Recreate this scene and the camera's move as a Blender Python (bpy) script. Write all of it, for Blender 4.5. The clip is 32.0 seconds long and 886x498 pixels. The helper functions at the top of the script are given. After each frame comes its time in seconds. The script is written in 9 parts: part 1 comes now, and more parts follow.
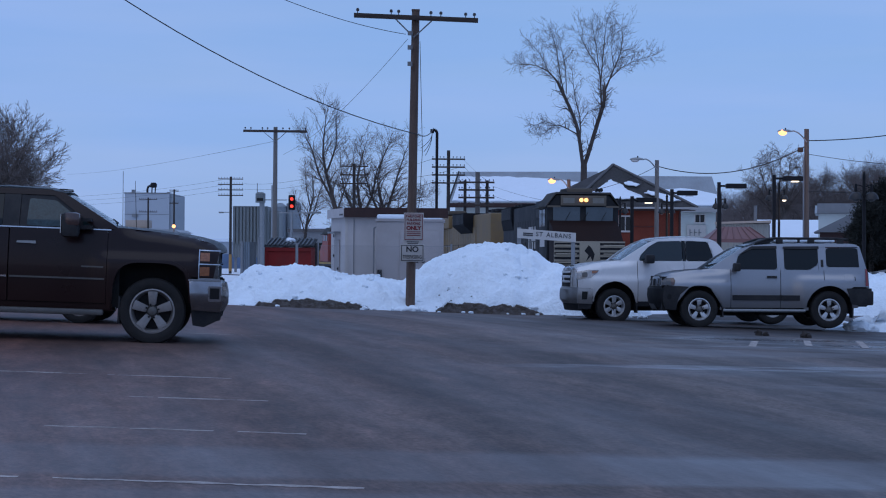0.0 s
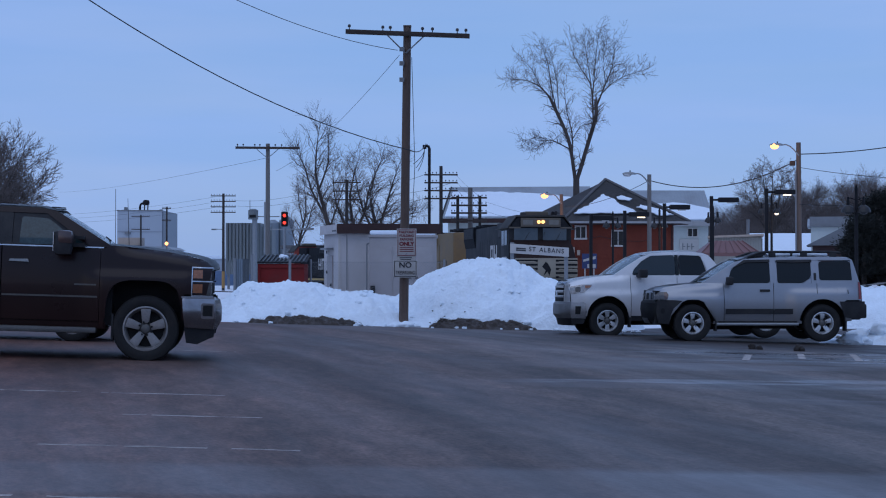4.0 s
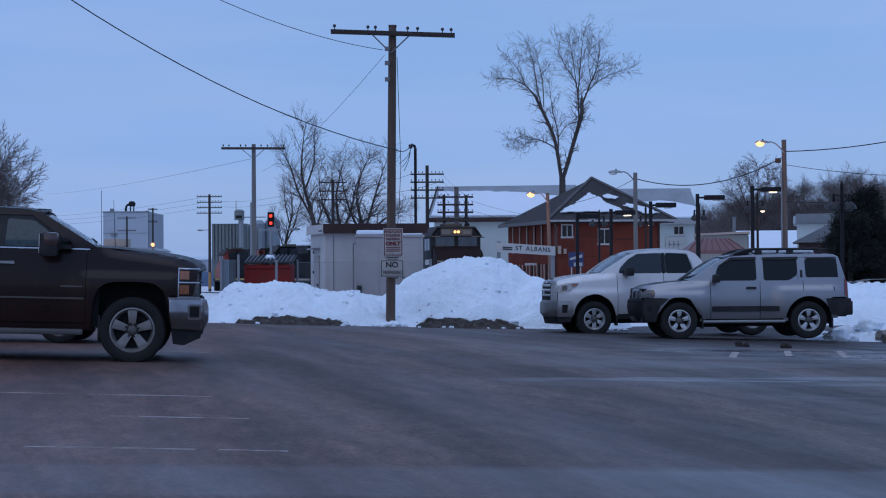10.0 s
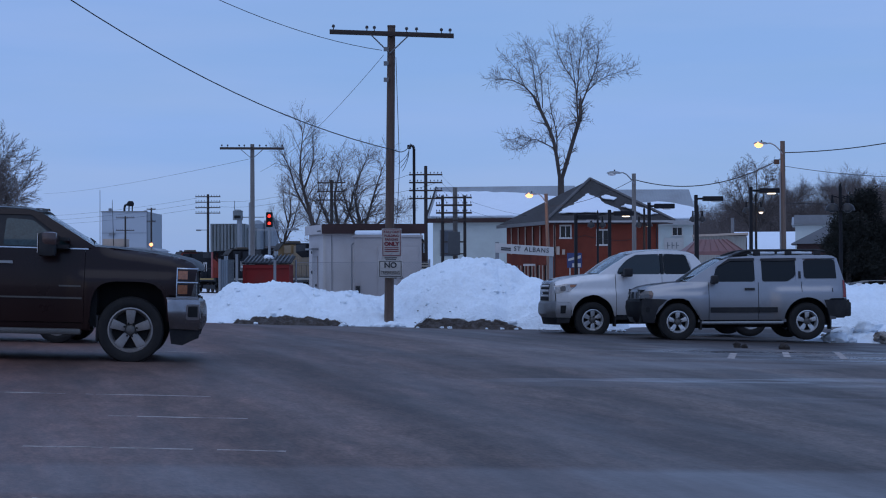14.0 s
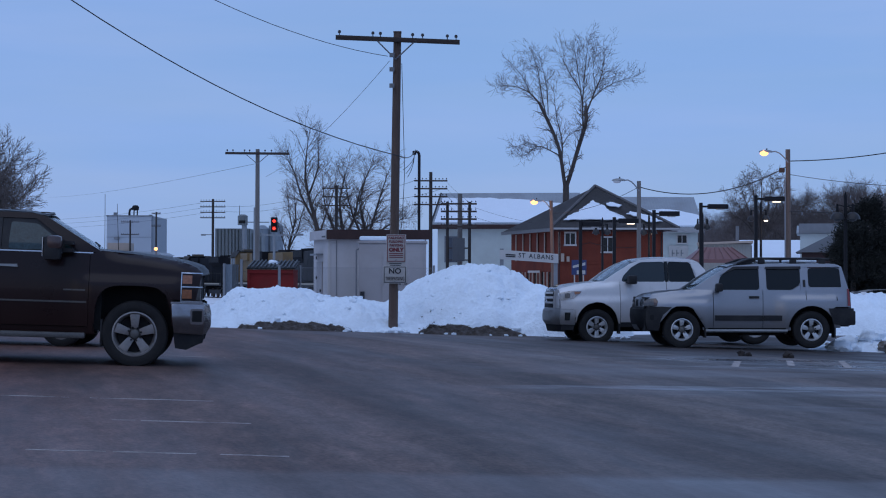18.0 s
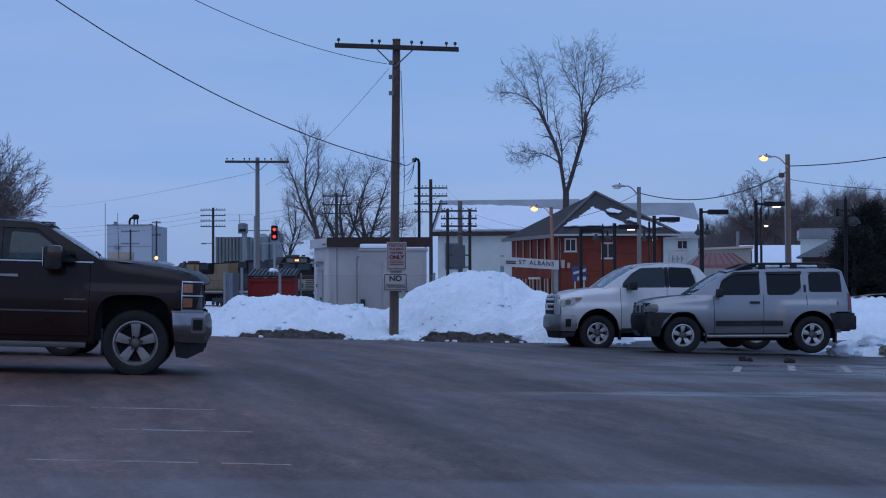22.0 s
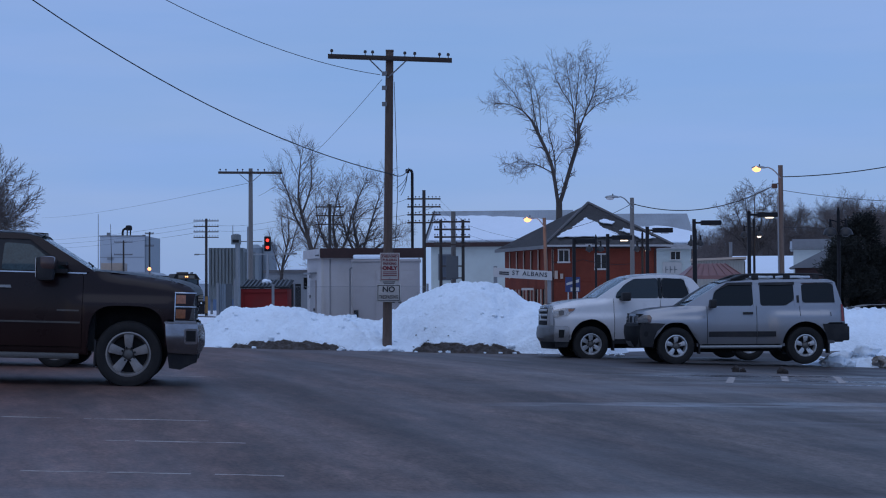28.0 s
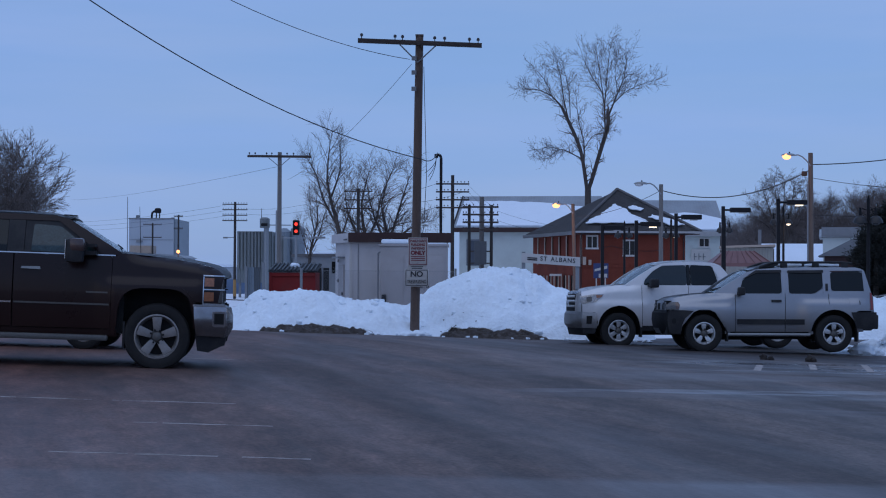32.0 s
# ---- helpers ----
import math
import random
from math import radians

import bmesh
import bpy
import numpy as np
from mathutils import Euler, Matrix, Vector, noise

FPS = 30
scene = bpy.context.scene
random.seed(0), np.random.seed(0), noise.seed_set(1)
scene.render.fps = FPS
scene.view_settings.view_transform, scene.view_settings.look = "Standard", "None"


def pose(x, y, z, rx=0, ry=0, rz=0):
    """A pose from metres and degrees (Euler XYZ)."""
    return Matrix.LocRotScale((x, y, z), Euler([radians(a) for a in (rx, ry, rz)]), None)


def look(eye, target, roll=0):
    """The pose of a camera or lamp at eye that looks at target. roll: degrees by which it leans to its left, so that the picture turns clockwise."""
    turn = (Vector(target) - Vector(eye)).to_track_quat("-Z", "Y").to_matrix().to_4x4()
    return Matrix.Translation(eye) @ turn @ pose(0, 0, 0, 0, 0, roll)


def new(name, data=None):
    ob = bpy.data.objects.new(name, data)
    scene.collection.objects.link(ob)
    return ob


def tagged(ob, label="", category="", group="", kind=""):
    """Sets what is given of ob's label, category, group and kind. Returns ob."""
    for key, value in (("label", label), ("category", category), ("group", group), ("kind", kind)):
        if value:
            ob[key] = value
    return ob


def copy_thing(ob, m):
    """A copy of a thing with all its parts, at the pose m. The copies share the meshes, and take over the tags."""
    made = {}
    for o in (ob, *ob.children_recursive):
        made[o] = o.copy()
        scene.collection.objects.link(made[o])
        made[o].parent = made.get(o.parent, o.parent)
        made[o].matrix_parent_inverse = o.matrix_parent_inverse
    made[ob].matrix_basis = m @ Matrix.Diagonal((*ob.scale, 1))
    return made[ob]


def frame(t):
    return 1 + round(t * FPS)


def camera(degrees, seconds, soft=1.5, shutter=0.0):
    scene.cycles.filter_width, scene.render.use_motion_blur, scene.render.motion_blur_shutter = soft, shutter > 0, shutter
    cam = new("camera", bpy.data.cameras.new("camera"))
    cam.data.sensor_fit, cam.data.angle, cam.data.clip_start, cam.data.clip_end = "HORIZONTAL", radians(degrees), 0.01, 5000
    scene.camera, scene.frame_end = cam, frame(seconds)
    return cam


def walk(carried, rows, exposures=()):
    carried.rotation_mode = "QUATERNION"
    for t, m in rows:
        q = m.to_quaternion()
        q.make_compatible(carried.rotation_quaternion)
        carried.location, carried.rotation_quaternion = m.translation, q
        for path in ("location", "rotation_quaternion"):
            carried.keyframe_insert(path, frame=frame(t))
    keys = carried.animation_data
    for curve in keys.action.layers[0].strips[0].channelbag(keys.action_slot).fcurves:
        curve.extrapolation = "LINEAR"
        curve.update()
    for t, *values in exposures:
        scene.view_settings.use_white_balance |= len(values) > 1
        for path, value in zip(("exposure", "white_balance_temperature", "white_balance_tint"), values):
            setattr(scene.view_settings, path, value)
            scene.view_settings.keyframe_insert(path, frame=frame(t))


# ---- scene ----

# ---------------------------------------------------------------- camera
EYE = Vector((0.0, 0.0, 1.6))


def aim(pan, tilt, roll):
    """Pose of the hand-held camera: pan to the right, tilt up, lean, in degrees."""
    p, t, r = radians(pan), radians(tilt), radians(roll)
    fwd = Vector((math.sin(p) * math.cos(t), math.cos(p) * math.cos(t), math.sin(t)))
    right = Vector((math.cos(p), -math.sin(p), 0))
    up = right.cross(fwd)
    r2 = right * math.cos(r) - up * math.sin(r)
    u2 = up * math.cos(r) + right * math.sin(r)
    m = Matrix((r2, u2, -fwd)).transposed().to_4x4()
    return Matrix.Translation(EYE) @ m


cam = camera(27.0, 32.0, soft=1.1)
walk(cam, [(t, aim(a, b, c)) for t, a, b, c in (
    (0, -0.000, 0.281, -0.400),
    (0.5, 0.030, 0.345, -0.305),
    (1, 0.037, 0.463, -0.217),
    (1.5, -0.042, 0.436, -0.219),
    (2, 0.024, 0.480, 0.014),
    (2.5, 0.128, 0.636, 0.154),
    (3, 0.182, 0.731, -0.019),
    (3.5, 0.179, 0.750, 0.039),
    (5.5, 0.415, 0.819, -0.466),
    (6, 0.299, 0.581, -0.148),
    (6.5, 0.388, 0.569, 0.007),
    (7, 0.484, 0.655, 0.119),
    (7.5, 0.572, 0.706, 0.279),
    (8, 0.621, 0.746, 0.329),
    (8.5, 0.607, 0.826, 0.333),
    (9, 0.622, 0.907, 0.328),
    (9.5, 0.661, 0.882, 0.313),
    (10, 0.633, 0.746, 0.334),
    (10.5, 0.636, 0.711, 0.397),
    (11, 0.677, 0.829, 0.352),
    (11.5, 0.730, 0.889, 0.335),
    (12, 0.738, 0.812, 0.286),
    (12.5, 0.762, 0.675, 0.164),
    (13, 0.767, 0.800, 0.042),
    (13.5, 0.749, 0.870, 0.086),
    (14, 0.681, 0.761, 0.210),
    (14.5, 0.682, 0.681, 0.290),
    (16.5, 0.892, 0.608, -0.561),
    (17, 0.777, 0.563, -0.459),
    (17.5, 0.680, 0.796, -0.402),
    (18, 0.538, 0.953, -0.164),
    (18.5, 0.421, 1.092, -0.092),
    (19, 0.350, 1.107, -0.208),
    (19.5, 0.388, 0.957, -0.111),
    (20, 0.405, 0.973, -0.139),
    (20.5, 0.381, 1.102, 0.001),
    (21, 0.460, 1.181, 0.022),
    (21.5, 0.507, 1.244, 0.096),
    (22, 0.527, 1.176, 0.201),
    (22.5, 0.552, 1.063, 0.241),
    (23, 0.570, 1.052, 0.307),
    (23.5, 0.556, 1.172, 0.304),
    (24, 0.677, 1.251, 0.307),
    (24.5, 0.726, 1.256, 0.031),
    (25, 0.547, 1.111, -0.192),
    (25.5, 0.488, 1.251, -0.145),
    (27.5, 0.789, 1.451, 0.234),
    (28, 0.739, 1.512, 0.225),
    (28.5, 0.689, 1.452, 0.148),
    (29, 0.619, 1.075, 0.010),
    (29.5, 0.583, 1.160, -0.008),
    (30, 0.562, 1.233, -0.105),
    (30.5, 0.461, 1.199, -0.259),
    (31, 0.169, 1.147, -0.299),
    (31.5, -0.100, 1.055, -0.386),
    (32, -0.138, 1.048, -0.264),
)], [(0, 0.06), (10, 0.02), (20, -0.03), (32, -0.09)])

# ---------------------------------------------------------------- world and light
SUN_DIR = (radians(9), radians(200))
world = bpy.data.worlds.new("dusk_sky")
scene.world = world
world.use_nodes = True
wn, wl = world.node_tree.nodes, world.node_tree.links
sky = wn.new("ShaderNodeTexSky")
sky.sky_type = "NISHITA"
sky.sun_disc = False
sky.sun_elevation, sky.sun_rotation = SUN_DIR
sky.air_density, sky.dust_density, sky.ozone_density = 1.0, 0.6, 4.0
wcoord = wn.new("ShaderNodeTexCoord")
wmap = wn.new("ShaderNodeMapping")
wmap.inputs["Scale"].default_value = (1.2, 1.2, 9.0)
wnoise = wn.new("ShaderNodeTexNoise")
wnoise.inputs["Scale"].default_value = 2.2
wnoise.inputs["Detail"].default_value = 4
wramp = wn.new("ShaderNodeMapRange")
wramp.inputs["From Min"].default_value, wramp.inputs["From Max"].default_value = 0.35, 0.7
wramp.inputs["To Min"].default_value, wramp.inputs["To Max"].default_value = 0.74, 0.90
wmix = wn.new("ShaderNodeMix")
wmix.data_type = "RGBA"
wcloud = wn.new("ShaderNodeMix")
wcloud.data_type = "RGBA"
wcloud.inputs["A"].default_value = (2.65, 4.33, 8.6, 1)
wcloud.inputs["B"].default_value = (3.15, 4.62, 8.6, 1)
wsoft = wn.new("ShaderNodeTexNoise")
wsoft.inputs["Scale"].default_value, wsoft.inputs["Detail"].default_value = 3.2, 6
wspan = wn.new("ShaderNodeMapRange")
wspan.inputs["From Min"].default_value, wspan.inputs["From Max"].default_value = 0.36, 0.66
wl.new(wmap.outputs["Vector"], wsoft.inputs["Vector"])
wl.new(wsoft.outputs["Fac"], wspan.inputs["Value"])
wl.new(wspan.outputs["Result"], wcloud.inputs["Factor"])
wl.new(wcloud.outputs["Result"], wmix.inputs["B"])
wl.new(wcoord.outputs["Generated"], wmap.inputs["Vector"])
wl.new(wmap.outputs["Vector"], wnoise.inputs["Vector"])
wl.new(wnoise.outputs["Fac"], wramp.inputs["Value"])
wl.new(wramp.outputs["Result"], wmix.inputs["Factor"])
wl.new(sky.outputs["Color"], wmix.inputs["A"])
wl.new(wmix.outputs["Result"], wn["Background"].inputs["Color"])
wn["Background"].inputs["Strength"].default_value = 0.10

sun_data = bpy.data.lights.new("sun", "SUN")
sun_data.energy, sun_data.angle, sun_data.color = 0.60, radians(70), (0.86, 0.91, 1.0)
sun = new("sun", sun_data)
sun.matrix_world = look((-10, 0, 60), (0, 20, 0))
scene.view_settings.exposure = 0.0
scene.view_settings.use_white_balance = False


# ---------------------------------------------------------------- mesh helpers
def part(name, bm, material, parent=None, label="", smooth=40):
    """Links a bmesh as one mesh object, under a thing or part if one is given."""
    me = bpy.data.meshes.new(name)
    bmesh.ops.recalc_face_normals(bm, faces=bm.faces)
    bm.to_mesh(me)
    bm.free()
    return mesh_part(name, me, material, parent, label, smooth)


def mesh_part(name, me, material, parent=None, label="", smooth=40):
    me.materials.append(material)
    if smooth:
        me.polygons.foreach_set("use_smooth", [True] * len(me.polygons))
        me.set_sharp_from_angle(angle=radians(smooth))
    ob = new(name, me)
    if parent is not None:
        ob.parent = parent
    if label:
        ob["label"] = label
    return ob


def thing(name, x, y, z, rz=0.0, label="", category="", group="", kind=""):
    ob = new(name)
    ob.empty_display_size = 0.2
    ob.matrix_world = pose(x, y, z, 0, 0, rz)
    return tagged(ob, label, category, group, kind)


def box(bm, x0, x1, y0, y1, z0, z1, bevel=0.0):
    v = bmesh.ops.create_cube(bm, size=1.0)["verts"]
    for w in v:
        w.co = Vector((x0 + (w.co.x + 0.5) * (x1 - x0), y0 + (w.co.y + 0.5) * (y1 - y0), z0 + (w.co.z + 0.5) * (z1 - z0)))
    if bevel:
        e = list({k for w in v for k in w.link_edges})
        bmesh.ops.bevel(bm, geom=e, offset=bevel, segments=2, affect="EDGES", profile=0.6)
    return bm


def boxes(*specs, bevel=0.0):
    bm = bmesh.new()
    for s in specs:
        box(bm, *s, bevel=bevel)
    return bm


def tube(bm, a, b, r0, r1=None, n=10, caps=True):
    a, b = Vector(a), Vector(b)
    r1 = r0 if r1 is None else r1
    d = (b - a)
    q = d.to_track_quat("Z", "Y")
    rings = []
    for c, r in ((a, r0), (b, r1)):
        rings.append([bm.verts.new(c + q @ Vector((r * math.cos(2 * math.pi * i / n), r * math.sin(2 * math.pi * i / n), 0))) for i in range(n)])
    for i in range(n):
        bm.faces.new((rings[0][i], rings[0][(i + 1) % n], rings[1][(i + 1) % n], rings[1][i]))
    if caps:
        bm.faces.new(rings[0][::-1])
        bm.faces.new(rings[1])
    return bm


def polytube(bm, pts, r, n=8):
    for a, b in zip(pts, pts[1:]):
        tube(bm, a, b, r, r, n)
    return bm


def lathe(bm, profile, n=32, axis="Y", caps=True):
    """Turns a list of (radius, height) round the axis."""
    rings = []
    for r, h in profile:
        ring = []
        for i in range(n):
            c, s = r * math.cos(2 * math.pi * i / n), r * math.sin(2 * math.pi * i / n)
            ring.append(bm.verts.new((c, h, s) if axis == "Y" else (c, s, h)))
        rings.append(ring)
    for a, b in zip(rings, rings[1:]):
        for i in range(n):
            bm.faces.new((a[i], a[(i + 1) % n], b[(i + 1) % n], b[i]))
    for ring in (rings[0], rings[-1]) if caps else ():
        if Vector(ring[0].co - ring[n // 2].co).length > 1e-4:
            bm.faces.new(ring)
    return bm


def prism(bm, poly, y0, y1, bevel=0.0, axis="Y"):
    """A polygon in x and z (or x and y) pulled from y0 to y1 (or z0 to z1)."""
    put = (lambda p, h: (p[0], h, p[1])) if axis == "Y" else ((lambda p, h: (p[0], p[1], h)) if axis == "Z" else (lambda p, h: (h, p[0], p[1])))
    lo = [bm.verts.new(put(p, y0)) for p in poly]
    hi = [bm.verts.new(put(p, y1)) for p in poly]
    n = len(poly)
    f = [bm.faces.new(lo), bm.faces.new(hi[::-1])]
    for i in range(n):
        bm.faces.new((lo[i], hi[i], hi[(i + 1) % n], lo[(i + 1) % n]))
    if bevel:
        bmesh.ops.bevel(bm, geom=list({e for g in f for e in g.edges}), offset=bevel, segments=2, affect="EDGES", profile=0.6)
    return bm


def letters(name, text, size, material, parent, m, label="", depth=0.004, bold=0.0, wide=1.0, space=1.0):
    """Raised lettering in the built-in font, as a mesh."""
    cu = bpy.data.curves.new(name, "FONT")
    cu.space_character = space
    cu.body, cu.size, cu.extrude, cu.align_x, cu.align_y, cu.offset = text, size, depth, "CENTER", "CENTER", bold
    ob = bpy.data.objects.new(name, cu)
    scene.collection.objects.link(ob)
    me = bpy.data.meshes.new_from_object(ob.evaluated_get(bpy.context.evaluated_depsgraph_get()))
    bpy.data.objects.remove(ob)
    me.transform(m @ Matrix.Diagonal((wide, 1, 1, 1)))
    return mesh_part(name, me, material, parent, label, 0)


def hang(a, b, sag, n=18):
    """Points of a slack line from a to b."""
    a, b = Vector(a), Vector(b)
    return [a + (b - a) * (i / n) - Vector((0, 0, sag * 4 * (i / n) * (1 - i / n))) for i in range(n + 1)]


FACE_CAM = Matrix.Rotation(radians(90), 4, "X")


# ---------------------------------------------------------------- materials
def mat(name, color, rough=0.7, metal=0.0, var=0.15, scale=3.0, fine=40.0, bump=0.15, dist=0.01, dirt=None, dirt_amt=0.5, dirt_scale=1.2,
        emit=None, power=0.0, coat=0.0, alpha=0.0, stretch=(1, 1, 1), rough_var=0.1, ao=0.0, ior=1.45, per_object=0.0, spec=0.5, dust=None):
    m = bpy.data.materials.new(name)
    m.use_nodes = True
    n, l = m.node_tree.nodes, m.node_tree.links
    b = n["Principled BSDF"]
    b.inputs["Metallic"].default_value = metal
    b.inputs["IOR"].default_value = ior
    b.inputs["Specular IOR Level"].default_value = spec
    b.inputs["Coat Weight"].default_value = coat
    b.inputs["Coat Roughness"].default_value = 0.06
    tc = n.new("ShaderNodeTexCoord")
    mp = n.new("ShaderNodeMapping")
    mp.inputs["Scale"].default_value = stretch
    l.new(tc.outputs["Object"], mp.inputs["Vector"])
    big = n.new("ShaderNodeTexNoise")
    big.inputs["Scale"].default_value, big.inputs["Detail"].default_value, big.inputs["Roughness"].default_value = scale, 5, 0.6
    small = n.new("ShaderNodeTexNoise")
    small.inputs["Scale"].default_value, small.inputs["Detail"].default_value = fine, 3
    for k in (big, small):
        l.new(mp.outputs["Vector"], k.inputs["Vector"])
    add = n.new("ShaderNodeMath")
    add.operation = "MULTIPLY_ADD"
    add.inputs[1].default_value = 0.5
    l.new(small.outputs["Fac"], add.inputs[0])
    half = n.new("ShaderNodeMath")
    half.operation = "MULTIPLY"
    half.inputs[1].default_value = 0.5
    l.new(big.outputs["Fac"], half.inputs[0])
    l.new(half.outputs[0], add.inputs[2])
    rng = n.new("ShaderNodeMapRange")
    rng.inputs["From Min"].default_value, rng.inputs["From Max"].default_value = 0.3, 0.7
    rng.inputs["To Min"].default_value, rng.inputs["To Max"].default_value = 1 - var, 1 + var
    l.new(add.outputs[0], rng.inputs["Value"])
    out = rng.outputs["Result"]
    if per_object:
        oi = n.new("ShaderNodeObjectInfo")
        r2 = n.new("ShaderNodeMapRange")
        r2.inputs["To Min"].default_value, r2.inputs["To Max"].default_value = 1 - per_object, 1 + per_object
        l.new(oi.outputs["Random"], r2.inputs["Value"])
        mm = n.new("ShaderNodeMath")
        mm.operation = "MULTIPLY"
        l.new(out, mm.inputs[0])
        l.new(r2.outputs["Result"], mm.inputs[1])
        out = mm.outputs[0]
    vm = n.new("ShaderNodeVectorMath")
    vm.operation = "SCALE"
    vm.inputs[0].default_value = color[:3]
    l.new(out, vm.inputs["Scale"])
    col = vm.outputs["Vector"]
    if dirt:
        dn = n.new("ShaderNodeTexNoise")
        dn.inputs["Scale"].default_value, dn.inputs["Detail"].default_value, dn.inputs["Roughness"].default_value = dirt_scale, 7, 0.65
        l.new(mp.outputs["Vector"], dn.inputs["Vector"])
        dr = n.new("ShaderNodeMapRange")
        dr.inputs["From Min"].default_value, dr.inputs["From Max"].default_value = 0.45, 0.75
        dr.inputs["To Max"].default_value = dirt_amt
        l.new(dn.outputs["Fac"], dr.inputs["Value"])
        mx = n.new("ShaderNodeMix")
        mx.data_type = "RGBA"
        mx.inputs["B"].default_value = (*dirt[:3], 1)
        l.new(dr.outputs["Result"], mx.inputs["Factor"])
        l.new(col, mx.inputs["A"])
        col = mx.outputs["Result"]
    l.new(col, b.inputs["Base Color"])
    rr = n.new("ShaderNodeMapRange")
    rr.inputs["To Min"].default_value, rr.inputs["To Max"].default_value = max(0.02, rough - rough_var), min(1, rough + rough_var)
    l.new(big.outputs["Fac"], rr.inputs["Value"])
    l.new(rr.outputs["Result"], b.inputs["Roughness"])
    if bump:
        bp = n.new("ShaderNodeBump")
        bp.inputs["Strength"].default_value, bp.inputs["Distance"].default_value = bump, dist
        l.new(small.outputs["Fac"], bp.inputs["Height"])
        l.new(bp.outputs["Normal"], b.inputs["Normal"])
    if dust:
        # road dust and similar low tint that thins out with height
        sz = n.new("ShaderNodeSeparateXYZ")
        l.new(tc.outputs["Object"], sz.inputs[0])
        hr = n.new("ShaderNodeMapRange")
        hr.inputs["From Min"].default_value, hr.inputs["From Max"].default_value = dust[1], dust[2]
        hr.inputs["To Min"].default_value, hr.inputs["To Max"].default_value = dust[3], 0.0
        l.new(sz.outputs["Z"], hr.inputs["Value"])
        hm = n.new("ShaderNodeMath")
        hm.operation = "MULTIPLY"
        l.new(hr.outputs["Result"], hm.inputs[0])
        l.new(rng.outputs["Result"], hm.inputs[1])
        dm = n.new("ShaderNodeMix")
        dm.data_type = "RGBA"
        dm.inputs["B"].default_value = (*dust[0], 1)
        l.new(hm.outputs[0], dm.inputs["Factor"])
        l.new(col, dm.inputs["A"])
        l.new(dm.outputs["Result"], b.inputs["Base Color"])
    if emit:
        b.inputs["Emission Color"].default_value = (*emit[:3], 1)
        b.inputs["Emission Strength"].default_value = power
    return m


def bump_wave(m, scale, strength, dist, direction="X", profile="SIN"):
    """Adds ribs (boards, corrugation) to a material's relief."""
    n, l = m.node_tree.nodes, m.node_tree.links
    b = n["Principled BSDF"]
    tc = n.new("ShaderNodeTexCoord")
    w = n.new("ShaderNodeTexWave")
    w.wave_type, w.bands_direction, w.wave_profile = "BANDS", direction, profile
    w.inputs["Scale"].default_value = scale
    l.new(tc.outputs["Object"], w.inputs["Vector"])
    bp = n.new("ShaderNodeBump")
    bp.inputs["Strength"].default_value, bp.inputs["Distance"].default_value = strength, dist
    l.new(w.outputs["Fac"], bp.inputs["Height"])
    if b.inputs["Normal"].links:
        l.new(b.inputs["Normal"].links[0].from_socket, bp.inputs["Normal"])
    l.new(bp.outputs["Normal"], b.inputs["Normal"])
    return m


M = {}
M["wood_pole"] = mat("weathered_pole_wood", (0.13, 0.088, 0.07), 0.85, var=0.4, scale=1.5, fine=30, bump=0.6, dist=0.02, stretch=(6, 6, 0.5))
M["tarred_pole"] = mat("tarred_pole_wood", (0.045, 0.038, 0.036), 0.9, var=0.3, scale=1.5, fine=30, bump=0.4, stretch=(6, 6, 0.5))
M["grey_pole"] = mat("grey_pole_wood", (0.17, 0.155, 0.145), 0.85, var=0.3, scale=1.5, fine=30, bump=0.4, stretch=(6, 6, 0.5))
M["crossarm"] = mat("crossarm_wood", (0.06, 0.045, 0.04), 0.9, var=0.4, scale=2, fine=25, bump=0.5, stretch=(0.6, 6, 6))
M["insulator"] = mat("insulator_glass", (0.05, 0.04, 0.04), 0.25, var=0.2)
M["steel"] = mat("galvanised_steel", (0.26, 0.27, 0.28), 0.5, 0.5, var=0.2, scale=5)
M["steel_paint"] = mat("grey_painted_steel", (0.20, 0.205, 0.215), 0.5, 0.2, var=0.15)
M["black_metal"] = mat("black_painted_metal", (0.015, 0.014, 0.016), 0.6, var=0.3, spec=0.2)
M["wire"] = mat("black_wire", (0.03, 0.03, 0.033), 0.6, var=0.1, bump=0)
M["snow"] = mat("plowed_snow", (0.80, 0.875, 0.945), 0.75, var=0.06, scale=1.5, fine=14, bump=0.6, dist=0.06, dirt=(0.46, 0.46, 0.47), dirt_amt=0.30, dirt_scale=0.9)
M["roof_snow"] = mat("roof_snow", (0.77, 0.83, 0.90), 0.8, var=0.04, scale=0.8, fine=6, bump=0.3, dist=0.05)
M["grass_dirt"] = mat("dead_grass_and_dirt", (0.062, 0.047, 0.040), 0.95, var=0.6, scale=6, fine=40, bump=1.0, dist=0.05, dirt=(0.6, 0.6, 0.62), dirt_amt=0.16, dirt_scale=9)
M["sign_white"] = mat("sign_white_paint", (0.46, 0.43, 0.405), 0.5, var=0.06, scale=3, dirt=(0.35, 0.3, 0.25), dirt_amt=0.3, dirt_scale=6)
M["sign_black"] = mat("sign_black_paint", (0.03, 0.03, 0.035), 0.6, var=0.2)
M["sign_red"] = mat("sign_red_paint", (0.17, 0.022, 0.03), 0.6, var=0.2)
M["tyre"] = mat("tyre_rubber", (0.013, 0.0125, 0.013), 0.85, var=0.3, scale=6, fine=60, bump=0.4, dist=0.004, dirt=(0.04, 0.032, 0.028), dirt_amt=0.4, dirt_scale=5)
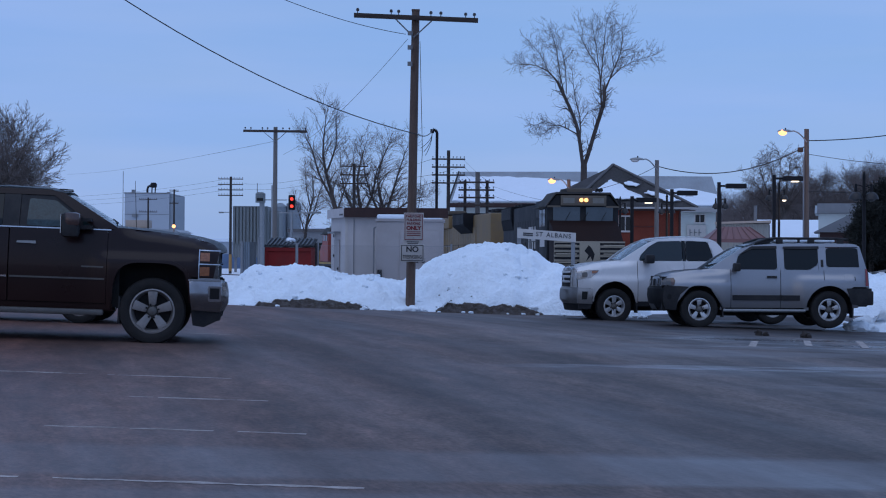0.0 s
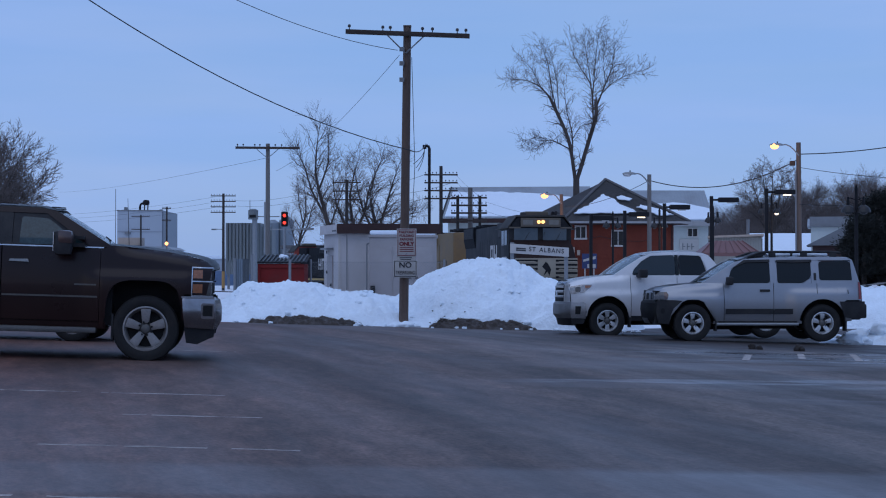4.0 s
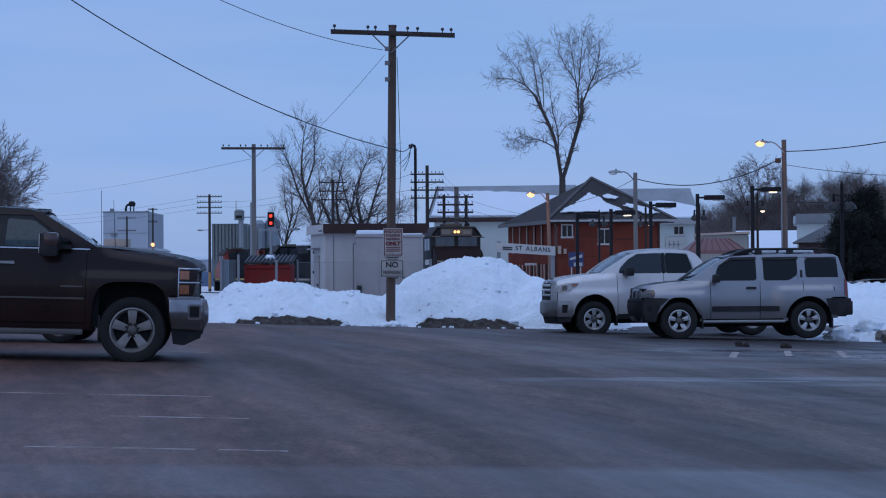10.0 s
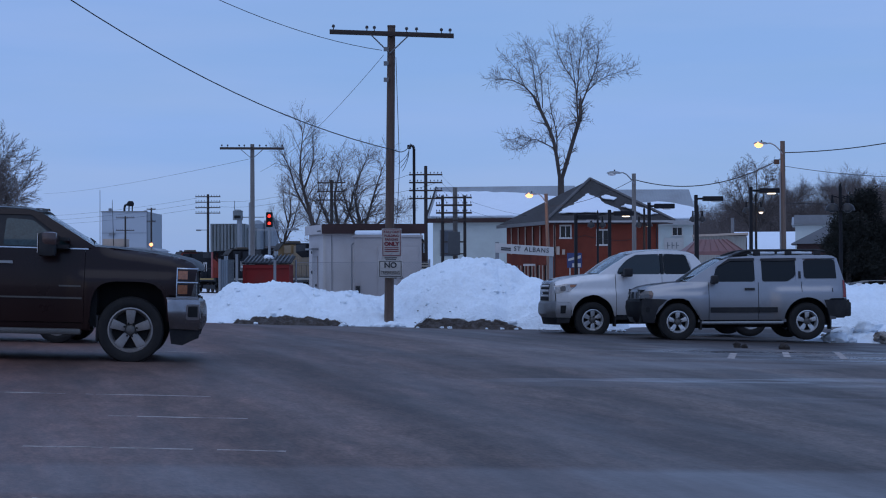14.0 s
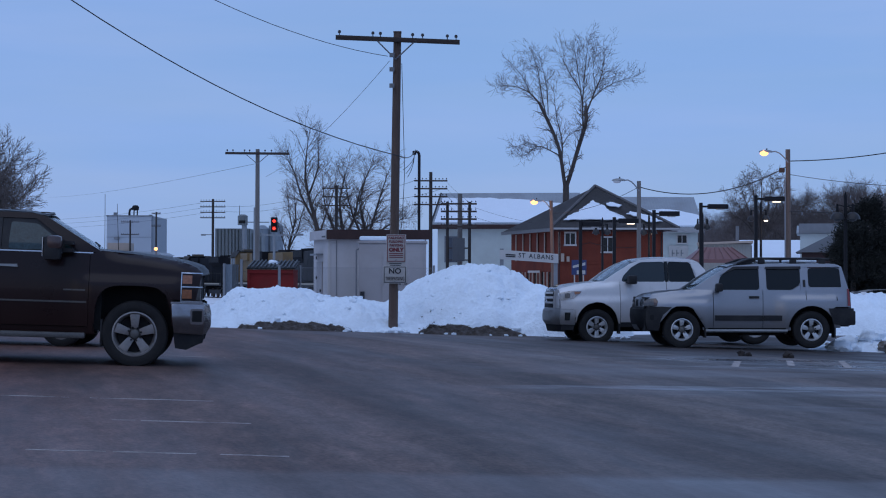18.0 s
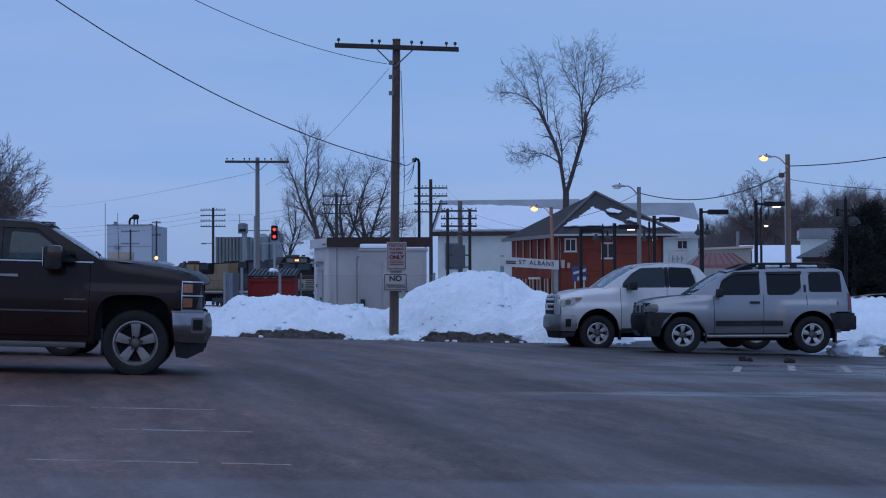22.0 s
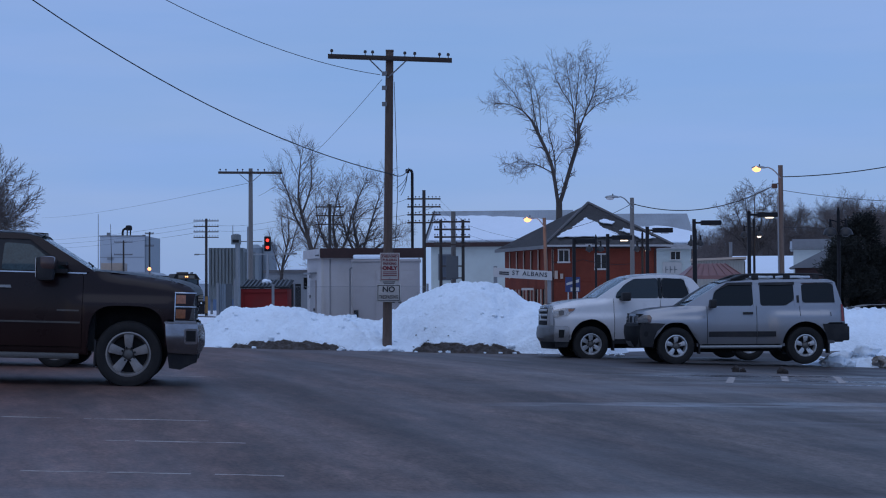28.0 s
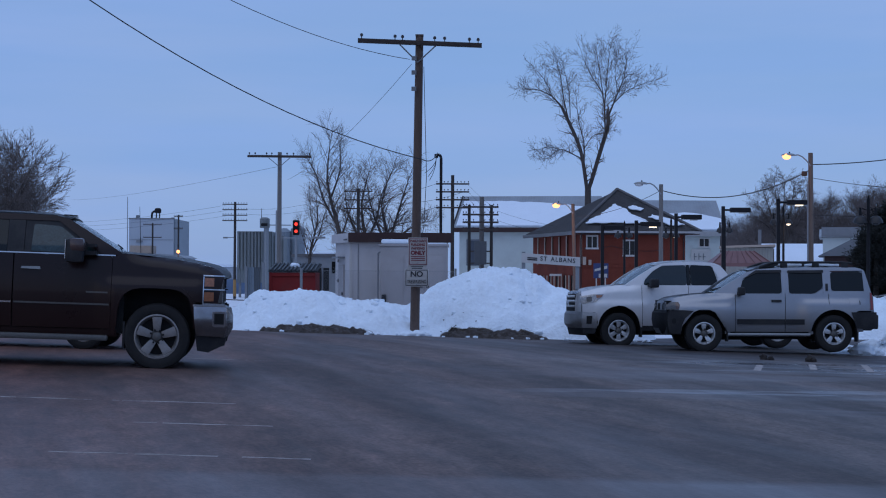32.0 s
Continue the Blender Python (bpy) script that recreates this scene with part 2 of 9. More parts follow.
M["alloy"] = mat("wheel_alloy", (0.34, 0.33, 0.33), 0.42, 0.6, var=0.2, scale=8, dirt=(0.12, 0.10, 0.085), dirt_amt=0.5, dirt_scale=5)
M["chrome"] = mat("chrome", (0.55, 0.56, 0.58), 0.2, 1.0, var=0.08, scale=4, bump=0.03, dirt=(0.16, 0.13, 0.11), dirt_amt=0.35, dirt_scale=4)
M["dark_plastic"] = mat("black_plastic", (0.024, 0.024, 0.027), 0.65, spec=0.3, var=0.2, scale=5, dirt=(0.1, 0.09, 0.08), dirt_amt=0.3, dirt_scale=3)
M["under"] = mat("dark_underbody", (0.012, 0.012, 0.013), 0.9, var=0.3)
M["glass"] = mat("tinted_car_glass", (0.006, 0.008, 0.009), 0.06, var=0.1, bump=0, rough_var=0.02, ior=1.38)
M["glass_clear"] = mat("windscreen_glass", (0.19, 0.255, 0.285), 0.07, var=0.2, scale=3, bump=0, rough_var=0.03, ior=1.52, coat=0.6)
M["lens"] = mat("clear_lamp_lens", (0.52, 0.50, 0.49), 0.22, 0.0, var=0.35, scale=14, coat=0.6)
M["lens_amber"] = mat("amber_lamp_lens", (0.30, 0.10, 0.035), 0.15, 0.1, var=0.3, scale=18, coat=1)
M["lens_amber_dim"] = mat("dull_amber_lens", (0.075, 0.03, 0.02), 0.15, 0.1, var=0.3, scale=18, coat=1)
M["lens_red"] = mat("red_lamp_lens", (0.25, 0.015, 0.015), 0.2, var=0.2, coat=1)
# brown low down: road dust, with the asphalt's warm reflection painted in
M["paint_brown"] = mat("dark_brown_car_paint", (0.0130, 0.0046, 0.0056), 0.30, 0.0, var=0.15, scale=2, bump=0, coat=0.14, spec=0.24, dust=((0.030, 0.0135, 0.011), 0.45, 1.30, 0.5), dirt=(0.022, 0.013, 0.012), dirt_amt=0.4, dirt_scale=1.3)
M["paint_white"] = mat("white_car_paint", (0.68, 0.67, 0.68), 0.3, 0.0, var=0.04, bump=0, coat=0.6, dust=((0.24, 0.205, 0.185), 0.35, 1.05, 0.75), dirt=(0.53, 0.505, 0.50), dirt_amt=0.3, dirt_scale=1.6)
# silver paint: darker and browner towards the bottom
M["paint_silver"] = mat("silver_car_paint", (0.295, 0.30, 0.325), 0.36, 0.55, var=0.05, bump=0, coat=0.7, dust=((0.13, 0.115, 0.105), 0.30, 0.90, 0.7), dirt=(0.25, 0.248, 0.25), dirt_amt=0.3, dirt_scale=1.5)
M["paint_grey"] = mat("grey_car_paint", (0.12, 0.12, 0.13), 0.35, 0.4, var=0.1, bump=0, coat=0.6)
M["siding_white"] = bump_wave(mat("white_siding", (0.50, 0.53, 0.50), 0.7, var=0.1, scale=0.6, dirt=(0.35, 0.34, 0.32), dirt_amt=0.4, dirt_scale=0.5), 3.0, 0.5, 0.03, "Z", "SAW")
M["wall_cream"] = mat("cream_painted_block", (0.53, 0.495, 0.49), 0.8, var=0.07, scale=1.0, dirt=(0.28, 0.25, 0.22), dirt_amt=0.35, dirt_scale=0.8)
M["cab_grey"] = mat("grey_cabinet_paint", (0.335, 0.305, 0.30), 0.6, var=0.07, scale=1.5, dirt=(0.2, 0.17, 0.15), dirt_amt=0.4, dirt_scale=1.0)
M["fascia"] = mat("brown_fascia_board", (0.055, 0.032, 0.03), 0.8, var=0.25, scale=2, spec=0.25)
M["roof_dark"] = mat("dark_roof_shingle", (0.118, 0.112, 0.114), 0.9, var=0.25, scale=1.2, fine=9, bump=0.6, dist=0.04)
M["roof_metal"] = bump_wave(mat("grey_metal_roofing", (0.30, 0.32, 0.34), 0.5, 0.3, var=0.15, scale=0.6, dirt=(0.18, 0.16, 0.15), dirt_amt=0.5, dirt_scale=0.4), 1.2, 0.4, 0.04, "X")
M["brick"] = mat("red_brick", (0.180, 0.044, 0.028), 0.9, spec=0.2, dirt=(0.075, 0.026, 0.02), dirt_amt=0.6, dirt_scale=0.35, var=0.3, scale=0.8, fine=12, bump=0.4, dist=0.02)
M["trim_white"] = mat("white_trim", (0.52, 0.48, 0.45), 0.6, var=0.08)
M["red_paint"] = mat("red_steel_paint", (0.165, 0.014, 0.013), 0.65, spec=0.2, var=0.25, scale=1.2, dirt=(0.07, 0.03, 0.025), dirt_amt=0.5, dirt_scale=1.5)
M["copper_roof"] = mat("red_metal_roof", (0.20, 0.10, 0.095), 0.5, 0.2, var=0.15, scale=1.5)
M["beige"] = bump_wave(mat("beige_metal_siding", (0.27, 0.26, 0.23), 0.6, var=0.1), 2.0, 0.5, 0.03, "X")
M["silo_green"] = bump_wave(mat("dark_ribbed_steel", (0.22, 0.235, 0.235), 0.6, 0.2, var=0.2, scale=0.5, stretch=(4, 4, 0.6)), 1.6, 0.8, 0.12, "X")
M["silo_grey"] = bump_wave(mat("grey_silo_steel", (0.24, 0.27, 0.30), 0.55, 0.3, var=0.15, scale=0.4, stretch=(3, 3, 0.5)), 1.0, 0.4, 0.06, "X")
M["industrial"] = mat("pale_industrial_panel", (0.37, 0.40, 0.44), 0.7, var=0.08, scale=0.2)
M["bark"] = mat("grey_brown_bark", (0.075, 0.060, 0.053), 0.95, var=0.35, scale=4, fine=30, bump=0.5, stretch=(1, 1, 0.4))
M["twig"] = mat("bare_twigs", (0.125, 0.10, 0.092), 0.95, var=0.3, scale=1, bump=0)
M["far_twig"] = mat("far_bare_twigs", (0.13, 0.105, 0.10), 0.95, var=0.3, scale=0.5, bump=0)
M["needles"] = mat("dark_evergreen", (0.014, 0.015, 0.012), 0.9, var=0.5, scale=2, bump=0)
M["lamp_sodium"] = mat("sodium_lamp_glow", (1, 0.6, 0.3), 0.4, emit=(1.0, 0.33, 0.085), power=3.0, bump=0, var=0.02)
M["lamp_warm"] = mat("warm_lamp_glow", (1, 0.8, 0.6), 0.4, emit=(1.0, 0.78, 0.55), power=2.2, bump=0, var=0.02)
M["lamp_head"] = mat("headlight_glow", (1, 0.8, 0.5), 0.3, emit=(1.0, 0.40, 0.06), power=2.2, bump=0, var=0.02)
M["signal_red"] = mat("signal_red_glow", (1, 0.1, 0.05), 0.3, emit=(1.0, 0.045, 0.03), power=1.9, bump=0, var=0.02)
M["rust"] = mat("rusty_steel", (0.07, 0.045, 0.035), 0.8, 0.2, var=0.4, scale=2)
M["stone"] = mat("ballast_stone", (0.14, 0.13, 0.125), 0.95, var=0.4, scale=6, fine=14, bump=1, dist=0.05)
M["line_paint"] = mat("worn_line_paint", (0.38, 0.335, 0.315), 0.9, var=0.4, scale=3, fine=30, dirt=(0.10, 0.085, 0.078), dirt_amt=0.9, dirt_scale=3.5)
M["roof_slate"] = mat("slate_grey_roofing", (0.17, 0.175, 0.185), 0.85, var=0.2, scale=0.8, spec=0.2)
M["trim_grey"] = mat("grey_painted_trim", (0.34, 0.33, 0.33), 0.7, var=0.15)
M["trim_buff"] = mat("buff_painted_trim", (0.42, 0.33, 0.27), 0.7, var=0.15)
M["marker_yellow"] = mat("ochre_paint", (0.36, 0.20, 0.07), 0.7, var=0.2)
M["clod"] = mat("dirty_ice", (0.028, 0.021, 0.018), 0.8, var=0.5, scale=8, bump=0.8, dist=0.02)
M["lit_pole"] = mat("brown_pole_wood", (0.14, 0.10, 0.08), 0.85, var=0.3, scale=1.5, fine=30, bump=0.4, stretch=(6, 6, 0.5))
MOVES = []
M["mirror_brown"] = mat("dusty_brown_mirror_cap", (0.075, 0.045, 0.042), 0.3, 0.2, var=0.2, coat=0.5, bump=0)
M["alloy_bright"] = mat("bright_wheel_alloy", (0.58, 0.58, 0.59), 0.32, 0.6, var=0.15, scale=8, dirt=(0.2, 0.17, 0.15), dirt_amt=0.35, dirt_scale=5)
M["bumper_grey"] = mat("dusty_bumper_chrome", (0.30, 0.29, 0.29), 0.35, 0.5, var=0.2, scale=4, dirt=(0.16, 0.14, 0.13), dirt_amt=0.5, dirt_scale=3)
M["alloy_dusty"] = mat("dusty_wheel_alloy", (0.27, 0.255, 0.25), 0.42, 0.5, var=0.2, scale=8, dirt=(0.10, 0.08, 0.07), dirt_amt=0.55, dirt_scale=5)
M["bumper_chrome"] = mat("road_worn_chrome", (0.33, 0.32, 0.33), 0.22, 0.9, var=0.15, scale=3, bump=0.04, dirt=(0.09, 0.075, 0.068), dirt_amt=0.6, dirt_scale=3)
M["hub"] = mat("dull_hub_steel", (0.11, 0.105, 0.10), 0.5, 0.4, var=0.2)
M["lens_pickup"] = mat("clear_pickup_lens", (0.34, 0.32, 0.31), 0.15, 0.3, var=0.5, scale=14, coat=0.8)
M["lens_dim"] = mat("smoked_lamp_lens", (0.085, 0.08, 0.08), 0.2, 0.2, var=0.4, scale=16, coat=0.3)
M["clod_snow"] = mat("earthy_snow", (0.20, 0.175, 0.155), 0.85, var=0.5, scale=5, fine=20, bump=0.8, dist=0.03, dirt=(0.6, 0.62, 0.66), dirt_amt=0.7, dirt_scale=4)
M["leaf_litter"] = mat("leaf_litter", (0.075, 0.058, 0.05), 0.95, var=0.35, scale=0.15, fine=2, bump=0.5, dist=0.3)


# ---------------------------------------------------------------- ground
def smooth(a, b, v):
    u = min(1.0, max(0.0, (v - a) / (b - a)))
    return u * u * (3 - 2 * u)


def lot(x, y):
    """Height of the parking lot: a low crown that falls to the right."""
    xx = max(-30.0, min(30.0, x))
    yy = max(-15.0, min(60.0, y))
    lat = -0.0274 * xx if abs(xx) < 12 else -0.0274 * (12 + 0.3 * (abs(xx) - 12)) * (1 if xx > 0 else -1)
    return 0.0268 * yy - 0.000457 * yy * yy + lat


def ground_z(x, y):
    k = smooth(47, 62, y)
    z = lot(x, y)
    if x > 0:
        z += 0.0274 * min(x, 12.0) * 0.85 * smooth(42.5, 49, y)
    return z * (1 - k) + (-0.35) * k


TRACK = (5.59, -7.40, -13.85)


def track_x(y):
    u = (y - 78) / 100
    return TRACK[0] + TRACK[1] * u + TRACK[2] * u * u


def grid_mesh(name, xs, ys, fn, material, label="", category="", kind="", smooth_deg=180):
    nx, ny = len(xs), len(ys)
    verts = [(x, y, fn(x, y)) for y in ys for x in xs]
    faces = [(j * nx + i, j * nx + i + 1, (j + 1) * nx + i + 1, (j + 1) * nx + i) for j in range(ny - 1) for i in range(nx - 1)]
    me = bpy.data.meshes.new(name)
    me.from_pydata(verts, [], faces)
    ob = mesh_part(name, me, material, None, label, smooth_deg)
    return tagged(ob, label, category, "", kind)


def ground_material():
    """Asphalt in the lot, with wet and dry streaks; patchy snow and gravel past its far edge."""
    m = bpy.data.materials.new("asphalt_and_snowy_ground")
    m.use_nodes = True
    n, l = m.node_tree.nodes, m.node_tree.links
    b = n["Principled BSDF"]
    b.inputs["Specular IOR Level"].default_value = 0.44
    tc = n.new("ShaderNodeTexCoord")
    sep = n.new("ShaderNodeSeparateXYZ")
    l.new(tc.outputs["Object"], sep.inputs[0])

    def noise_at(scale, stretch, detail=6, rough=0.6, turn=0.3):
        mp = n.new("ShaderNodeMapping")
        mp.vector_type = "TEXTURE"
        mp.inputs["Scale"].default_value = [1 / k for k in stretch]
        mp.inputs["Rotation"].default_value = (0, 0, turn)
        nz = n.new("ShaderNodeTexNoise")
        nz.inputs["Scale"].default_value, nz.inputs["Detail"].default_value, nz.inputs["Roughness"].default_value = scale, detail, rough
        l.new(tc.outputs["Object"], mp.inputs["Vector"])
        l.new(mp.outputs["Vector"], nz.inputs["Vector"])
        return nz.outputs["Fac"]

    def rng(v, a, b2, c, d):
        r = n.new("ShaderNodeMapRange")
        for k, val in zip(("From Min", "From Max", "To Min", "To Max"), (a, b2, c, d)):
            r.inputs[k].default_value = val
        l.new(v, r.inputs["Value"])
        return r.outputs["Result"]

    def mul(a, b2, op="MULTIPLY"):
        k = n.new("ShaderNodeMath")
        k.operation = op
        for i, v in enumerate((a, b2)):
            if hasattr(v, "links"):
                l.new(v, k.inputs[i])
            else:
                k.inputs[i].default_value = v
        return k.outputs[0]

    streak = noise_at(0.8, (1.0, 0.11, 1), 5, 0.55, 0.21)
    sweep_n = noise_at(0.45, (1.0, 0.20, 1), 5, 0.55, 0.12)
    blotch = noise_at(0.35, (1.2, 0.35, 1), 8, 0.65)
    grain = noise_at(28, (1, 0.4, 1), 4)
    patch = noise_at(2.5, (1.3, 0.22, 1), 6)
    mid = noise_at(5.0, (1.0, 0.35, 1), 5, 0.65, 0.1)
    shade = mul(rng(streak, 0.38, 0.56, 0.60, 1.16), rng(grain, 0.3, 0.7, 0.62, 1.38))
    shade = mul(shade, mul(rng(patch, 0.35, 0.65, 0.82, 1.16), rng(mid, 0.32, 0.68, 0.68, 1.30)))
    shade = mul(shade, rng(sweep_n, 0.38, 0.60, 0.76, 1.16))
    base = n.new("ShaderNodeVectorMath")
    base.operation = "SCALE"
    base.inputs[0].default_value = (0.106, 0.080, 0.069)
    l.new(shade, base.inputs["Scale"])
    # dried salt left on the surface
    salt = n.new("ShaderNodeMix")
    salt.data_type = "RGBA"
    salt.inputs["B"].default_value = (0.15, 0.14, 0.145, 1)
    film = mul(rng(noise_at(0.30, (0.30, 1.0, 1), 6, 0.6, 0.05), 0.54, 0.62, 0.0, 0.65), rng(sep.outputs["X"], 0.0, 3.0, 0.1, 1.0))
    l.new(mul(mul(rng(blotch, 0.52, 0.72, 0, 0.4), rng(streak, 0.4, 0.6, 0.2, 1.0)), film, "MAXIMUM"), salt.inputs["Factor"])
    l.new(base.outputs["Vector"], salt.inputs["A"])
    # warm light painted on the west side; paler smooth strip across the near lot
    tint = n.new("ShaderNodeMix")
    tint.data_type = "RGBA"
    tint.blend_type = "MULTIPLY"
    tint.inputs["B"].default_value = (0.98, 0.58, 0.50, 1)
    l.new(rng(mul(sep.outputs["X"], mul(blotch, 6.0), "ADD"), -3.0, 6.0, 1, 0), tint.inputs["Factor"])
    l.new(salt.outputs["Result"], tint.inputs["A"])
    dip = mul(mul(sep.outputs["Y"], mul(sep.outputs["X"], -0.10), "ADD"), mul(rng(patch, 0, 1, -0.12, 0.12), 0.0, "ADD"), "ADD")
    strip = mul(rng(dip, 11.12, 11.30, 0, 1), rng(dip, 12.55, 12.85, 1, 0))
    gut = mul(mul(strip, rng(dip, 10.55, 10.75, 1, 0), "MAXIMUM"), rng(mul(sep.outputs["X"], mul(blotch, 3.0), "ADD"), -1.5, 3.0, 0.40, 1.0))
    strip_mix = n.new("ShaderNodeMix")
    strip_mix.data_type = "RGBA"
    strip_mix.inputs["B"].default_value = (0.108, 0.094, 0.094, 1)
    l.new(mul(gut, mul(rng(blotch, 0.3, 0.7, 0.35, 0.95), rng(mid, 0.35, 0.65, 0.55, 1.0))), strip_mix.inputs["Factor"])
    l.new(tint.outputs["Result"], strip_mix.inputs["A"])
    # the parked cars' contact shade, painted into the asphalt colour
    car_shade = n.new("ShaderNodeMix")
    car_shade.data_type = "RGBA"
    car_shade.blend_type = "MULTIPLY"
    car_shade.inputs["B"].default_value = (0.30, 0.28, 0.30, 1)
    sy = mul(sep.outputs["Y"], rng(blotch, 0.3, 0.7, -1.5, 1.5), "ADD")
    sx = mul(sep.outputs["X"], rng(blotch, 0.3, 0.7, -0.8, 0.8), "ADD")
    l.new(mul(mul(rng(sy, 31.5, 35.0, 0, 1), rng(sy, 47.0, 48.0, 1, 0)), rng(sx, 0.8, 3.0, 0, 1)), car_shade.inputs["Factor"])
    l.new(strip_mix.outputs["Result"], car_shade.inputs["A"])
    # past the far edge: snow over gravel
    snow = n.new("ShaderNodeMix")
    snow.data_type = "RGBA"
    snow.inputs["A"].default_value = (0.13, 0.115, 0.105, 1)
    snow.inputs["B"].default_value = (0.74, 0.76, 0.80, 1)
    l.new(rng(noise_at(0.09, (1, 1, 1), 7, 0.6), 0.33, 0.43, 0, 1), snow.inputs["Factor"])
    edge = n.new("ShaderNodeMix")
    edge.data_type = "RGBA"
    wob = mul(sep.outputs["Y"], mul(rng(blotch, 0, 1, -1.2, 1.2), 0.0, "ADD"), "ADD")
    wob = mul(wob, rng(sep.outputs["X"], 2.0, 7.0, 0.0, -3.0), "ADD")
    wob = mul(wob, rng(sep.outputs["X"], 8.6, 10.0, 0.0, -5.0), "ADD")
    far = rng(wob, 45.0, 45.8, 0, 1)
    l.new(far, edge.inputs["Factor"])
    l.new(car_shade.outputs["Result"], edge.inputs["A"])
    l.new(snow.outputs["Result"], edge.inputs["B"])
    l.new(edge.outputs["Result"], b.inputs["Base Color"])
    wet = rng(noise_at(0.6, (1.0, 0.10, 1), 6, 0.62, 0.27), 0.40, 0.66, 0.74, 0.52)
    pools = mul(rng(noise_at(0.22, (0.35, 1.3, 1), 6, 0.62), 0.50, 0.64, 0.0, -0.22), rng(sep.outputs["X"], 1.0, 5.0, 0.15, 1.0))
    wet = mul(wet, pools, "ADD")
    wet = mul(wet, mul(gut, -0.17), "ADD")
    # meltwater: a thin run across the lot and a shallow sheet before the parked cars
    ripple = rng(noise_at(0.9, (0.5, 1.6, 1), 5, 0.6, 0.05), 0.3, 0.7, -0.45, 0.45)
    run = mul(mul(sep.outputs["Y"], mul(sep.outputs["X"], -0.34), "ADD"), ripple, "ADD")
    run_w = mul(mul(rng(run, 21.05, 21.35, 0, 1), rng(run, 21.55, 21.8, 1, 0)), rng(sep.outputs["X"], 0.4, 1.6, 0, 1))
    sheet = mul(mul(rng(mul(sep.outputs["Y"], mul(ripple, 2.2), "ADD"), 27.8, 28.6, 0, 1), rng(mul(sep.outputs["Y"], mul(ripple, 2.2), "ADD"), 32.0, 33.2, 1, 0)), rng(mul(sep.outputs["X"], mul(ripple, 1.5), "ADD"), 3.2, 4.6, 0, 1))
    sheet = mul(sheet, rng(noise_at(0.5, (0.4, 1.8, 1), 5, 0.6, 0.08), 0.42, 0.56, 0.1, 1.0))
    wet = mul(wet, mul(mul(mul(run_w, 0.6), sheet, "MAXIMUM"), -0.42), "ADD")
    l.new(mul(wet, mul(far, 0.5), "ADD"), b.inputs["Roughness"])
    bp = n.new("ShaderNodeBump")
    bp.inputs["Strength"].default_value, bp.inputs["Distance"].default_value = 0.35, 0.012
    l.new(grain, bp.inputs["Height"])
    l.new(bp.outputs["Normal"], b.inputs["Normal"])
    return m


def spread(*spans):
    out = []
    for a, b, k in spans:
        out += [a + (b - a) * i / k for i in range(k)]
    return out + [spans[-1][1]]


grid_mesh("ground", spread((-1500, -200, 6), (-200, -40, 8), (-40, 40, 80), (40, 200, 8), (200, 1500, 6)),
                   spread((-1500, -60, 8), (-60, 0, 12), (0, 70, 100), (70, 260, 20), (260, 3000, 10)), ground_z, ground_material(),
                   "worn grey asphalt parking lot with wet streaks and snow beyond", "ground", "structure")


# painted stall lines, half worn away
def stall_line(x0, x1, y, skew=0.0, w=0.10):
    """Paint flaked off in patches, so that both edges are ragged and pieces are missing."""
    n = max(8, int((x1 - x0) / 0.025))
    verts, faces = [], []
    for i in range(n + 1):
        x = x0 + (x1 - x0) * i / n
        for s in (-1, 1):
            keep = 0.62 + 0.9 * noise.noise(Vector((x * 5.0, y * 3.1, s * 2.7))) + 0.35 * noise.noise(Vector((x * 19.0, y, s)))
            yy = y + skew * (x - x0) + s * w / 2 * max(0.08, min(1.0, keep))
            verts.append((x, yy, ground_z(x, yy) + 0.002))
    for i in range(n):
        x = x0 + (x1 - x0) * i / n
        if noise.noise(Vector((x * 2.3, y * 1.7, 5.0))) + 0.5 * noise.noise(Vector((x * 11.0, y, 9.0))) > -0.42:
            faces.append((2 * i, 2 * i + 2, 2 * i + 3, 2 * i + 1))
    me = bpy.data.meshes.new("parking_line")
    me.from_pydata(verts, [], faces)
    ob = mesh_part("parking_line", me, M["line_paint"], None, "", 180)
    return tagged(ob, "worn white painted parking stall line on asphalt", "road marking", "stall lines on the lot", "structure")


for x0, x1, y, skew in ((-7.0, -0.45, 10.8, 0.0), (-2.9, -0.99, 13.46, 0.02), (-2.7, -1.5, 15.93, 0.03), (-3.3, -1.98, 18.22, 0.02), (-5.2, -3.5, 18.2, 0.0), (-3.9, -2.58, 26.65, 0.0)):
    stall_line(x0, x1, y, skew)


def short_mark(x, y, ln, slant):
    """Stub of a stall line that runs away from the viewer."""
    verts = []
    for k in range(5):
        u = k / 4
        for dx in (-0.06, 0.06):
            px, py = x + slant * u + dx, y + ln * u
            verts.append((px, py, ground_z(px, py) + 0.004))
    me = bpy.data.meshes.new("parking_line")
    me.from_pydata(verts, [], [(2 * k, 2 * k + 1, 2 * k + 3, 2 * k + 2) for k in range(4)])
    tagged(mesh_part("parking_line", me, M["line_paint"], None, "", 180), "short stub of white parking line on asphalt", "road marking", "stall lines on the lot", "structure")


for x, y, ln, slant in ((4.78, 28.5, 2.3, 0.44), (6.75, 29.4, 2.9, 0.54), (5.88, 29.6, 2.2, 0.4)):
    short_mark(x, y, ln, slant)
stall_line(4.0, 4.75, 31.3, -3.9, 0.16)


# ---------------------------------------------------------------- snow banks
def fbm(x, y, z=0.0):
    return noise.fractal(Vector((x, y, z)), 1.0, 2.0, 5)


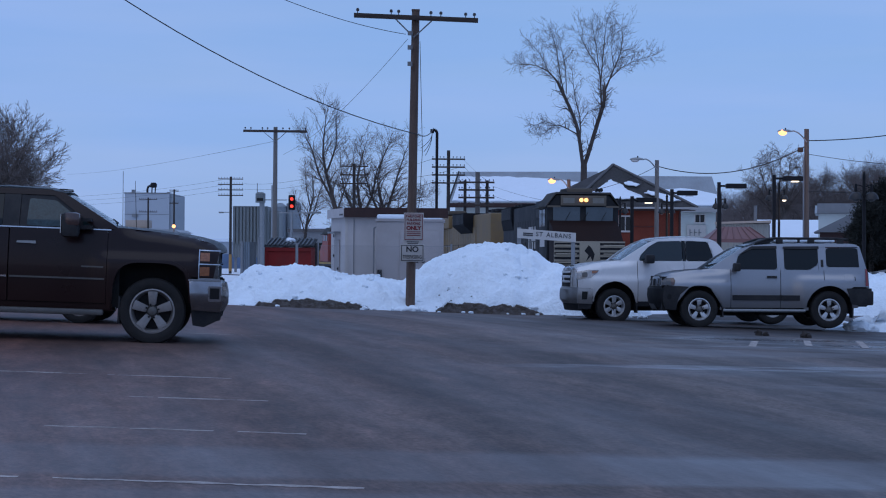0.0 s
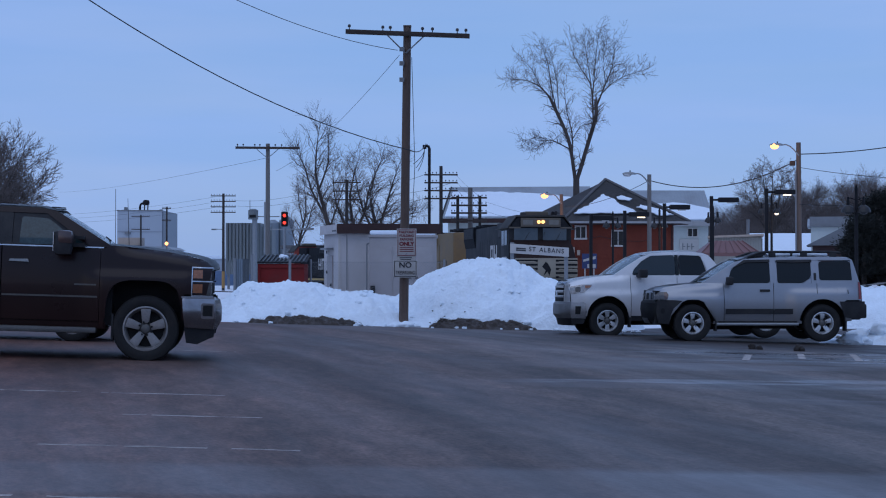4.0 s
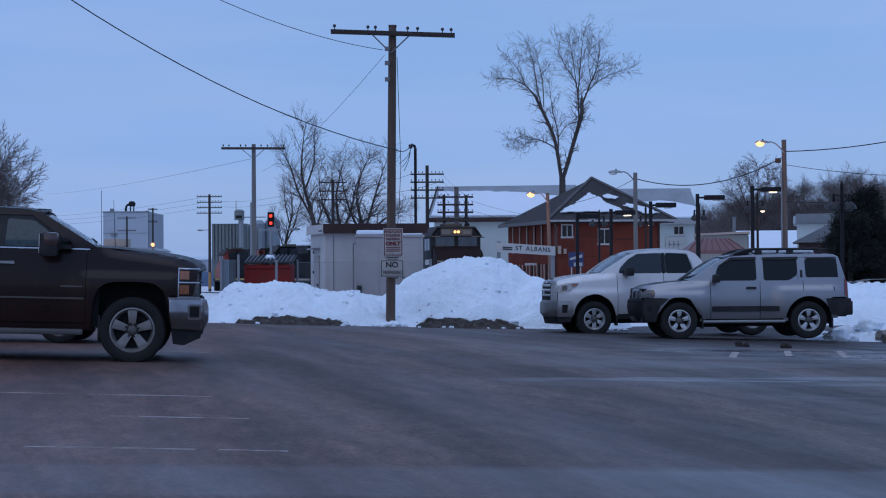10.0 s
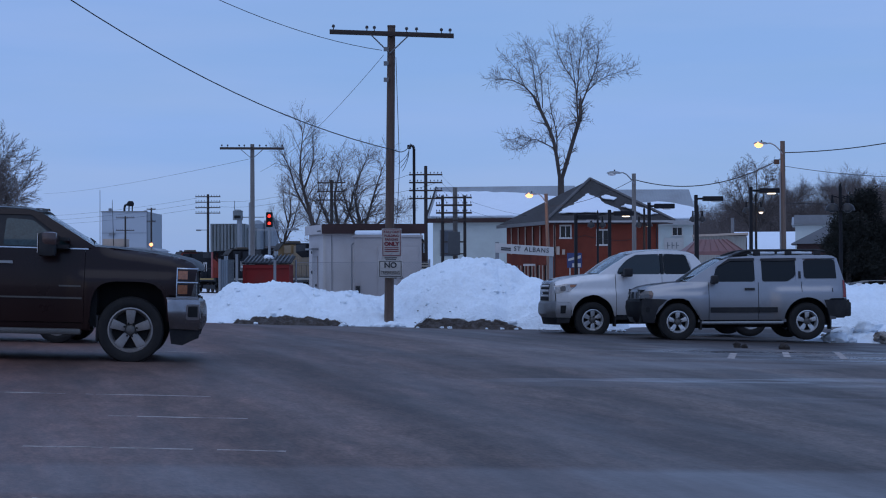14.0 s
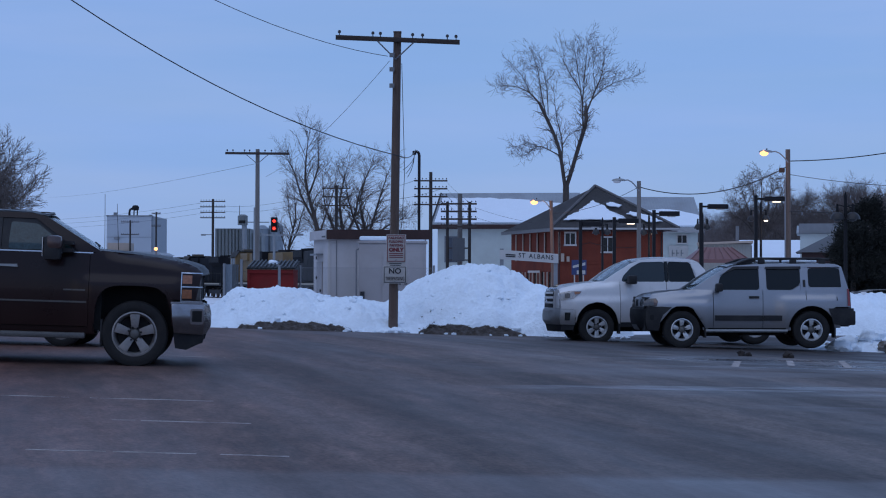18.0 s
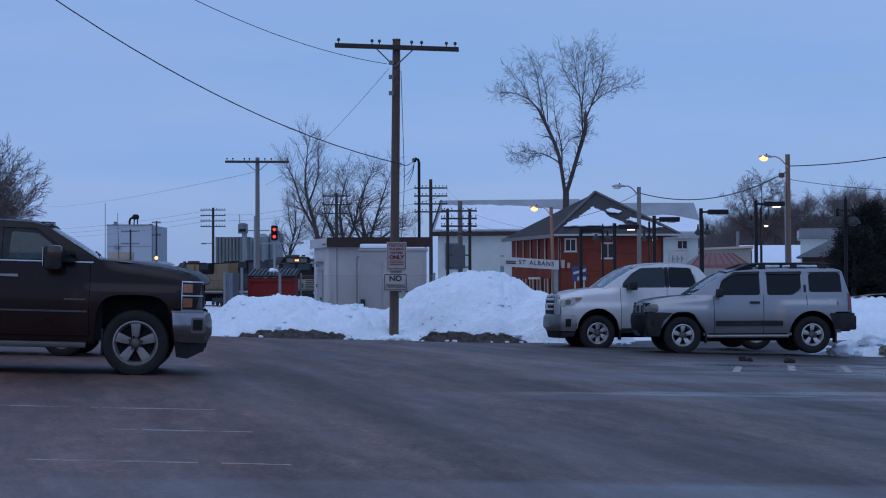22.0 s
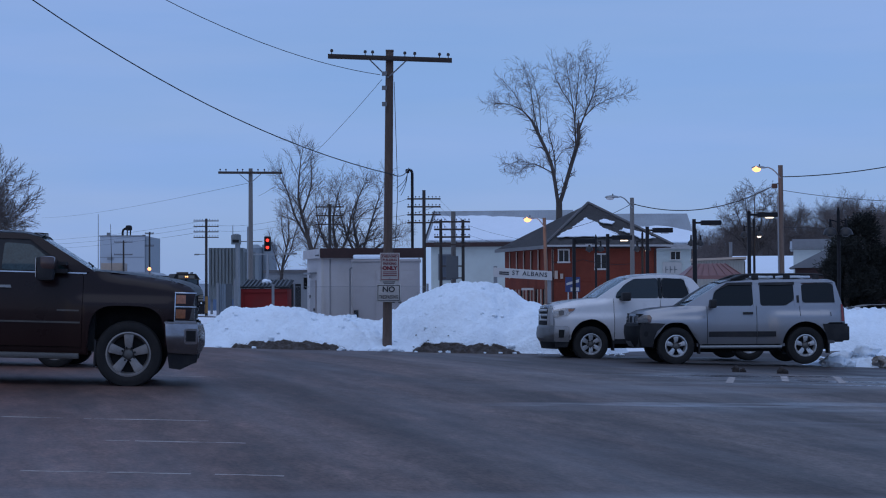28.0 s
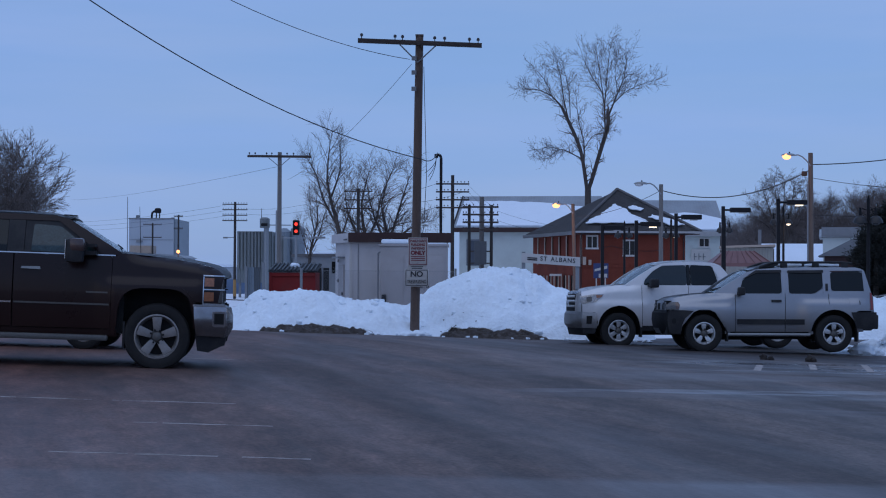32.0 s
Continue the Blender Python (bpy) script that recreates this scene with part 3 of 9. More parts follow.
def mound_height(x, y):
    """Snow pushed up along the lot's far edge: a long low bank and a tall heap."""
    def hump(cx, cy, rx, ry, h, p=2.0):
        d = abs((x - cx) / rx) ** p + abs((y - cy) / ry) ** p
        return h * max(0.0, 1 - d) ** 0.75
    a = hump(-3.70, 47.2, 2.1, 2.3, 1.02, 2.4)
    b = hump(-2.1, 47.0, 2.0, 2.2, 0.78, 2.4)
    c = hump(1.18, 47.6, 2.65, 2.6, 1.80, 1.75)
    d = hump(3.15, 47.3, 2.2, 2.3, 1.12, 2.2)
    e = hump(-0.7, 46.4, 1.9, 1.5, 0.32, 2.2)
    f = hump(-4.9, 46.6, 1.0, 1.7, 0.45, 2.2)
    h = max(a, b, c, d, e, f) * 0.8 + 0.2 * max(0, a + b + c + d + e + f - max(a, b, c, d, e, f)) * 0.5 + 0.2 * max(a, b, c, d, e, f)
    edge = smooth(0.0, 0.35, h)
    h += edge * (0.13 * fbm(x * 0.9, y * 0.9) + 0.07 * fbm(x * 2.6, y * 2.6, 4) + 0.055 * abs(fbm(x * 6, y * 6, 7)) + 0.028 * fbm(x * 15, y * 15, 2))
    return h - 0.05


def snow_bank(name, x0, x1, y0, y1, step, fn, label):
    nx, ny = int((x1 - x0) / step), int((y1 - y0) / step)
    xs = [x0 + (x1 - x0) * i / nx for i in range(nx + 1)]
    ys = [y0 + (y1 - y0) * i / ny for i in range(ny + 1)]
    return grid_mesh(name, xs, ys, lambda x, y: ground_z(x, y) + fn(x, y), M["snow"], label, "snow bank")


main_bank = snow_bank("snow_bank", -7.0, 6.0, 44.6, 51.0, 0.045, mound_height, "plowed heap of dirty white snow along the lot edge")


def right_snow(x, y):
    d = ((x - 11.2) / 3.0) ** 2 + ((y - 40.1) / 1.5) ** 2
    h = 0.27 * max(0.0, 1 - d) ** 0.7
    return h + smooth(0, 0.25, h) * (0.24 * fbm(x * 1.6, y * 1.6, 3) + 0.12 * abs(fbm(x * 4, y * 4, 5))) - 0.05


snow_bank("snow_bank", 8.0, 14.0, 38.3, 45.0, 0.08, right_snow, "low heap of lumpy dirty snow behind the parked cars")


def back_snow(x, y):
    d = ((x - 13.5) / 5.5) ** 2 + ((y - 55) / 3.0) ** 2
    h = 1.42 * max(0.0, 1 - d) ** 0.6
    return h + smooth(0, 0.3, h) * (0.2 * fbm(x, y, 3) + 0.08 * fbm(x * 3, y * 3, 5)) - 0.05


snow_bank("snow_bank", 7.5, 19.5, 51.5, 58.5, 0.10, back_snow, "bank of plowed snow at the back of the lot")


def left_snow(x, y):
    d = ((x + 9.2) / 3.6) ** 2 + ((y - 57) / 4) ** 2
    h = 0.55 * max(0.0, 1 - d) ** 0.7
    return h + smooth(0, 0.3, h) * (0.15 * fbm(x, y, 9) + 0.06 * fbm(x * 3, y * 3, 2)) - 0.05


snow_bank("snow_bank", -13.5, -5.2, 52.5, 61.5, 0.12, left_snow, "low drift of snow beyond the lot")


def turf_patch(x0, x1, y0, seed, h):
    """A strip of turf and dirt torn up by the plow, with straw-like tufts."""
    rnd = random.Random(seed)

    def fn(x, y):
        u = (x - (x0 + x1) / 2) / ((x1 - x0) / 2)
        v = (y - y0) / 0.55
        k = max(0.0, 1 - abs(u) ** 3 - v * v)
        return ground_z(x, y) + h * k ** 0.6 + (0.10 * fbm(x * 3, y * 3, seed) + 0.05 * fbm(x * 9, y * 9, seed)) * smooth(0, 0.3, k) - 0.06
    nx = int((x1 - x0) / 0.05)
    xs = [x0 + (x1 - x0) * i / nx for i in range(nx + 1)]
    ys = [y0 - 0.6 + 1.2 * i / 24 for i in range(25)]
    ob = grid_mesh("turf_patch", xs, ys, fn, M["grass_dirt"], "torn strip of brown dead grass and dirt on the snow", "turf")
    verts, faces = [], []
    for _ in range(900):
        x, y = rnd.uniform(x0 + 0.1, x1 - 0.1), rnd.gauss(y0, 0.22)
        z = fn(x, y) - 0.01
        a, ln = rnd.uniform(0, 6.28), rnd.uniform(0.05, 0.16)
        d = Vector((math.cos(a) * ln, math.sin(a) * ln * 0.6, rnd.uniform(0.0, 0.04)))
        w = Vector((-math.sin(a), math.cos(a), 0.3)) * 0.008
        p, k = Vector((x, y, z)), len(verts)
        verts += [p - w, p + w, p + d]
        faces.append((k, k + 1, k + 2))
    me = bpy.data.meshes.new("straw")
    me.from_pydata(verts, [], faces)
    s = mesh_part("straw", me, M["straw"], ob, "dry straw", 0)
    s["kind"] = "stuff"
    return ob


M["straw"] = mat("dry_straw", (0.12, 0.09, 0.062), 0.95, var=0.4, bump=0)
turf_patch(-4.6, -1.7, 44.75, 3, 0.22)
turf_patch(-0.22, 2.5, 44.78, 8, 0.25)
turf_patch(-0.05, 0.7, 45.0, 11, 0.24)


def chunk(name, x, y, z, r, seed, material, label, category, squash=0.7):
    bm = bmesh.new()
    bmesh.ops.create_icosphere(bm, subdivisions=3, radius=r)
    for v in bm.verts:
        k = 1 + 0.45 * noise.noise(v.co * (1.6 / r) + Vector((seed, 0, 0))) + 0.25 * noise.noise(v.co * (4 / r) + Vector((0, seed, 0)))
        v.co = Vector((v.co.x * k * 1.2, v.co.y * k, v.co.z * k * squash))
    ob = part(name, bm, material, None, "", 60)
    ob.location = (x, y, z + r * squash * 0.5)
    return tagged(ob, label, category)


rs = random.Random(5)
for i in range(70):
    x, y = rs.uniform(-5.2, 4.6), rs.uniform(45.1, 47.6)
    if mound_height(x, y) > 0.12:
        r = rs.choice((0.03, 0.04, 0.05, 0.06, 0.09))
        c = chunk("snow_clump", x, y, ground_z(x, y) + mound_height(x, y) - 0.72 * r, r, i + 200, M["snow"], "", "", 0.75)
        c.parent = main_bank
        for key in ("label", "category"):
            if key in c:
                del c[key]
for x, y, r in ((-0.98, 45.0, 0.13), (-0.72, 44.95, 0.15), (-0.50, 45.05, 0.12), (-1.2, 45.05, 0.10)):
    chunk("snow_lump", x, y, ground_z(x, y) - 0.03, r, int(x * 50), M["snow"], "lump of snow heaped against the foot of the pole", "snow lump")["group"] = "snow lumps along the bank"
for i in range(46):
    x = rs.uniform(-5.2, 5.2)
    y = 44.3 + abs(rs.gauss(0, 0.25))
    r = rs.uniform(0.025, 0.075)
    chunk("snow_lump", x, y, ground_z(x, y), r, i, M["snow"], "small lump of crusty snow on the lot edge", "snow lump")["group"] = "snow lumps along the bank"
for i in range(44):
    x, y = rs.uniform(8.7, 12.0), rs.uniform(38.7, 40.8)
    chunk("snow_lump", x, y, ground_z(x, y) + max(0, right_snow(x, y)), rs.choice((0.06, 0.08, 0.10, 0.13, 0.17, 0.22)), i + 60, M["snow" if i % 4 else "clod_snow"], "block of grey plowed snow", "snow lump")["group"] = "snow blocks by the cars"
for i in range(14):
    x, y = rs.gauss(0.30, 0.30), rs.uniform(45.0, 45.7)
    chunk("dirt_clod", x, y, ground_z(x, y) + max(0, mound_height(x, y)) - 0.01, rs.uniform(0.010, 0.026), i + 90, M["clod"], "small clod of brown dirt on the snow", "dirt clod", 0.6)["group"] = "dirt clods on the snow"
for x, y, s, r in ((5.77, 33.7, 3, 0.062), (5.89, 33.6, 7, 0.042), (6.54, 33.3, 4, 0.066), (6.60, 33.25, 9, 0.045)):
    chunk("dirty_ice_clod", x, y, ground_z(x, y), r, s, M["clod"], "lump of dark dirty ice fallen on asphalt", "ice clod", 1.15)


# ---------------------------------------------------------------- signal shed, cabinet, fence
def signal_shed():
    x0, x1, y0, y1, zt = -3.80, 0.02, 72.0, 74.7, 3.22
    g = -0.30
    t = thing("equipment_shed", 0, 0, 0, label="cream painted flat-roofed railway equipment shed with brown fascia", category="shed")
    swing = Matrix.Translation((x0, y0, 0)) @ Matrix.Rotation(math.atan(0.27), 4, "Z") @ Matrix.Translation((-x0, -y0, 0))

    def side(bm):
        """Turns a piece built square to the front so that it follows the slanting end wall."""
        bm.transform(swing)
        return bm
    part("wall", prism(bmesh.new(), [(x0, y0), (x1, y0), (x1 - 0.9, y1), (x0 - 0.27 * (y1 - y0), y1)], g, zt, axis="Z"), M["wall_cream"], t)
    part("roof", prism(bmesh.new(), [(x0 - 0.12, y0 - 0.2), (x1 + 0.15, y0 - 0.2), (x1 - 0.7, y1 + 0.1), (x0 - 0.27 * 2.7 - 0.12, y1 + 0.1)], zt + 0.02, zt + 0.08, axis="Z"), M["roof_dark"], t)
    part("fascia", boxes((x0 - 0.05, x1 + 0.17, y0 - 0.24, y0 - 0.19, zt - 0.06, zt + 0.32)), M["fascia"], t, "dark brown front fascia")
    part("fascia", side(boxes((x0 - 0.15, x0 - 0.12, y0 - 0.2, y1 + 0.2, zt - 0.06, zt + 0.30))), M["wall_cream"], t)
    part("fascia", boxes((x1 + 0.13, x1 + 0.17, y0 - 0.18, y0 + 0.6, zt - 0.06, zt + 0.32)), M["fascia"], t)
    part("roof_edge", boxes((x0 - 0.08, x1 + 0.12, y0 - 0.18, y0 + 0.2, zt + 0.09, zt + 0.27)), M["roof_dark"], t)
    d = part("door", side(boxes((x0 - 0.05, x0 - 0.01, y0 + 1.0, y0 + 2.0, g + 0.1, 2.3))), M["cab_grey"], t, "plain steel door")
    part("door_handle", side(boxes((x0 - 0.09, x0 - 0.052, y0 + 1.1, y0 + 1.22, 1.1, 1.2))), M["black_metal"], d)
    part("canopy", side(boxes((x0 - 0.3, x0 - 0.02, y0 + 0.9, y0 + 2.1, 2.55, 2.62))), M["steel_paint"], t)
    for z in (0.8, 1.6, 2.4):
        part("hinge", side(boxes((x0 - 0.08, x0 - 0.052, y0 + 1.92, y0 + 2.02, z, z + 0.12))), M["black_metal"], t)
    part("corner_trim", boxes((x0 - 0.02, x0 + 0.08, y0 - 0.03, y0 - 0.002, g, zt)), M["trim_white"], t)
    part("conduit", tube(bmesh.new(), (x0 + 0.32, y0 - 0.03, g), (x0 + 0.32, y0 - 0.03, zt - 0.1), 0.014), M["steel_paint"], t)


signal_shed()


def cabinet():
    x0, x1, y0, y1, g, zt = -2.5, 0.02, 69.0, 71.0, -0.32, 2.95
    t = thing("equipment_cabinet", 0, 0, 0, label="tall grey metal signal cabinet with double doors and snow on top", category="cabinet")
    part("body", boxes((x0, x1, y0, y1, g, zt), bevel=0.03), M["cab_grey"], t)
    part("cap", boxes((x0 - 0.05, x1 + 0.05, y0 - 0.05, y1 + 0.05, zt + 0.002, zt + 0.09), bevel=0.02), M["cab_grey"], t)
    for a, b in ((-1.62, -0.86), (-0.84, -0.10)):
        d = part("door", boxes((a, b, y0 - 0.035, y0 - 0.003, g + 0.35, 2.62), bevel=0.01), M["cab_grey"], t)
        part("door_handle", boxes((b - 0.16 if a < -1 else a + 0.05, b - 0.06 if a < -1 else a + 0.15, y0 - 0.09, y0 - 0.036, 1.42, 1.50)), M["black_metal"], d, "black latch")
        for z in (0.4, 1.35, 2.3):
            part("hinge", boxes((a - 0.02 if a < -1 else b - 0.02, a + 0.02 if a < -1 else b + 0.02, y0 - 0.06, y0 - 0.037, z, z + 0.14)), M["cab_grey"], d)
    part("lock_box", boxes((-2.45, -2.28, y0 - 0.12, y0 - 0.003, 0.75, 1.15), bevel=0.02), M["black_metal"], t)
    part("conduit", tube(bmesh.new(), (-2.60, y0 + 0.2, g), (-2.60, y0 + 0.2, 2.7), 0.028), M["steel_paint"], t)
    part("conduit", polytube(bmesh.new(), [(-2.60, y0 + 0.2, 2.7), (-2.4, y0 + 0.25, 2.80)], 0.028), M["steel_paint"], t)
    s = bmesh.new()
    box(s, x0 + 0.02, x0 + 1.25, y0, y1, zt + 0.095, zt + 0.27, bevel=0.075)
    box(s, x0 + 1.3, x1 - 0.05, y0 + 0.2, y1, zt + 0.095, zt + 0.15, bevel=0.02)
    part("roof_snow", s, M["roof_snow"], t, "cap of snow")


cabinet()


def chain_fence(x0, x1, y, z0, z1, spacing=2.4):
    t = thing("chain_link_fence", 0, 0, 0, label="galvanised chain-link fence with steel posts", category="fence")
    n = max(1, round((x1 - x0) / spacing))
    for i in range(n + 1):
        x = x0 + (x1 - x0) * i / n
        part("post", tube(bmesh.new(), (x, y, z0), (x, y, z1 + 0.1), 0.04), M["steel_paint"], t)
    part("top_wire", tube(bmesh.new(), (x0, y, z1), (x1, y, z1), 0.006, 0.006, 5), M["steel_paint"], t)
    verts, faces = [], []
    s, r, h = 0.11, 0.003, z1 - z0
    k = int((x1 - x0 + h) / s)
    for i in range(k):
        for sgn in (1, -1):
            xa = x0 - h + i * s if sgn > 0 else x0 + i * s
            za, xb, zb = z0, xa + sgn * h, z1
            ta = max(0.0, (x0 - xa) / (xb - xa)) if sgn > 0 else 0.0
            tb = 1.0
            if sgn > 0:
                tb = min(1.0, (x1 - xa) / (xb - xa))
            else:
                ta = max(0.0, (x1 - xa) / (xb - xa)) if xa > x1 else 0.0
                tb = min(1.0, (x0 - xa) / (xb - xa))
            if tb <= ta:
                continue
            p, q = (xa + ta * (xb - xa), za + ta * (zb - za)), (xa + tb * (xb - xa), za + tb * (zb - za))
            c = len(verts)
            verts += [(p[0] - r, y, p[1]), (p[0] + r, y, p[1]), (q[0] + r, y, q[1]), (q[0] - r, y, q[1]), (p[0], y + r, p[1]), (q[0], y + r, q[1])]
            faces += [(c, c + 1, c + 2, c + 3), (c + 1, c + 4, c + 5, c + 2), (c + 4, c, c + 3, c + 5)]
    me = bpy.data.meshes.new("mesh")
    me.from_pydata(verts, [], faces)
    mesh_part("wire_mesh", me, M["steel_paint"], t, "", 0)["kind"] = "stuff"
    return t


chain_fence(-4.58, 0.3, 67.5, -0.33, 2.02, 4.9)


def dumpster():
    g = -0.33
    t = thing("red_container", 0, 0, 0, label="dark red steel container with a ribbed lid", category="container")
    x0, x1, y0, y1, zt = -6.34, -4.72, 66.0, 68.2, 1.95
    part("body", boxes((x0, x1, y0, y1, g, zt), bevel=0.02), M["red_paint"], t)
    lid = bmesh.new()
    prism(lid, [(y0 - 0.08, zt + 0.01), (y1 + 0.05, zt + 0.28), (y1 + 0.05, zt + 0.33), (y0 - 0.08, zt + 0.06)], x0 - 0.05, x1 + 0.08, axis="X")
    lid_ob = part("lid", lid, M["black_metal"], t, "sloping dark lid")
    for i in range(12):
        x = x0 + 0.02 + i * (x1 - x0 - 0.04) / 11
        b = bmesh.new()
        prism(b, [(y0 - 0.1, zt + 0.065), (y1 + 0.05, zt + 0.335), (y1 + 0.05, zt + 0.375), (y0 - 0.1, zt + 0.105)], x - 0.025, x + 0.025, axis="X")
        part("rib", b, M["lid_rib"], lid_ob)
    part("corner_post", boxes((x0 - 0.03, x0 + 0.06, y0 - 0.03, y0 + 0.06, g, zt)), M["red_paint"], t)
    part("rail", boxes((x0, x1, y0 - 0.05, y0 - 0.004, zt - 0.14, zt - 0.02)), M["red_paint"], t)
    part("rail", boxes((x0, x1, y0 - 0.05, y0 - 0.004, 0.95, 1.05)), M["red_paint"], t)
    chunk("snow_lump", -5.55, 67.2, 2.13, 0.16, 9, M["roof_snow"], "ball of snow on the container lid", "snow lump")
    f = thing("steel_gate", 0, 0, 0, label="grey corrugated steel gate panels on posts", category="gate")
    for i in range(6):
        x = -7.05 + i * 0.075
        part("slat", boxes((x, x + 0.068, 65.2 + 0.02 * (i % 2), 65.24 + 0.02 * (i % 2), g, 2.12)), M["gate" if i > 2 else "gate_pale"], f)
    part("frame", boxes((-7.08, -6.60, 65.26, 65.30, 2.02, 2.10), (-7.08, -6.60, 65.26, 65.30, 0.2, 0.28)), M["steel_paint"], f)
    for x, z in ((-7.10, 2.15), (-6.50, 2.3), (-5.16, 2.1)):
        part("post", tube(bmesh.new(), (x, 65.15, g), (x, 65.15, z), 0.05), M["steel_paint"], f)
    for i in range(6):
        y = 65.4 + i * 0.45
        part("slat", boxes((-7.10, -7.06, y, y + 0.42, g, 2.05)), M["gate"], f)


M["lid_rib"] = mat("dark_lid_steel", (0.06, 0.065, 0.07), 0.6, 0.2, var=0.2)
M["gate_pale"] = mat("pale_blue_grey_panel", (0.15, 0.18, 0.21), 0.6, 0.2, var=0.2, scale=2, stretch=(1, 1, 0.3))
M["gate"] = mat("grey_galvanised_panel", (0.075, 0.085, 0.095), 0.6, 0.2, var=0.2, scale=2, stretch=(1, 1, 0.3))
dumpster()


# ---------------------------------------------------------------- depot and warehouses
def window_part(parent, x0, x1, y, z0, z1):
    w = part("window", boxes((x0 - 0.09, x1 + 0.09, y - 0.05, y - 0.003, z1, z1 + 0.11), (x0 - 0.12, x1 + 0.12, y - 0.09, y - 0.003, z0 - 0.12, z0),
                             (x0 - 0.09, x0, y - 0.05, y - 0.003, z0, z1), (x1, x1 + 0.09, y - 0.05, y - 0.003, z0, z1),
                             ((x0 + x1) / 2 - 0.03, (x0 + x1) / 2 + 0.03, y - 0.045, y - 0.003, z0, z1)), M["trim_white"], parent, "white framed window")
    part("pane", boxes((x0, x1, y - 0.02, y - 0.004, z0, z1)), M["glass"], w)
    return w


def depot():
    """Brick station building. Local x runs along the front, y back along the track side."""
    t = thing("brick_depot", 8.5, 125.0, -0.35, 0.0, "red brick railway depot with a hipped dark roof and snow patches", "building")
    wx, wy, ze = 7.6, 9.5, 5.42
    th, c0 = 0.3, 0.42
    part("wall", boxes((c0, wx, 0, th, 0, ze)), M["brick"], t, "red brick front wall")
    sk = -0.28
    bm = bmesh.new()
    prism(bm, [(c0, th), (c0 + sk * wy, wy), (c0 + sk * wy + 0.3, wy), (c0 + 0.3, th)], 0, ze, axis="Z")
    part("wall", bm, M["brick"], t, "red brick side wall")
    part("wall", boxes((wx - 0.3, wx, th, wy, 0, ze)), M["brick"], t)
    part("wall", boxes((c0 + sk * wy, wx, wy, wy + 0.3, 0, ze)), M["brick"], t)
    # roof: eaves board, hip planes
    o = 0.75
    a, b, c, d = Vector((c0 - 0.5, -o, ze)), Vector((wx + 1.0, -o, ze)), Vector((wx + 1.0, wy + o, ze)), Vector((c0 + sk * wy - 0.7, wy + o, ze))
    p, q = Vector((3.4, 4.6, ze + 3.1)), Vector((3.9, 5.4, ze + 3.1))
    bm = bmesh.new()
    lo = [bm.verts.new(v) for v in (a, b, c, d)]
    hi = [bm.verts.new(v) for v in (p, q)]
    for f in ((lo[0], lo[1], hi[0]), (lo[1], lo[2], hi[1], hi[0]), (lo[2], lo[3], hi[1]), (lo[3], lo[0], hi[0], hi[1])):
        bm.faces.new(f)
    bmesh.ops.solidify(bm, geom=bm.faces[:], thickness=0.12)
    roof = part("roof", bm, M["roof_dark"], t, "dark shingled hip roof", 0)
    # ridge caps
    for v in (a, b):
        part("ridge_cap", tube(bmesh.new(), v + Vector((0, 0, 0.08)), p + Vector((0, 0, 0.08)), 0.10, 0.10, 6), M["roof_dark"], roof)
    part("eave_board", boxes((c0 - 0.5, wx + 1.0, -o - 0.04, -o, ze - 0.04, ze + 0.07)), M["trim_grey"], t, "pale eave board")
    bm = bmesh.new()
    e0, e1 = Vector((c0 - 0.53, -o, ze - 0.20)), Vector((c0 + sk * wy - 0.73, wy + o, ze - 0.20))
    v = [bm.verts.new(k) for k in (e0, e1, e1 + Vector((0, 0, 0.24)), e0 + Vector((0, 0, 0.24)))]
    bm.faces.new(v)
    bmesh.ops.solidify(bm, geom=bm.faces[:], thickness=0.04)
    part("eave_board", bm, M["trim_grey"], t)
    part("soffit", boxes((c0 - 0.4, wx + 0.9, -o + 0.02, 0, ze - 0.16, ze - 0.12)), M["fascia"], t)
    # snow left on the front slope
    nrm = (b - a).cross(p - a).normalized()
    if nrm.z < 0:
        nrm = -nrm

    def snow(corners, seed):
        """A ragged sheet of snow on the front slope: corners in (share along the eave, share up the slope)."""
        bm = bmesh.new()
        vs = []
        m = len(corners)
        for i in range(m):
            (u0, w0), (u1, w1) = corners[i], corners[(i + 1) % m]
            for j in range(7):
                f = j / 7
                u, w = u0 + (u1 - u0) * f, w0 + (w1 - w0) * f
                u += 0.022 * noise.noise(Vector((u * 22, w * 22, seed)))
                w += 0.035 * noise.noise(Vector((u * 19, w * 19, seed + 5)))
                vs.append(bm.verts.new(a + (b - a) * u + (p - (a + b) / 2) * w + nrm * 0.13))
        bm.faces.new(vs)
        r = bmesh.ops.extrude_face_region(bm, geom=bm.faces[:])
        for g2 in r["geom"]:
            if isinstance(g2, bmesh.types.BMVert):
                g2.co += nrm * 0.06
        part("snow_patch", bm, M["roof_snow"], roof, "patch of melting snow", 60)
    snow(((0.115, 0.15), (0.31, 0.42), (0.418, 0.60), (0.483, 0.51), (0.515, 0.37), (0.591, 0.25), (0.634, 0.15), (0.408, 0.18)), 1.0)
    snow(((0.515, 0.50), (0.548, 0.58), (0.634, 0.50), (0.591, 0.46)), 2.0)
    snow(((0.634, 0.30), (0.677, 0.36), (0.828, 0.24), (0.892, 0.12), (0.763, 0.13), (0.72, 0.22)), 3.0)
    for x0, x1, z0, z1 in ((0.98, 1.62, 4.38, 5.12), (3.47, 4.2, 3.9, 4.82)):
        window_part(t, x0, x1, 0.0, z0, z1)
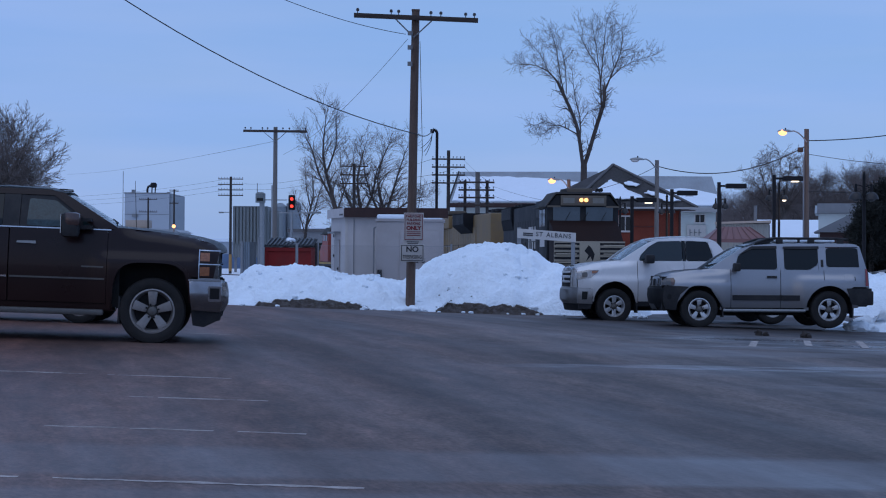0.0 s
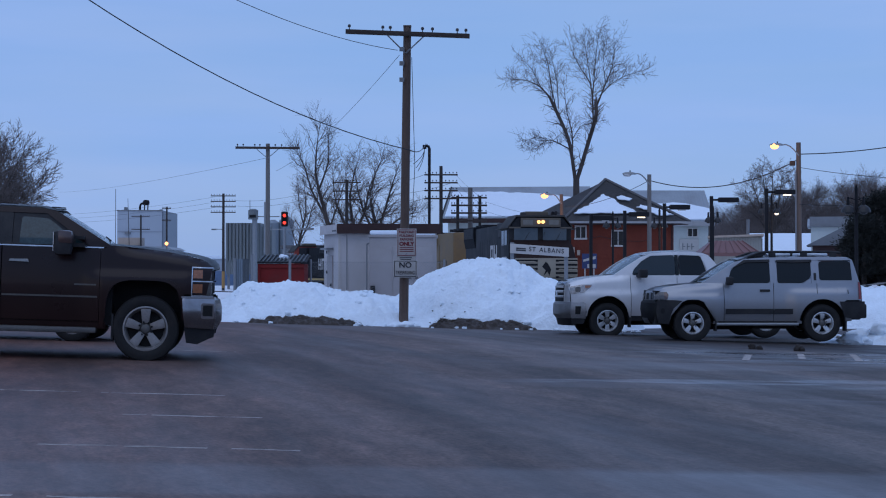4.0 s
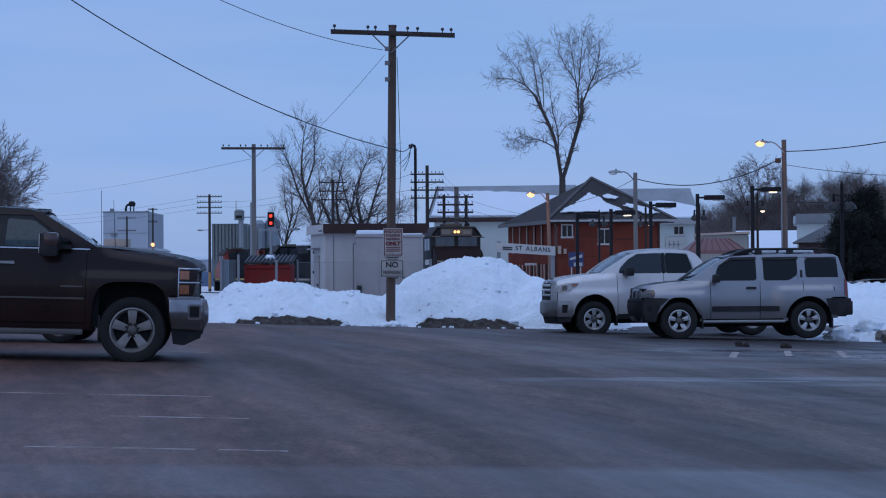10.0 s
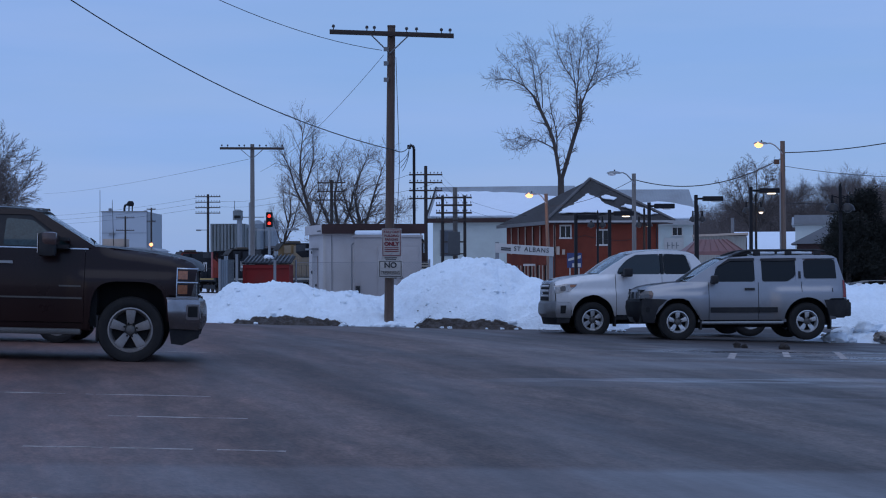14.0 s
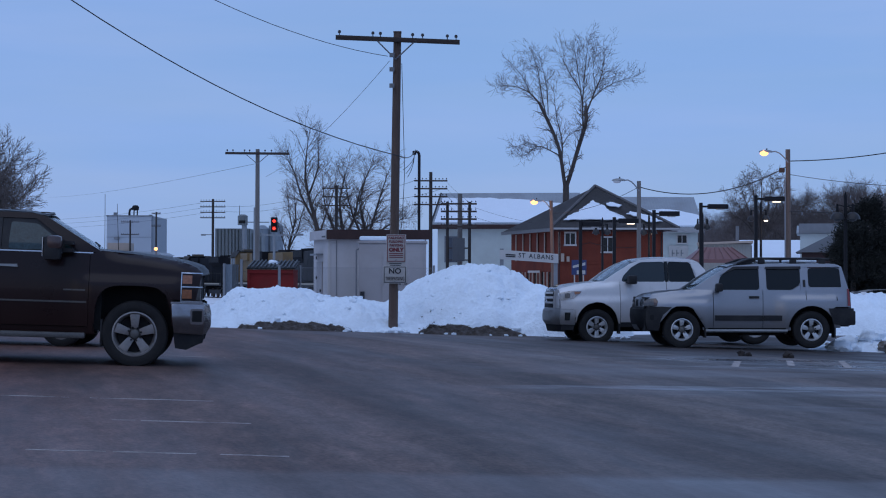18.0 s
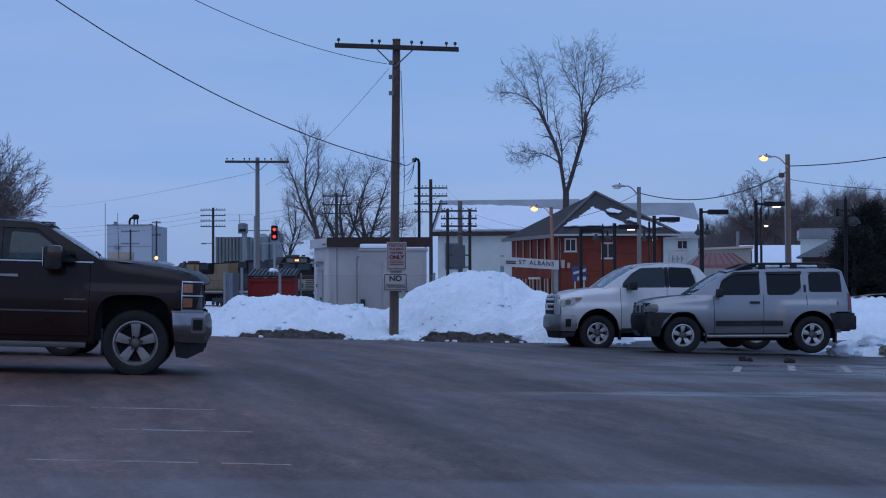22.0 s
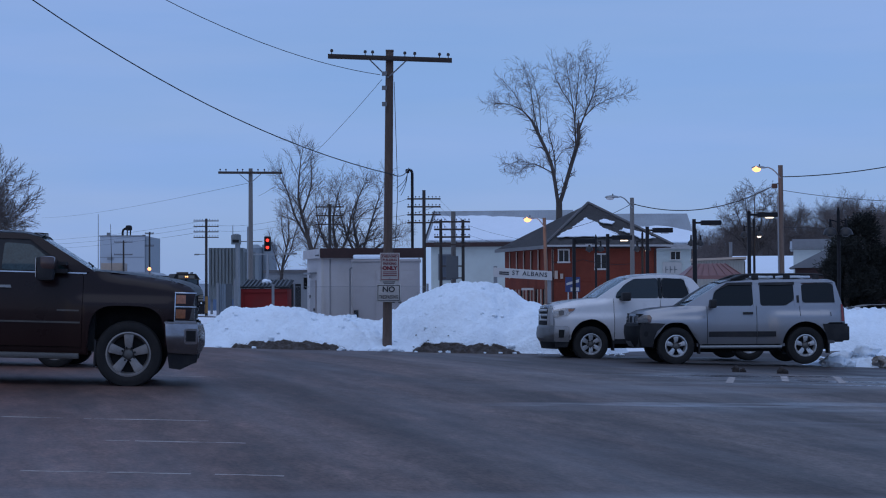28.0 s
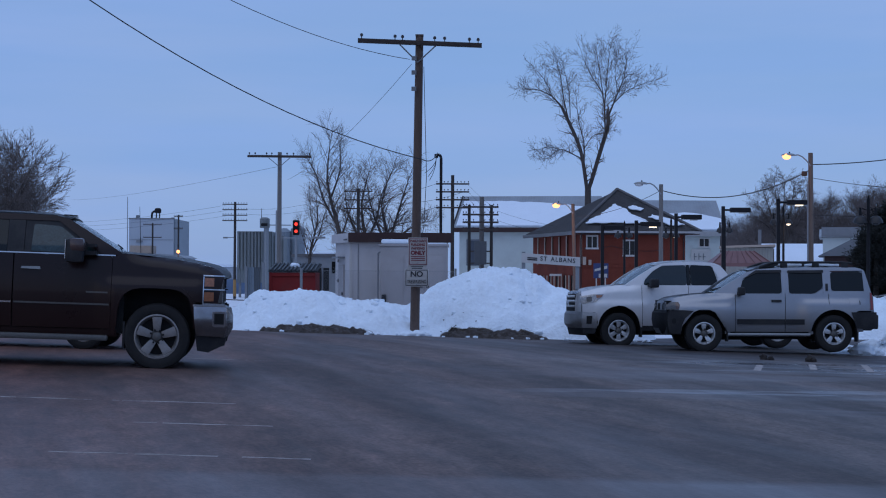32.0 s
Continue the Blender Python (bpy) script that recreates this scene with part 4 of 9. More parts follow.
    part("gutter", tube(bmesh.new(), (c0 - 0.5, -o - 0.09, ze - 0.02), (wx + 1.0, -o - 0.09, ze - 0.02), 0.06, 0.06, 8), M["trim_grey"], t, "grey eave gutter")
    for x in (c0 + 0.12, wx - 0.12):
        part("downspout", polytube(bmesh.new(), [(x, -o - 0.05, ze - 0.06), (x, -0.08, ze - 0.45), (x, -0.08, 0.1)], 0.045, 8), M["fascia"], t, "brown downspout")
    part("wall_cable", polytube(bmesh.new(), hang((0.5, -0.06, 4.35), (2.6, -0.06, 4.5), 0.12, 8) + hang((2.6, -0.06, 4.5), (6.2, -0.06, 4.25), 0.2, 8), 0.015, 5), M["wire"], t)
    part("belt_course", boxes((c0, wx, -0.05, -0.002, 3.05, 3.2)), M["brick"], t)
    # pale strips and windows on the track side
    for i, s in enumerate((0.9, 2.4, 3.9, 5.4, 6.9, 8.4)):
        x = c0 + sk * s
        part("pilaster", boxes((x - 0.07, x - 0.003, s - 0.14, s + 0.14, 3.3, 5.2)), M["trim_buff"], t, "pale upright strip")
        w = part("window", boxes((x - 0.10, x - 0.02, s + 0.25, s + 0.35, 0.9, 2.5), (x - 0.35, x - 0.25, s + 1.05, s + 1.15, 0.9, 2.5)), M["trim_buff"], t)
        part("pane", boxes((x - 0.2, x - 0.12, s + 0.35, s + 1.05, 0.9, 2.5)), M["glass"], w)
    part("corner_strip", boxes((0.47, 0.62, -0.03, -0.002, 3.3, 5.2)), M["trim_buff"], t)
    part("wall_box", boxes((0.66, 0.88, -0.2, -0.002, 3.2, 3.75)), M["trim_buff"], t, "pale utility box")
    part("wall_box", boxes((1.05, 1.25, -0.15, -0.002, 3.2, 3.55)), M["trim_buff"], t)
    part("awning", boxes((-1.4, -0.6, 2.6, 3.2, 2.45, 2.6)), M["trim_white"], t)
    # outside stair at the far side
    for i in range(10):
        part("stair_tread", boxes((-3.4 + 0.22 * i, -3.1 + 0.22 * i, -6.2, -5.0, 1.9 - 0.19 * i, 1.95 - 0.19 * i)), M["black_metal"], t)
    return t


depot()


def post_sign():
    t = thing("post_office_sign", 10.28, 123.6, -0.35, label="blue and white post office sign on posts", category="sign")
    part("board", boxes((-0.5, 0.5, -0.04, 0.0, 2.3, 3.3), bevel=0.01), M["sign_blue"], t)
    part("stripe", prism(bmesh.new(), [(-0.42, 2.75), (0.42, 2.95), (0.42, 3.15), (-0.42, 2.9)], -0.055, -0.044), M["sign_white"], t)
    part("panel", boxes((-0.15, 0.42, -0.055, -0.042, 2.35, 2.6)), M["sign_white"], t)
    for x in (-0.3, 0.3):
        part("post", boxes((x - 0.04, x + 0.04, 0.005, 0.08, 0, 2.4)), M["sign_white"], t)


M["sign_blue"] = mat("blue_sign_paint", (0.025, 0.04, 0.12), 0.5, var=0.1)
post_sign()


def warehouse(name, x0, x1, y0, y1, ze, zr, label, eave="fascia"):
    """Long gabled building with its ridge across the view."""
    t = thing(name, 0, 0, 0, label=label, category="building")
    g = -0.4
    part("wall", boxes((x0, x1, y0, y0 + 0.3, g, ze)), M["siding_white"], t, "white clapboard wall")
    ym = (y0 + y1) / 2
    for xa in (x0, x1 - 0.3):
        part("wall", prism(bmesh.new(), [(y0 + 0.3, g), (y1, g), (y1, ze), (ym, zr - 0.1), (y0 + 0.3, ze)], xa, xa + 0.3, axis="X"), M["siding_white"], t)
    bm = bmesh.new()
    k = (zr - ze) / (ym - y0)
    prism(bm, [(y0 - 0.5, ze - 0.5 * k), (ym, zr), (y1 + 0.5, ze - 0.5 * k), (y1 + 0.5, ze - 0.5 * k + 0.15), (ym, zr + 0.15), (y0 - 0.5, ze - 0.5 * k + 0.15)], x0 - 0.5, x1 + 0.5, axis="X")
    roof = part("roof", bm, M["roof_metal"], t, "grey sheet metal roof", 0)
    part("barge_board", prism(bmesh.new(), [(y0 - 0.5, ze - 0.5 * k - 0.3), (ym, zr - 0.3), (ym, zr + 0.18), (y0 - 0.5, ze - 0.5 * k + 0.18)], x0 - 0.56, x0 - 0.5, axis="X"), M["barge"], t, "dark barge board")
    part("eave_board", boxes((x0 - 0.5, x1 + 0.5, y0 - 0.56, y0 - 0.502, ze - 0.5 * k - 0.25, ze - 0.5 * k + 0.16)), M[eave], t)
    return t, roof, ym, k


def warehouses():
    t, roof, ym, k = warehouse("white_warehouse", 1.75, 13.9, 170, 182, 6.75, 9.7, "long white clapboard warehouse with snowy metal roof")
    t.matrix_world = Matrix.Translation((1.1, 170, 0)) @ Matrix.Rotation(radians(-9), 4, "Z") @ Matrix.Translation((-1.75, -170, 0))
    n = 40
    vs, x0, x1 = [], 1.5, 13.6
    bm = bmesh.new()
    up = Vector((0, -k, 1)).normalized()

    def on(x, f):
        y = 169.5 + (ym - 169.5) * f
        return Vector((x, y, 6.75 + (y - 170) * k + 0.16))
    lower = [on(x0 + (x1 - x0) * i / n, 0.03 + 0.02 * noise.noise(Vector((i * 0.4, 0, 0)))) for i in range(n + 1)]
    upper = [on(x0 + (x1 - x0) * i / n, 0.80 - 0.22 * (i / n) ** 3 + 0.04 * noise.noise(Vector((i * 0.3, 3, 0)))) for i in range(n + 1)]
    pts = [bm.verts.new(p) for p in lower + upper[::-1]]
    bm.faces.new(pts)
    r = bmesh.ops.extrude_face_region(bm, geom=bm.faces[:])
    for q in r["geom"]:
        if isinstance(q, bmesh.types.BMVert):
            q.co += up * 0.14
    part("roof_snow", bm, M["roof_snow"], roof, "sheet of snow", 60)
    rake = bmesh.new()
    for f0, f1 in ((0.0, 1.0),):
        a, b2 = on(1.1, f0), on(1.1, f1)
        vs = [rake.verts.new(q + Vector((dx, 0, dz))) for q in (a, b2) for dx, dz in ((0, -0.22), (0.10, -0.22), (0.10, 0.04), (0, 0.04))]
        for k4 in range(4):
            rake.faces.new((vs[k4], vs[(k4 + 1) % 4], vs[4 + (k4 + 1) % 4], vs[4 + k4]))
        rake.faces.new(vs[:4])
        rake.faces.new(vs[4:])
    part("rake_trim", rake, M["barge"], t, "dark rake board", 0)
    d = part("door", boxes((2.5, 3.65, 169.94, 169.995, 3.2, 5.5)), M["dark_door"], t, "boarded dark loading door")
    part("door_frame", boxes((2.4, 3.75, 169.9, 169.935, 5.5, 5.62), (2.4, 2.5, 169.9, 169.935, 3.2, 5.5), (3.65, 3.75, 169.9, 169.935, 3.2, 5.5)), M["steel_paint"], d)
    t2, roof2, ym2, k2 = warehouse("white_warehouse", 14.6, 25.4, 172, 184, 6.55, 9.5, "white clapboard building with grey metal roof", "trim_grey")
    bm = bmesh.new()
    pts = []
    edge = [(15.0 + 10.75 * i / 20, 0.035) for i in range(21)]
    edge += [(25.75 - 10.75 * i / 20, 0.26 + 0.30 * math.exp(-((i - 6) / 6.0) ** 2) + 0.05 * noise.noise(Vector((i * 0.5, 7, 0)))) for i in range(21)]
    for x, f in edge:
        y = 171.5 + (ym2 - 171.5) * f
        pts.append(bm.verts.new((x, y, 6.55 + (y - 172) * k2 + 0.17)))
    bm.faces.new(pts)
    r = bmesh.ops.extrude_face_region(bm, geom=bm.faces[:])
    for q in r["geom"]:
        if isinstance(q, bmesh.types.BMVert):
            q.co += Vector((0, -0.05, 0.13))
    part("roof_snow", bm, M["roof_snow"], roof2, "sheet of melting snow", 60)
    window_part(t2, 23.5, 24.35, 172.0, 5.1, 5.8)
    s = part("wall_sign", boxes((22.7, 24.5, 171.86, 171.92, 3.7, 4.85)), M["sign_white"], t2, "large pale painted sign")
    for i in range(3):
        part("stroke", boxes((22.95 + 0.42 * i, 23.04 + 0.42 * i, 171.84, 171.856, 3.85, 4.45), (22.95 + 0.42 * i, 23.22 + 0.42 * i, 171.84, 171.856, 4.1, 4.18)), M["steel_paint"], s)


M["barge"] = mat("black_barge_board", (0.03, 0.028, 0.03), 0.8, var=0.2)
M["dark_door"] = mat("dark_painted_boards", (0.07, 0.08, 0.10), 0.7, var=0.25)
warehouses()


# ---------------------------------------------------------------- poles, wires, lamps
def cable(name, pts, r=0.012, label="black overhead cable between poles"):
    bm = bmesh.new()
    rings = []
    for i, p in enumerate(pts):
        d = (pts[min(i + 1, len(pts) - 1)] - pts[max(i - 1, 0)]).to_track_quat("Z", "Y")
        rings.append([bm.verts.new(p + d @ Vector((r * math.cos(k * 1.2566), r * math.sin(k * 1.2566), 0))) for k in range(5)])
    for a, b in zip(rings, rings[1:]):
        for k in range(5):
            bm.faces.new((a[k], a[(k + 1) % 5], b[(k + 1) % 5], b[k]))
    return tagged(part(name, bm, M["wire"], None, "", 60), label, "cable")


def wire(a, b, sag, r=0.012):
    return cable("overhead_wire", hang(a, b, sag), r)


def crossarm(parent, x0, x1, z0, z1, y, pins, size=0.11, pin_h=0.13):
    bm = bmesh.new()
    prism(bm, [(x0, z0 - size / 2), (x1, z1 - size / 2), (x1, z1 + size / 2), (x0, z0 + size / 2)], y - size / 2, y + size / 2, bevel=0.008)
    arm = part("crossarm", bm, M["crossarm"], parent, "weathered timber crossarm")
    for u in pins:
        x, z = x0 + (x1 - x0) * u, z0 + (z1 - z0) * u + size / 2
        b = bmesh.new()
        lathe(b, [(0.012, 0), (0.012, pin_h * 0.4), (0.035, pin_h * 0.42), (0.042, pin_h * 0.7), (0.026, pin_h * 0.95), (0.0, pin_h)], 8, "Z")
        for v in b.verts:
            v.co += Vector((x, y, z))
        part("insulator", b, M["insulator"], arm)
    return arm


def utility_pole(x, y, z0, z1, r0, r1, label, material="wood_pole", lean=0.0, group=""):
    t = thing("utility_pole", x, y, z0, 0, label, "utility pole", group)
    part("pole", tube(bmesh.new(), (0, 0, -0.3), (lean, 0, z1 - z0), r0, r1, 16), M[material], t)
    return t


# the near pole with its signs
G1 = ground_z(-0.8, 45.3)
near_pole = utility_pole(-0.80, 45.3, G1, 7.66, 0.118, 0.095, "tall weathered wooden utility pole with one crossarm", lean=0.09)
crossarm(near_pole, -1.42, 1.62, 7.53 - G1, 7.42 - G1, -0.16, (0.03, 0.30, 0.36, 0.62, 0.70, 0.90, 0.97))
for sx in (-0.42, 0.55):
    part("brace", tube(bmesh.new(), (sx, -0.2, 7.46 - G1), (0.05, -0.14, 7.0 - G1), 0.018, 0.018, 6), M["steel_paint"], near_pole, "steel brace")
part("pole_cap", boxes((-0.01, 0.19, -0.1, 0.1, 7.66 - G1, 7.70 - G1), bevel=0.01), M["wood_pole"], near_pole)
for z in (7.05, 6.7, 6.3):
    part("bracket", boxes((-0.1, 0.02, -0.2, -0.11, z - G1, z + 0.1 - G1)), M["steel_paint"], near_pole)
part("ground_wire", polytube(bmesh.new(), hang((0.20, -0.15, 6.9 - G1), (0.28, -0.18, 4.2 - G1), 0.0, 4) + [Vector((0.22, -0.17, 3.0 - G1)), Vector((0.17, -0.18, 2.7 - G1))], 0.008, 5), M["wire"], near_pole)


def sign_board(name, cx, cz, w, h, y, label, border=None):
    t = thing(name, cx, y, cz, 0, label, "sign")
    part("board", boxes((-w / 2, w / 2, 0, 0.012, -h / 2, h / 2), bevel=0.004), M["sign_white"], t)
    if border:
        b, k = M[border], 0.016
        part("border", boxes((-w / 2 + 0.02, w / 2 - 0.02, -0.005, -0.001, h / 2 - 0.02 - k, h / 2 - 0.02), (-w / 2 + 0.02, w / 2 - 0.02, -0.005, -0.001, -h / 2 + 0.02, -h / 2 + 0.02 + k),
                             (-w / 2 + 0.02, -w / 2 + 0.02 + k, -0.005, -0.001, -h / 2 + 0.04, h / 2 - 0.04), (w / 2 - 0.02 - k, w / 2 - 0.02, -0.005, -0.001, -h / 2 + 0.04, h / 2 - 0.04)), b, t)
    for z in (-h * 0.4, h * 0.4):
        part("bolt", boxes((-0.012, 0.012, -0.012, -0.001, z - 0.012, z + 0.012)), M["steel"], t)
    return t


def front(x, y, z):
    return Matrix.Translation((x, y, z)) @ FACE_CAM


s1 = sign_board("parking_sign", -0.72, 2.36, 0.48, 0.68, 45.08, "white metal parking sign with red lettering on a wooden pole", "sign_red")
for i, (txt, z) in enumerate((("RAILROAD", 0.255), ("BUILDING", 0.165), ("PARKING", 0.075))):
    letters("lettering", txt, 0.082, M["sign_red"], s1, front(0, -0.006, z), bold=0.003, wide=0.95)
letters("lettering", "ONLY", 0.125, M["sign_red"], s1, front(0, -0.006, -0.035), bold=0.008, wide=1.05)
for i in range(3):
    part("text_line", boxes((-0.17, 0.17, -0.006, -0.001, -0.135 - 0.045 * i, -0.115 - 0.045 * i)), M["sign_red"], s1)
s1b = sign_board("small_notice", -0.74, 1.99, 0.46, 0.17, 45.09, "small white notice with dark text on a wooden pole")
for i in range(3):
    part("text_line", boxes((-0.17 + 0.02 * i, 0.17 - 0.02 * i, -0.006, -0.001, 0.035 - 0.045 * i, 0.055 - 0.045 * i)), M["sign_black"], s1b)
s2 = sign_board("no_trespassing_sign", -0.75, 1.72, 0.58, 0.43, 45.07, "white no trespassing sign with black letters on a pole", "sign_black")
letters("lettering", "NO", 0.185, M["sign_black"], s2, front(0, -0.006, 0.085), bold=0.005, wide=1.05)
letters("lettering", "TRESPASSING", 0.125, M["sign_black"], s2, front(0, -0.006, -0.10), bold=0.0, wide=0.62)

# the second pole of the same line
G2 = -0.35
mid_pole = utility_pole(-7.9, 86.6, G2, 7.70, 0.125, 0.095, "grey weathered wooden utility pole with one crossarm", "grey_pole")
crossarm(mid_pole, -1.5, 1.5, 7.50 - G2, 7.48 - G2, -0.16, (0.03, 0.12, 0.3, 0.38, 0.62, 0.72, 0.97))
for sx in (-0.5, 0.5):
    part("brace", tube(bmesh.new(), (sx, -0.2, 7.42 - G2), (0, -0.14, 7.0 - G2), 0.018, 0.018, 6), M["steel_paint"], mid_pole)


def multi_arm_pole(x, y, top, arms, width, gap, first, label, r=0.13, material="tarred_pole", g=-0.35):
    t = utility_pole(x, y, g, top, r + 0.03, r, label, material, 0.0, "railway wire poles")
    for i in range(arms):
        z = top - first - gap * i - g
        crossarm(t, -width / 2, width / 2, z, z, -r - 0.05, (0.03, 0.14, 0.25, 0.36, 0.64, 0.75, 0.86, 0.97), 0.11, 0.16)
    return t


multi_arm_pole(0.36, 135, 9.48, 4, 2.44, 0.58, 0.65, "railway pole with four crossarms of insulators", 0.12)
multi_arm_pole(2.52, 136, 7.95, 0, 2.5, 0.55, 0.8, "thick grey stub pole of a wire frame", 0.17, "grey_pole")
M["dark_box"] = mat("dark_grey_box_paint", (0.075, 0.08, 0.088), 0.6, var=0.2, scale=2)
hf = thing("wire_frame", 2.52, 135.5, -0.35, 0, "two-post timber frame with four crossarms of insulators", "utility pole")
for x in (-0.93, 0.70):
    part("post", tube(bmesh.new(), (x, 0, 0), (x, 0, 7.68), 0.12, 0.11, 12), M["tarred_pole"], hf)
for i in range(4):
    crossarm(hf, -1.42, 1.22, 7.52 - 0.56 * i, 7.52 - 0.56 * i, -0.2, (0.02, 0.1, 0.2, 0.3, 0.62, 0.75, 0.86, 0.97), 0.13, 0.17)
part("beam", boxes((-1.0, 0.8, -0.08, 0.08, 4.22, 4.32), (-1.0, 0.8, -0.08, 0.08, 3.35, 3.44)), M["crossarm"], hf)
bx = part("junction_box", boxes((-0.56, 0.34, -0.6, -0.12, 3.30, 5.0), bevel=0.02), M["dark_box"], hf, "dark grey terminal box")
part("box_door", boxes((-0.50, -0.12, -0.625, -0.602, 3.36, 4.94), (-0.10, 0.28, -0.625, -0.602, 3.36, 4.94)), M["dark_box"], bx)
multi_arm_pole(-7.75, 160, 9.75, 3, 2.45, 0.75, 0.25, "distant railway pole with three crossarms")
p3 = multi_arm_pole(-24.2, 210, 10.7, 4, 2.85, 0.62, 0.28, "distant wooden pole with four crossarms and a lamp arm", 0.14)
part("marker", tube(bmesh.new(), (0, 0, 0.3), (0, 0, 2.2), 0.185, 0.18, 12), M["marker_yellow"], p3, "ochre painted base")
part("lamp_arm", boxes((-1.0, -0.1, -0.05, 0.05, 6.95, 7.03), (-1.35, -0.8, -0.1, 0.1, 6.88, 7.05)), M["steel_paint"], p3)
for x, y, top, w, n in ((-41.9, 262, 9.9, 2.6, 2), (-39.1, 268, 11.3, 1.3, 2)):
    multi_arm_pole(x, y, top, n, w, 1.8, 0.25, "far wooden pole with crossarms", 0.12)
ant = thing("antenna_mast", -43.4, 250, -0.35, 0, "thin tall steel antenna mast", "antenna")
part("mast", tube(bmesh.new(), (0, 0, 0), (0, 0, 13.4), 0.07, 0.04, 6), M["steel_paint"], ant)


# service riser beside the shed, with loops of cable
ris = thing("service_riser", -0.28, 76.6, -0.35, 0, "dark steel service riser with bent weatherhead and cable loops", "riser pipe")
part("pipe", polytube(bmesh.new(), [(0, 0, 0), (0, 0, 7.15), (-0.06, 0, 7.27), (-0.16, 0, 7.25)], 0.06, 10), M["black_metal"], ris)
part("weatherhead", boxes((-0.28, -0.12, -0.08, 0.08, 7.13, 7.3), bevel=0.03), M["black_metal"], ris)
for dx, lo in ((-0.35, 6.35), (-0.28, 6.2), (-0.48, 6.5)):
    pts = [Vector((-0.2 + dx * 0.5 * (1 - math.cos(a)), 0, 7.15 - (7.15 - lo) * math.sin(a / 2))) for a in [i * math.pi * 2 / 16 for i in range(17)]]
    part("cable_loop", polytube(bmesh.new(), pts, 0.012, 5), M["wire"], ris)

# wires
wire((-9.5, 33.0, 8.9), (-0.62, 45.2, 4.62), 0.74, 0.0125)
wire((-0.62, 45.2, 4.62), (-0.42, 76.6, 7.0), 0.15, 0.015)
wire((-7.0, 30.0, 8.2), (-0.95, 45.2, 7.08), 0.5, 0.008)
wire((-0.9, 45.1, 6.95), (-7.5, 86.4, 6.4), 0.35, 0.006)
wire((-8.0, 86.4, 7.0), (-51.0, 250, 12.6), 0.35, 0.008)
for z in (10.3, 9.7, 9.1):
    wire((-25.2, 209.8, z), (-75, 300, z + 1), 1.0, 0.012)
for z in (9.9, 9.3):
    wire((-22.9, 209.8, z), (-8.8, 160, z - 0.6), 0.5, 0.012)
for x, z in ((-0.7, 8.9), (1.3, 8.3), (-0.6, 7.2)):
    wire((x, 135, z), (-7.0 + x, 160, z + 0.3), 0.4, 0.014)
for i in range(4):
    wire((1.4, 135, 8.9 - 0.5 * i), (3.2, 135.6, 7.3 - 0.5 * i), 0.1, 0.007)
for z0, z1 in ((6.9, 5.6), (6.2, 5.2)):
    wire((3.6, 135.4, z0), (14.5, 124.2, z1), 0.8, 0.009)


def cobra_lamp(x, y, z0, z1, arm, head, lit, pole_mat, label, r=0.13, lean=0.0):
    """Wooden pole with a bracket arm and a cobra-head lamp to its left."""
    t = thing("street_lamp", x, y, z0, 0, label, "street lamp")
    h = z1 - z0
    part("pole", tube(bmesh.new(), (0, 0, -0.2), (lean, 0, h), r * 1.15, r, 14), M[pole_mat], t)
    az = head - z0
    pts = [Vector((lean - arm * u, -0.1, az - 0.38 + 0.55 * math.sin(u * math.pi * 0.62))) for u in (0, 0.15, 0.3, 0.5, 0.75, 1.0)]
    part("arm", polytube(bmesh.new(), pts, 0.032, 8), M["steel"], t)
    e = pts[-1]
    bm = bmesh.new()
    bmesh.ops.create_uvsphere(bm, u_segments=16, v_segments=8, radius=1.0)
    for v in bm.verts:
        v.co = Vector((v.co.x * 0.36, v.co.y * 0.15, v.co.z * (0.11 if v.co.z > 0 else 0.03))) + e + Vector((-0.24, 0, 0.0))
    part("head", bm, M["steel"], t, "grey cobra-head housing")
    bm = bmesh.new()
    bmesh.ops.create_uvsphere(bm, u_segments=16, v_segments=8, radius=1.0)
    for v in bm.verts:
        v.co = Vector((v.co.x * (0.21 if lit else 0.2), v.co.y * 0.14, v.co.z * (0.15 if lit else 0.08))) + e + Vector((-0.34, -0.02, -0.05))
    part("lens", bm, M["lamp_sodium"] if lit else M["lens"], t, "glowing orange sodium lens" if lit else "unlit lens")
    part("photocell", tube(bmesh.new(), e + Vector((-0.2, 0, 0.1)), e + Vector((-0.2, 0, 0.18)), 0.03), M["black_metal"], t)
    return t, e


big_lamp, e = cobra_lamp(17.75, 90, -0.4, 8.02, 0.85, 7.75, True, "lit_pole", "wooden pole with a lit orange sodium street lamp", 0.115, -0.05)
part("transformer", boxes((-0.48, -0.22, -0.15, 0.1, 7.28, 7.52), bevel=0.04), M["rust"], big_lamp, "small rusty meter box")
part("conduit", tube(bmesh.new(), (-0.2, -0.16, 0), (-0.22, -0.16, 6.9), 0.035), M["steel_paint"], big_lamp)
cobra_lamp(10.41, 90, -0.4, 6.45, 0.75, 6.33, False, "grey_pole", "grey wooden pole with an unlit street lamp", 0.10)
cobra_lamp(7.33, 105, -0.4, 6.12, 0.62, 5.95, True, "lit_pole", "leaning wooden pole with a lit orange street lamp", 0.10, -0.2)
wire((10.45, 90, 6.15), (17.6, 90, 7.15), 0.75, 0.024)
wire((17.75, 90, 7.45), (31, 86, 10.4), 0.75, 0.026)
wire((17.75, 90, 6.8), (31, 86, 6.6), 0.6, 0.014)
wire((10.3, 90, 6.1), (7.2, 105, 5.4), 0.3, 0.014)
wire((17.6, 90, 5.0), (30, 80, 5.0), 0.25, 0.014)


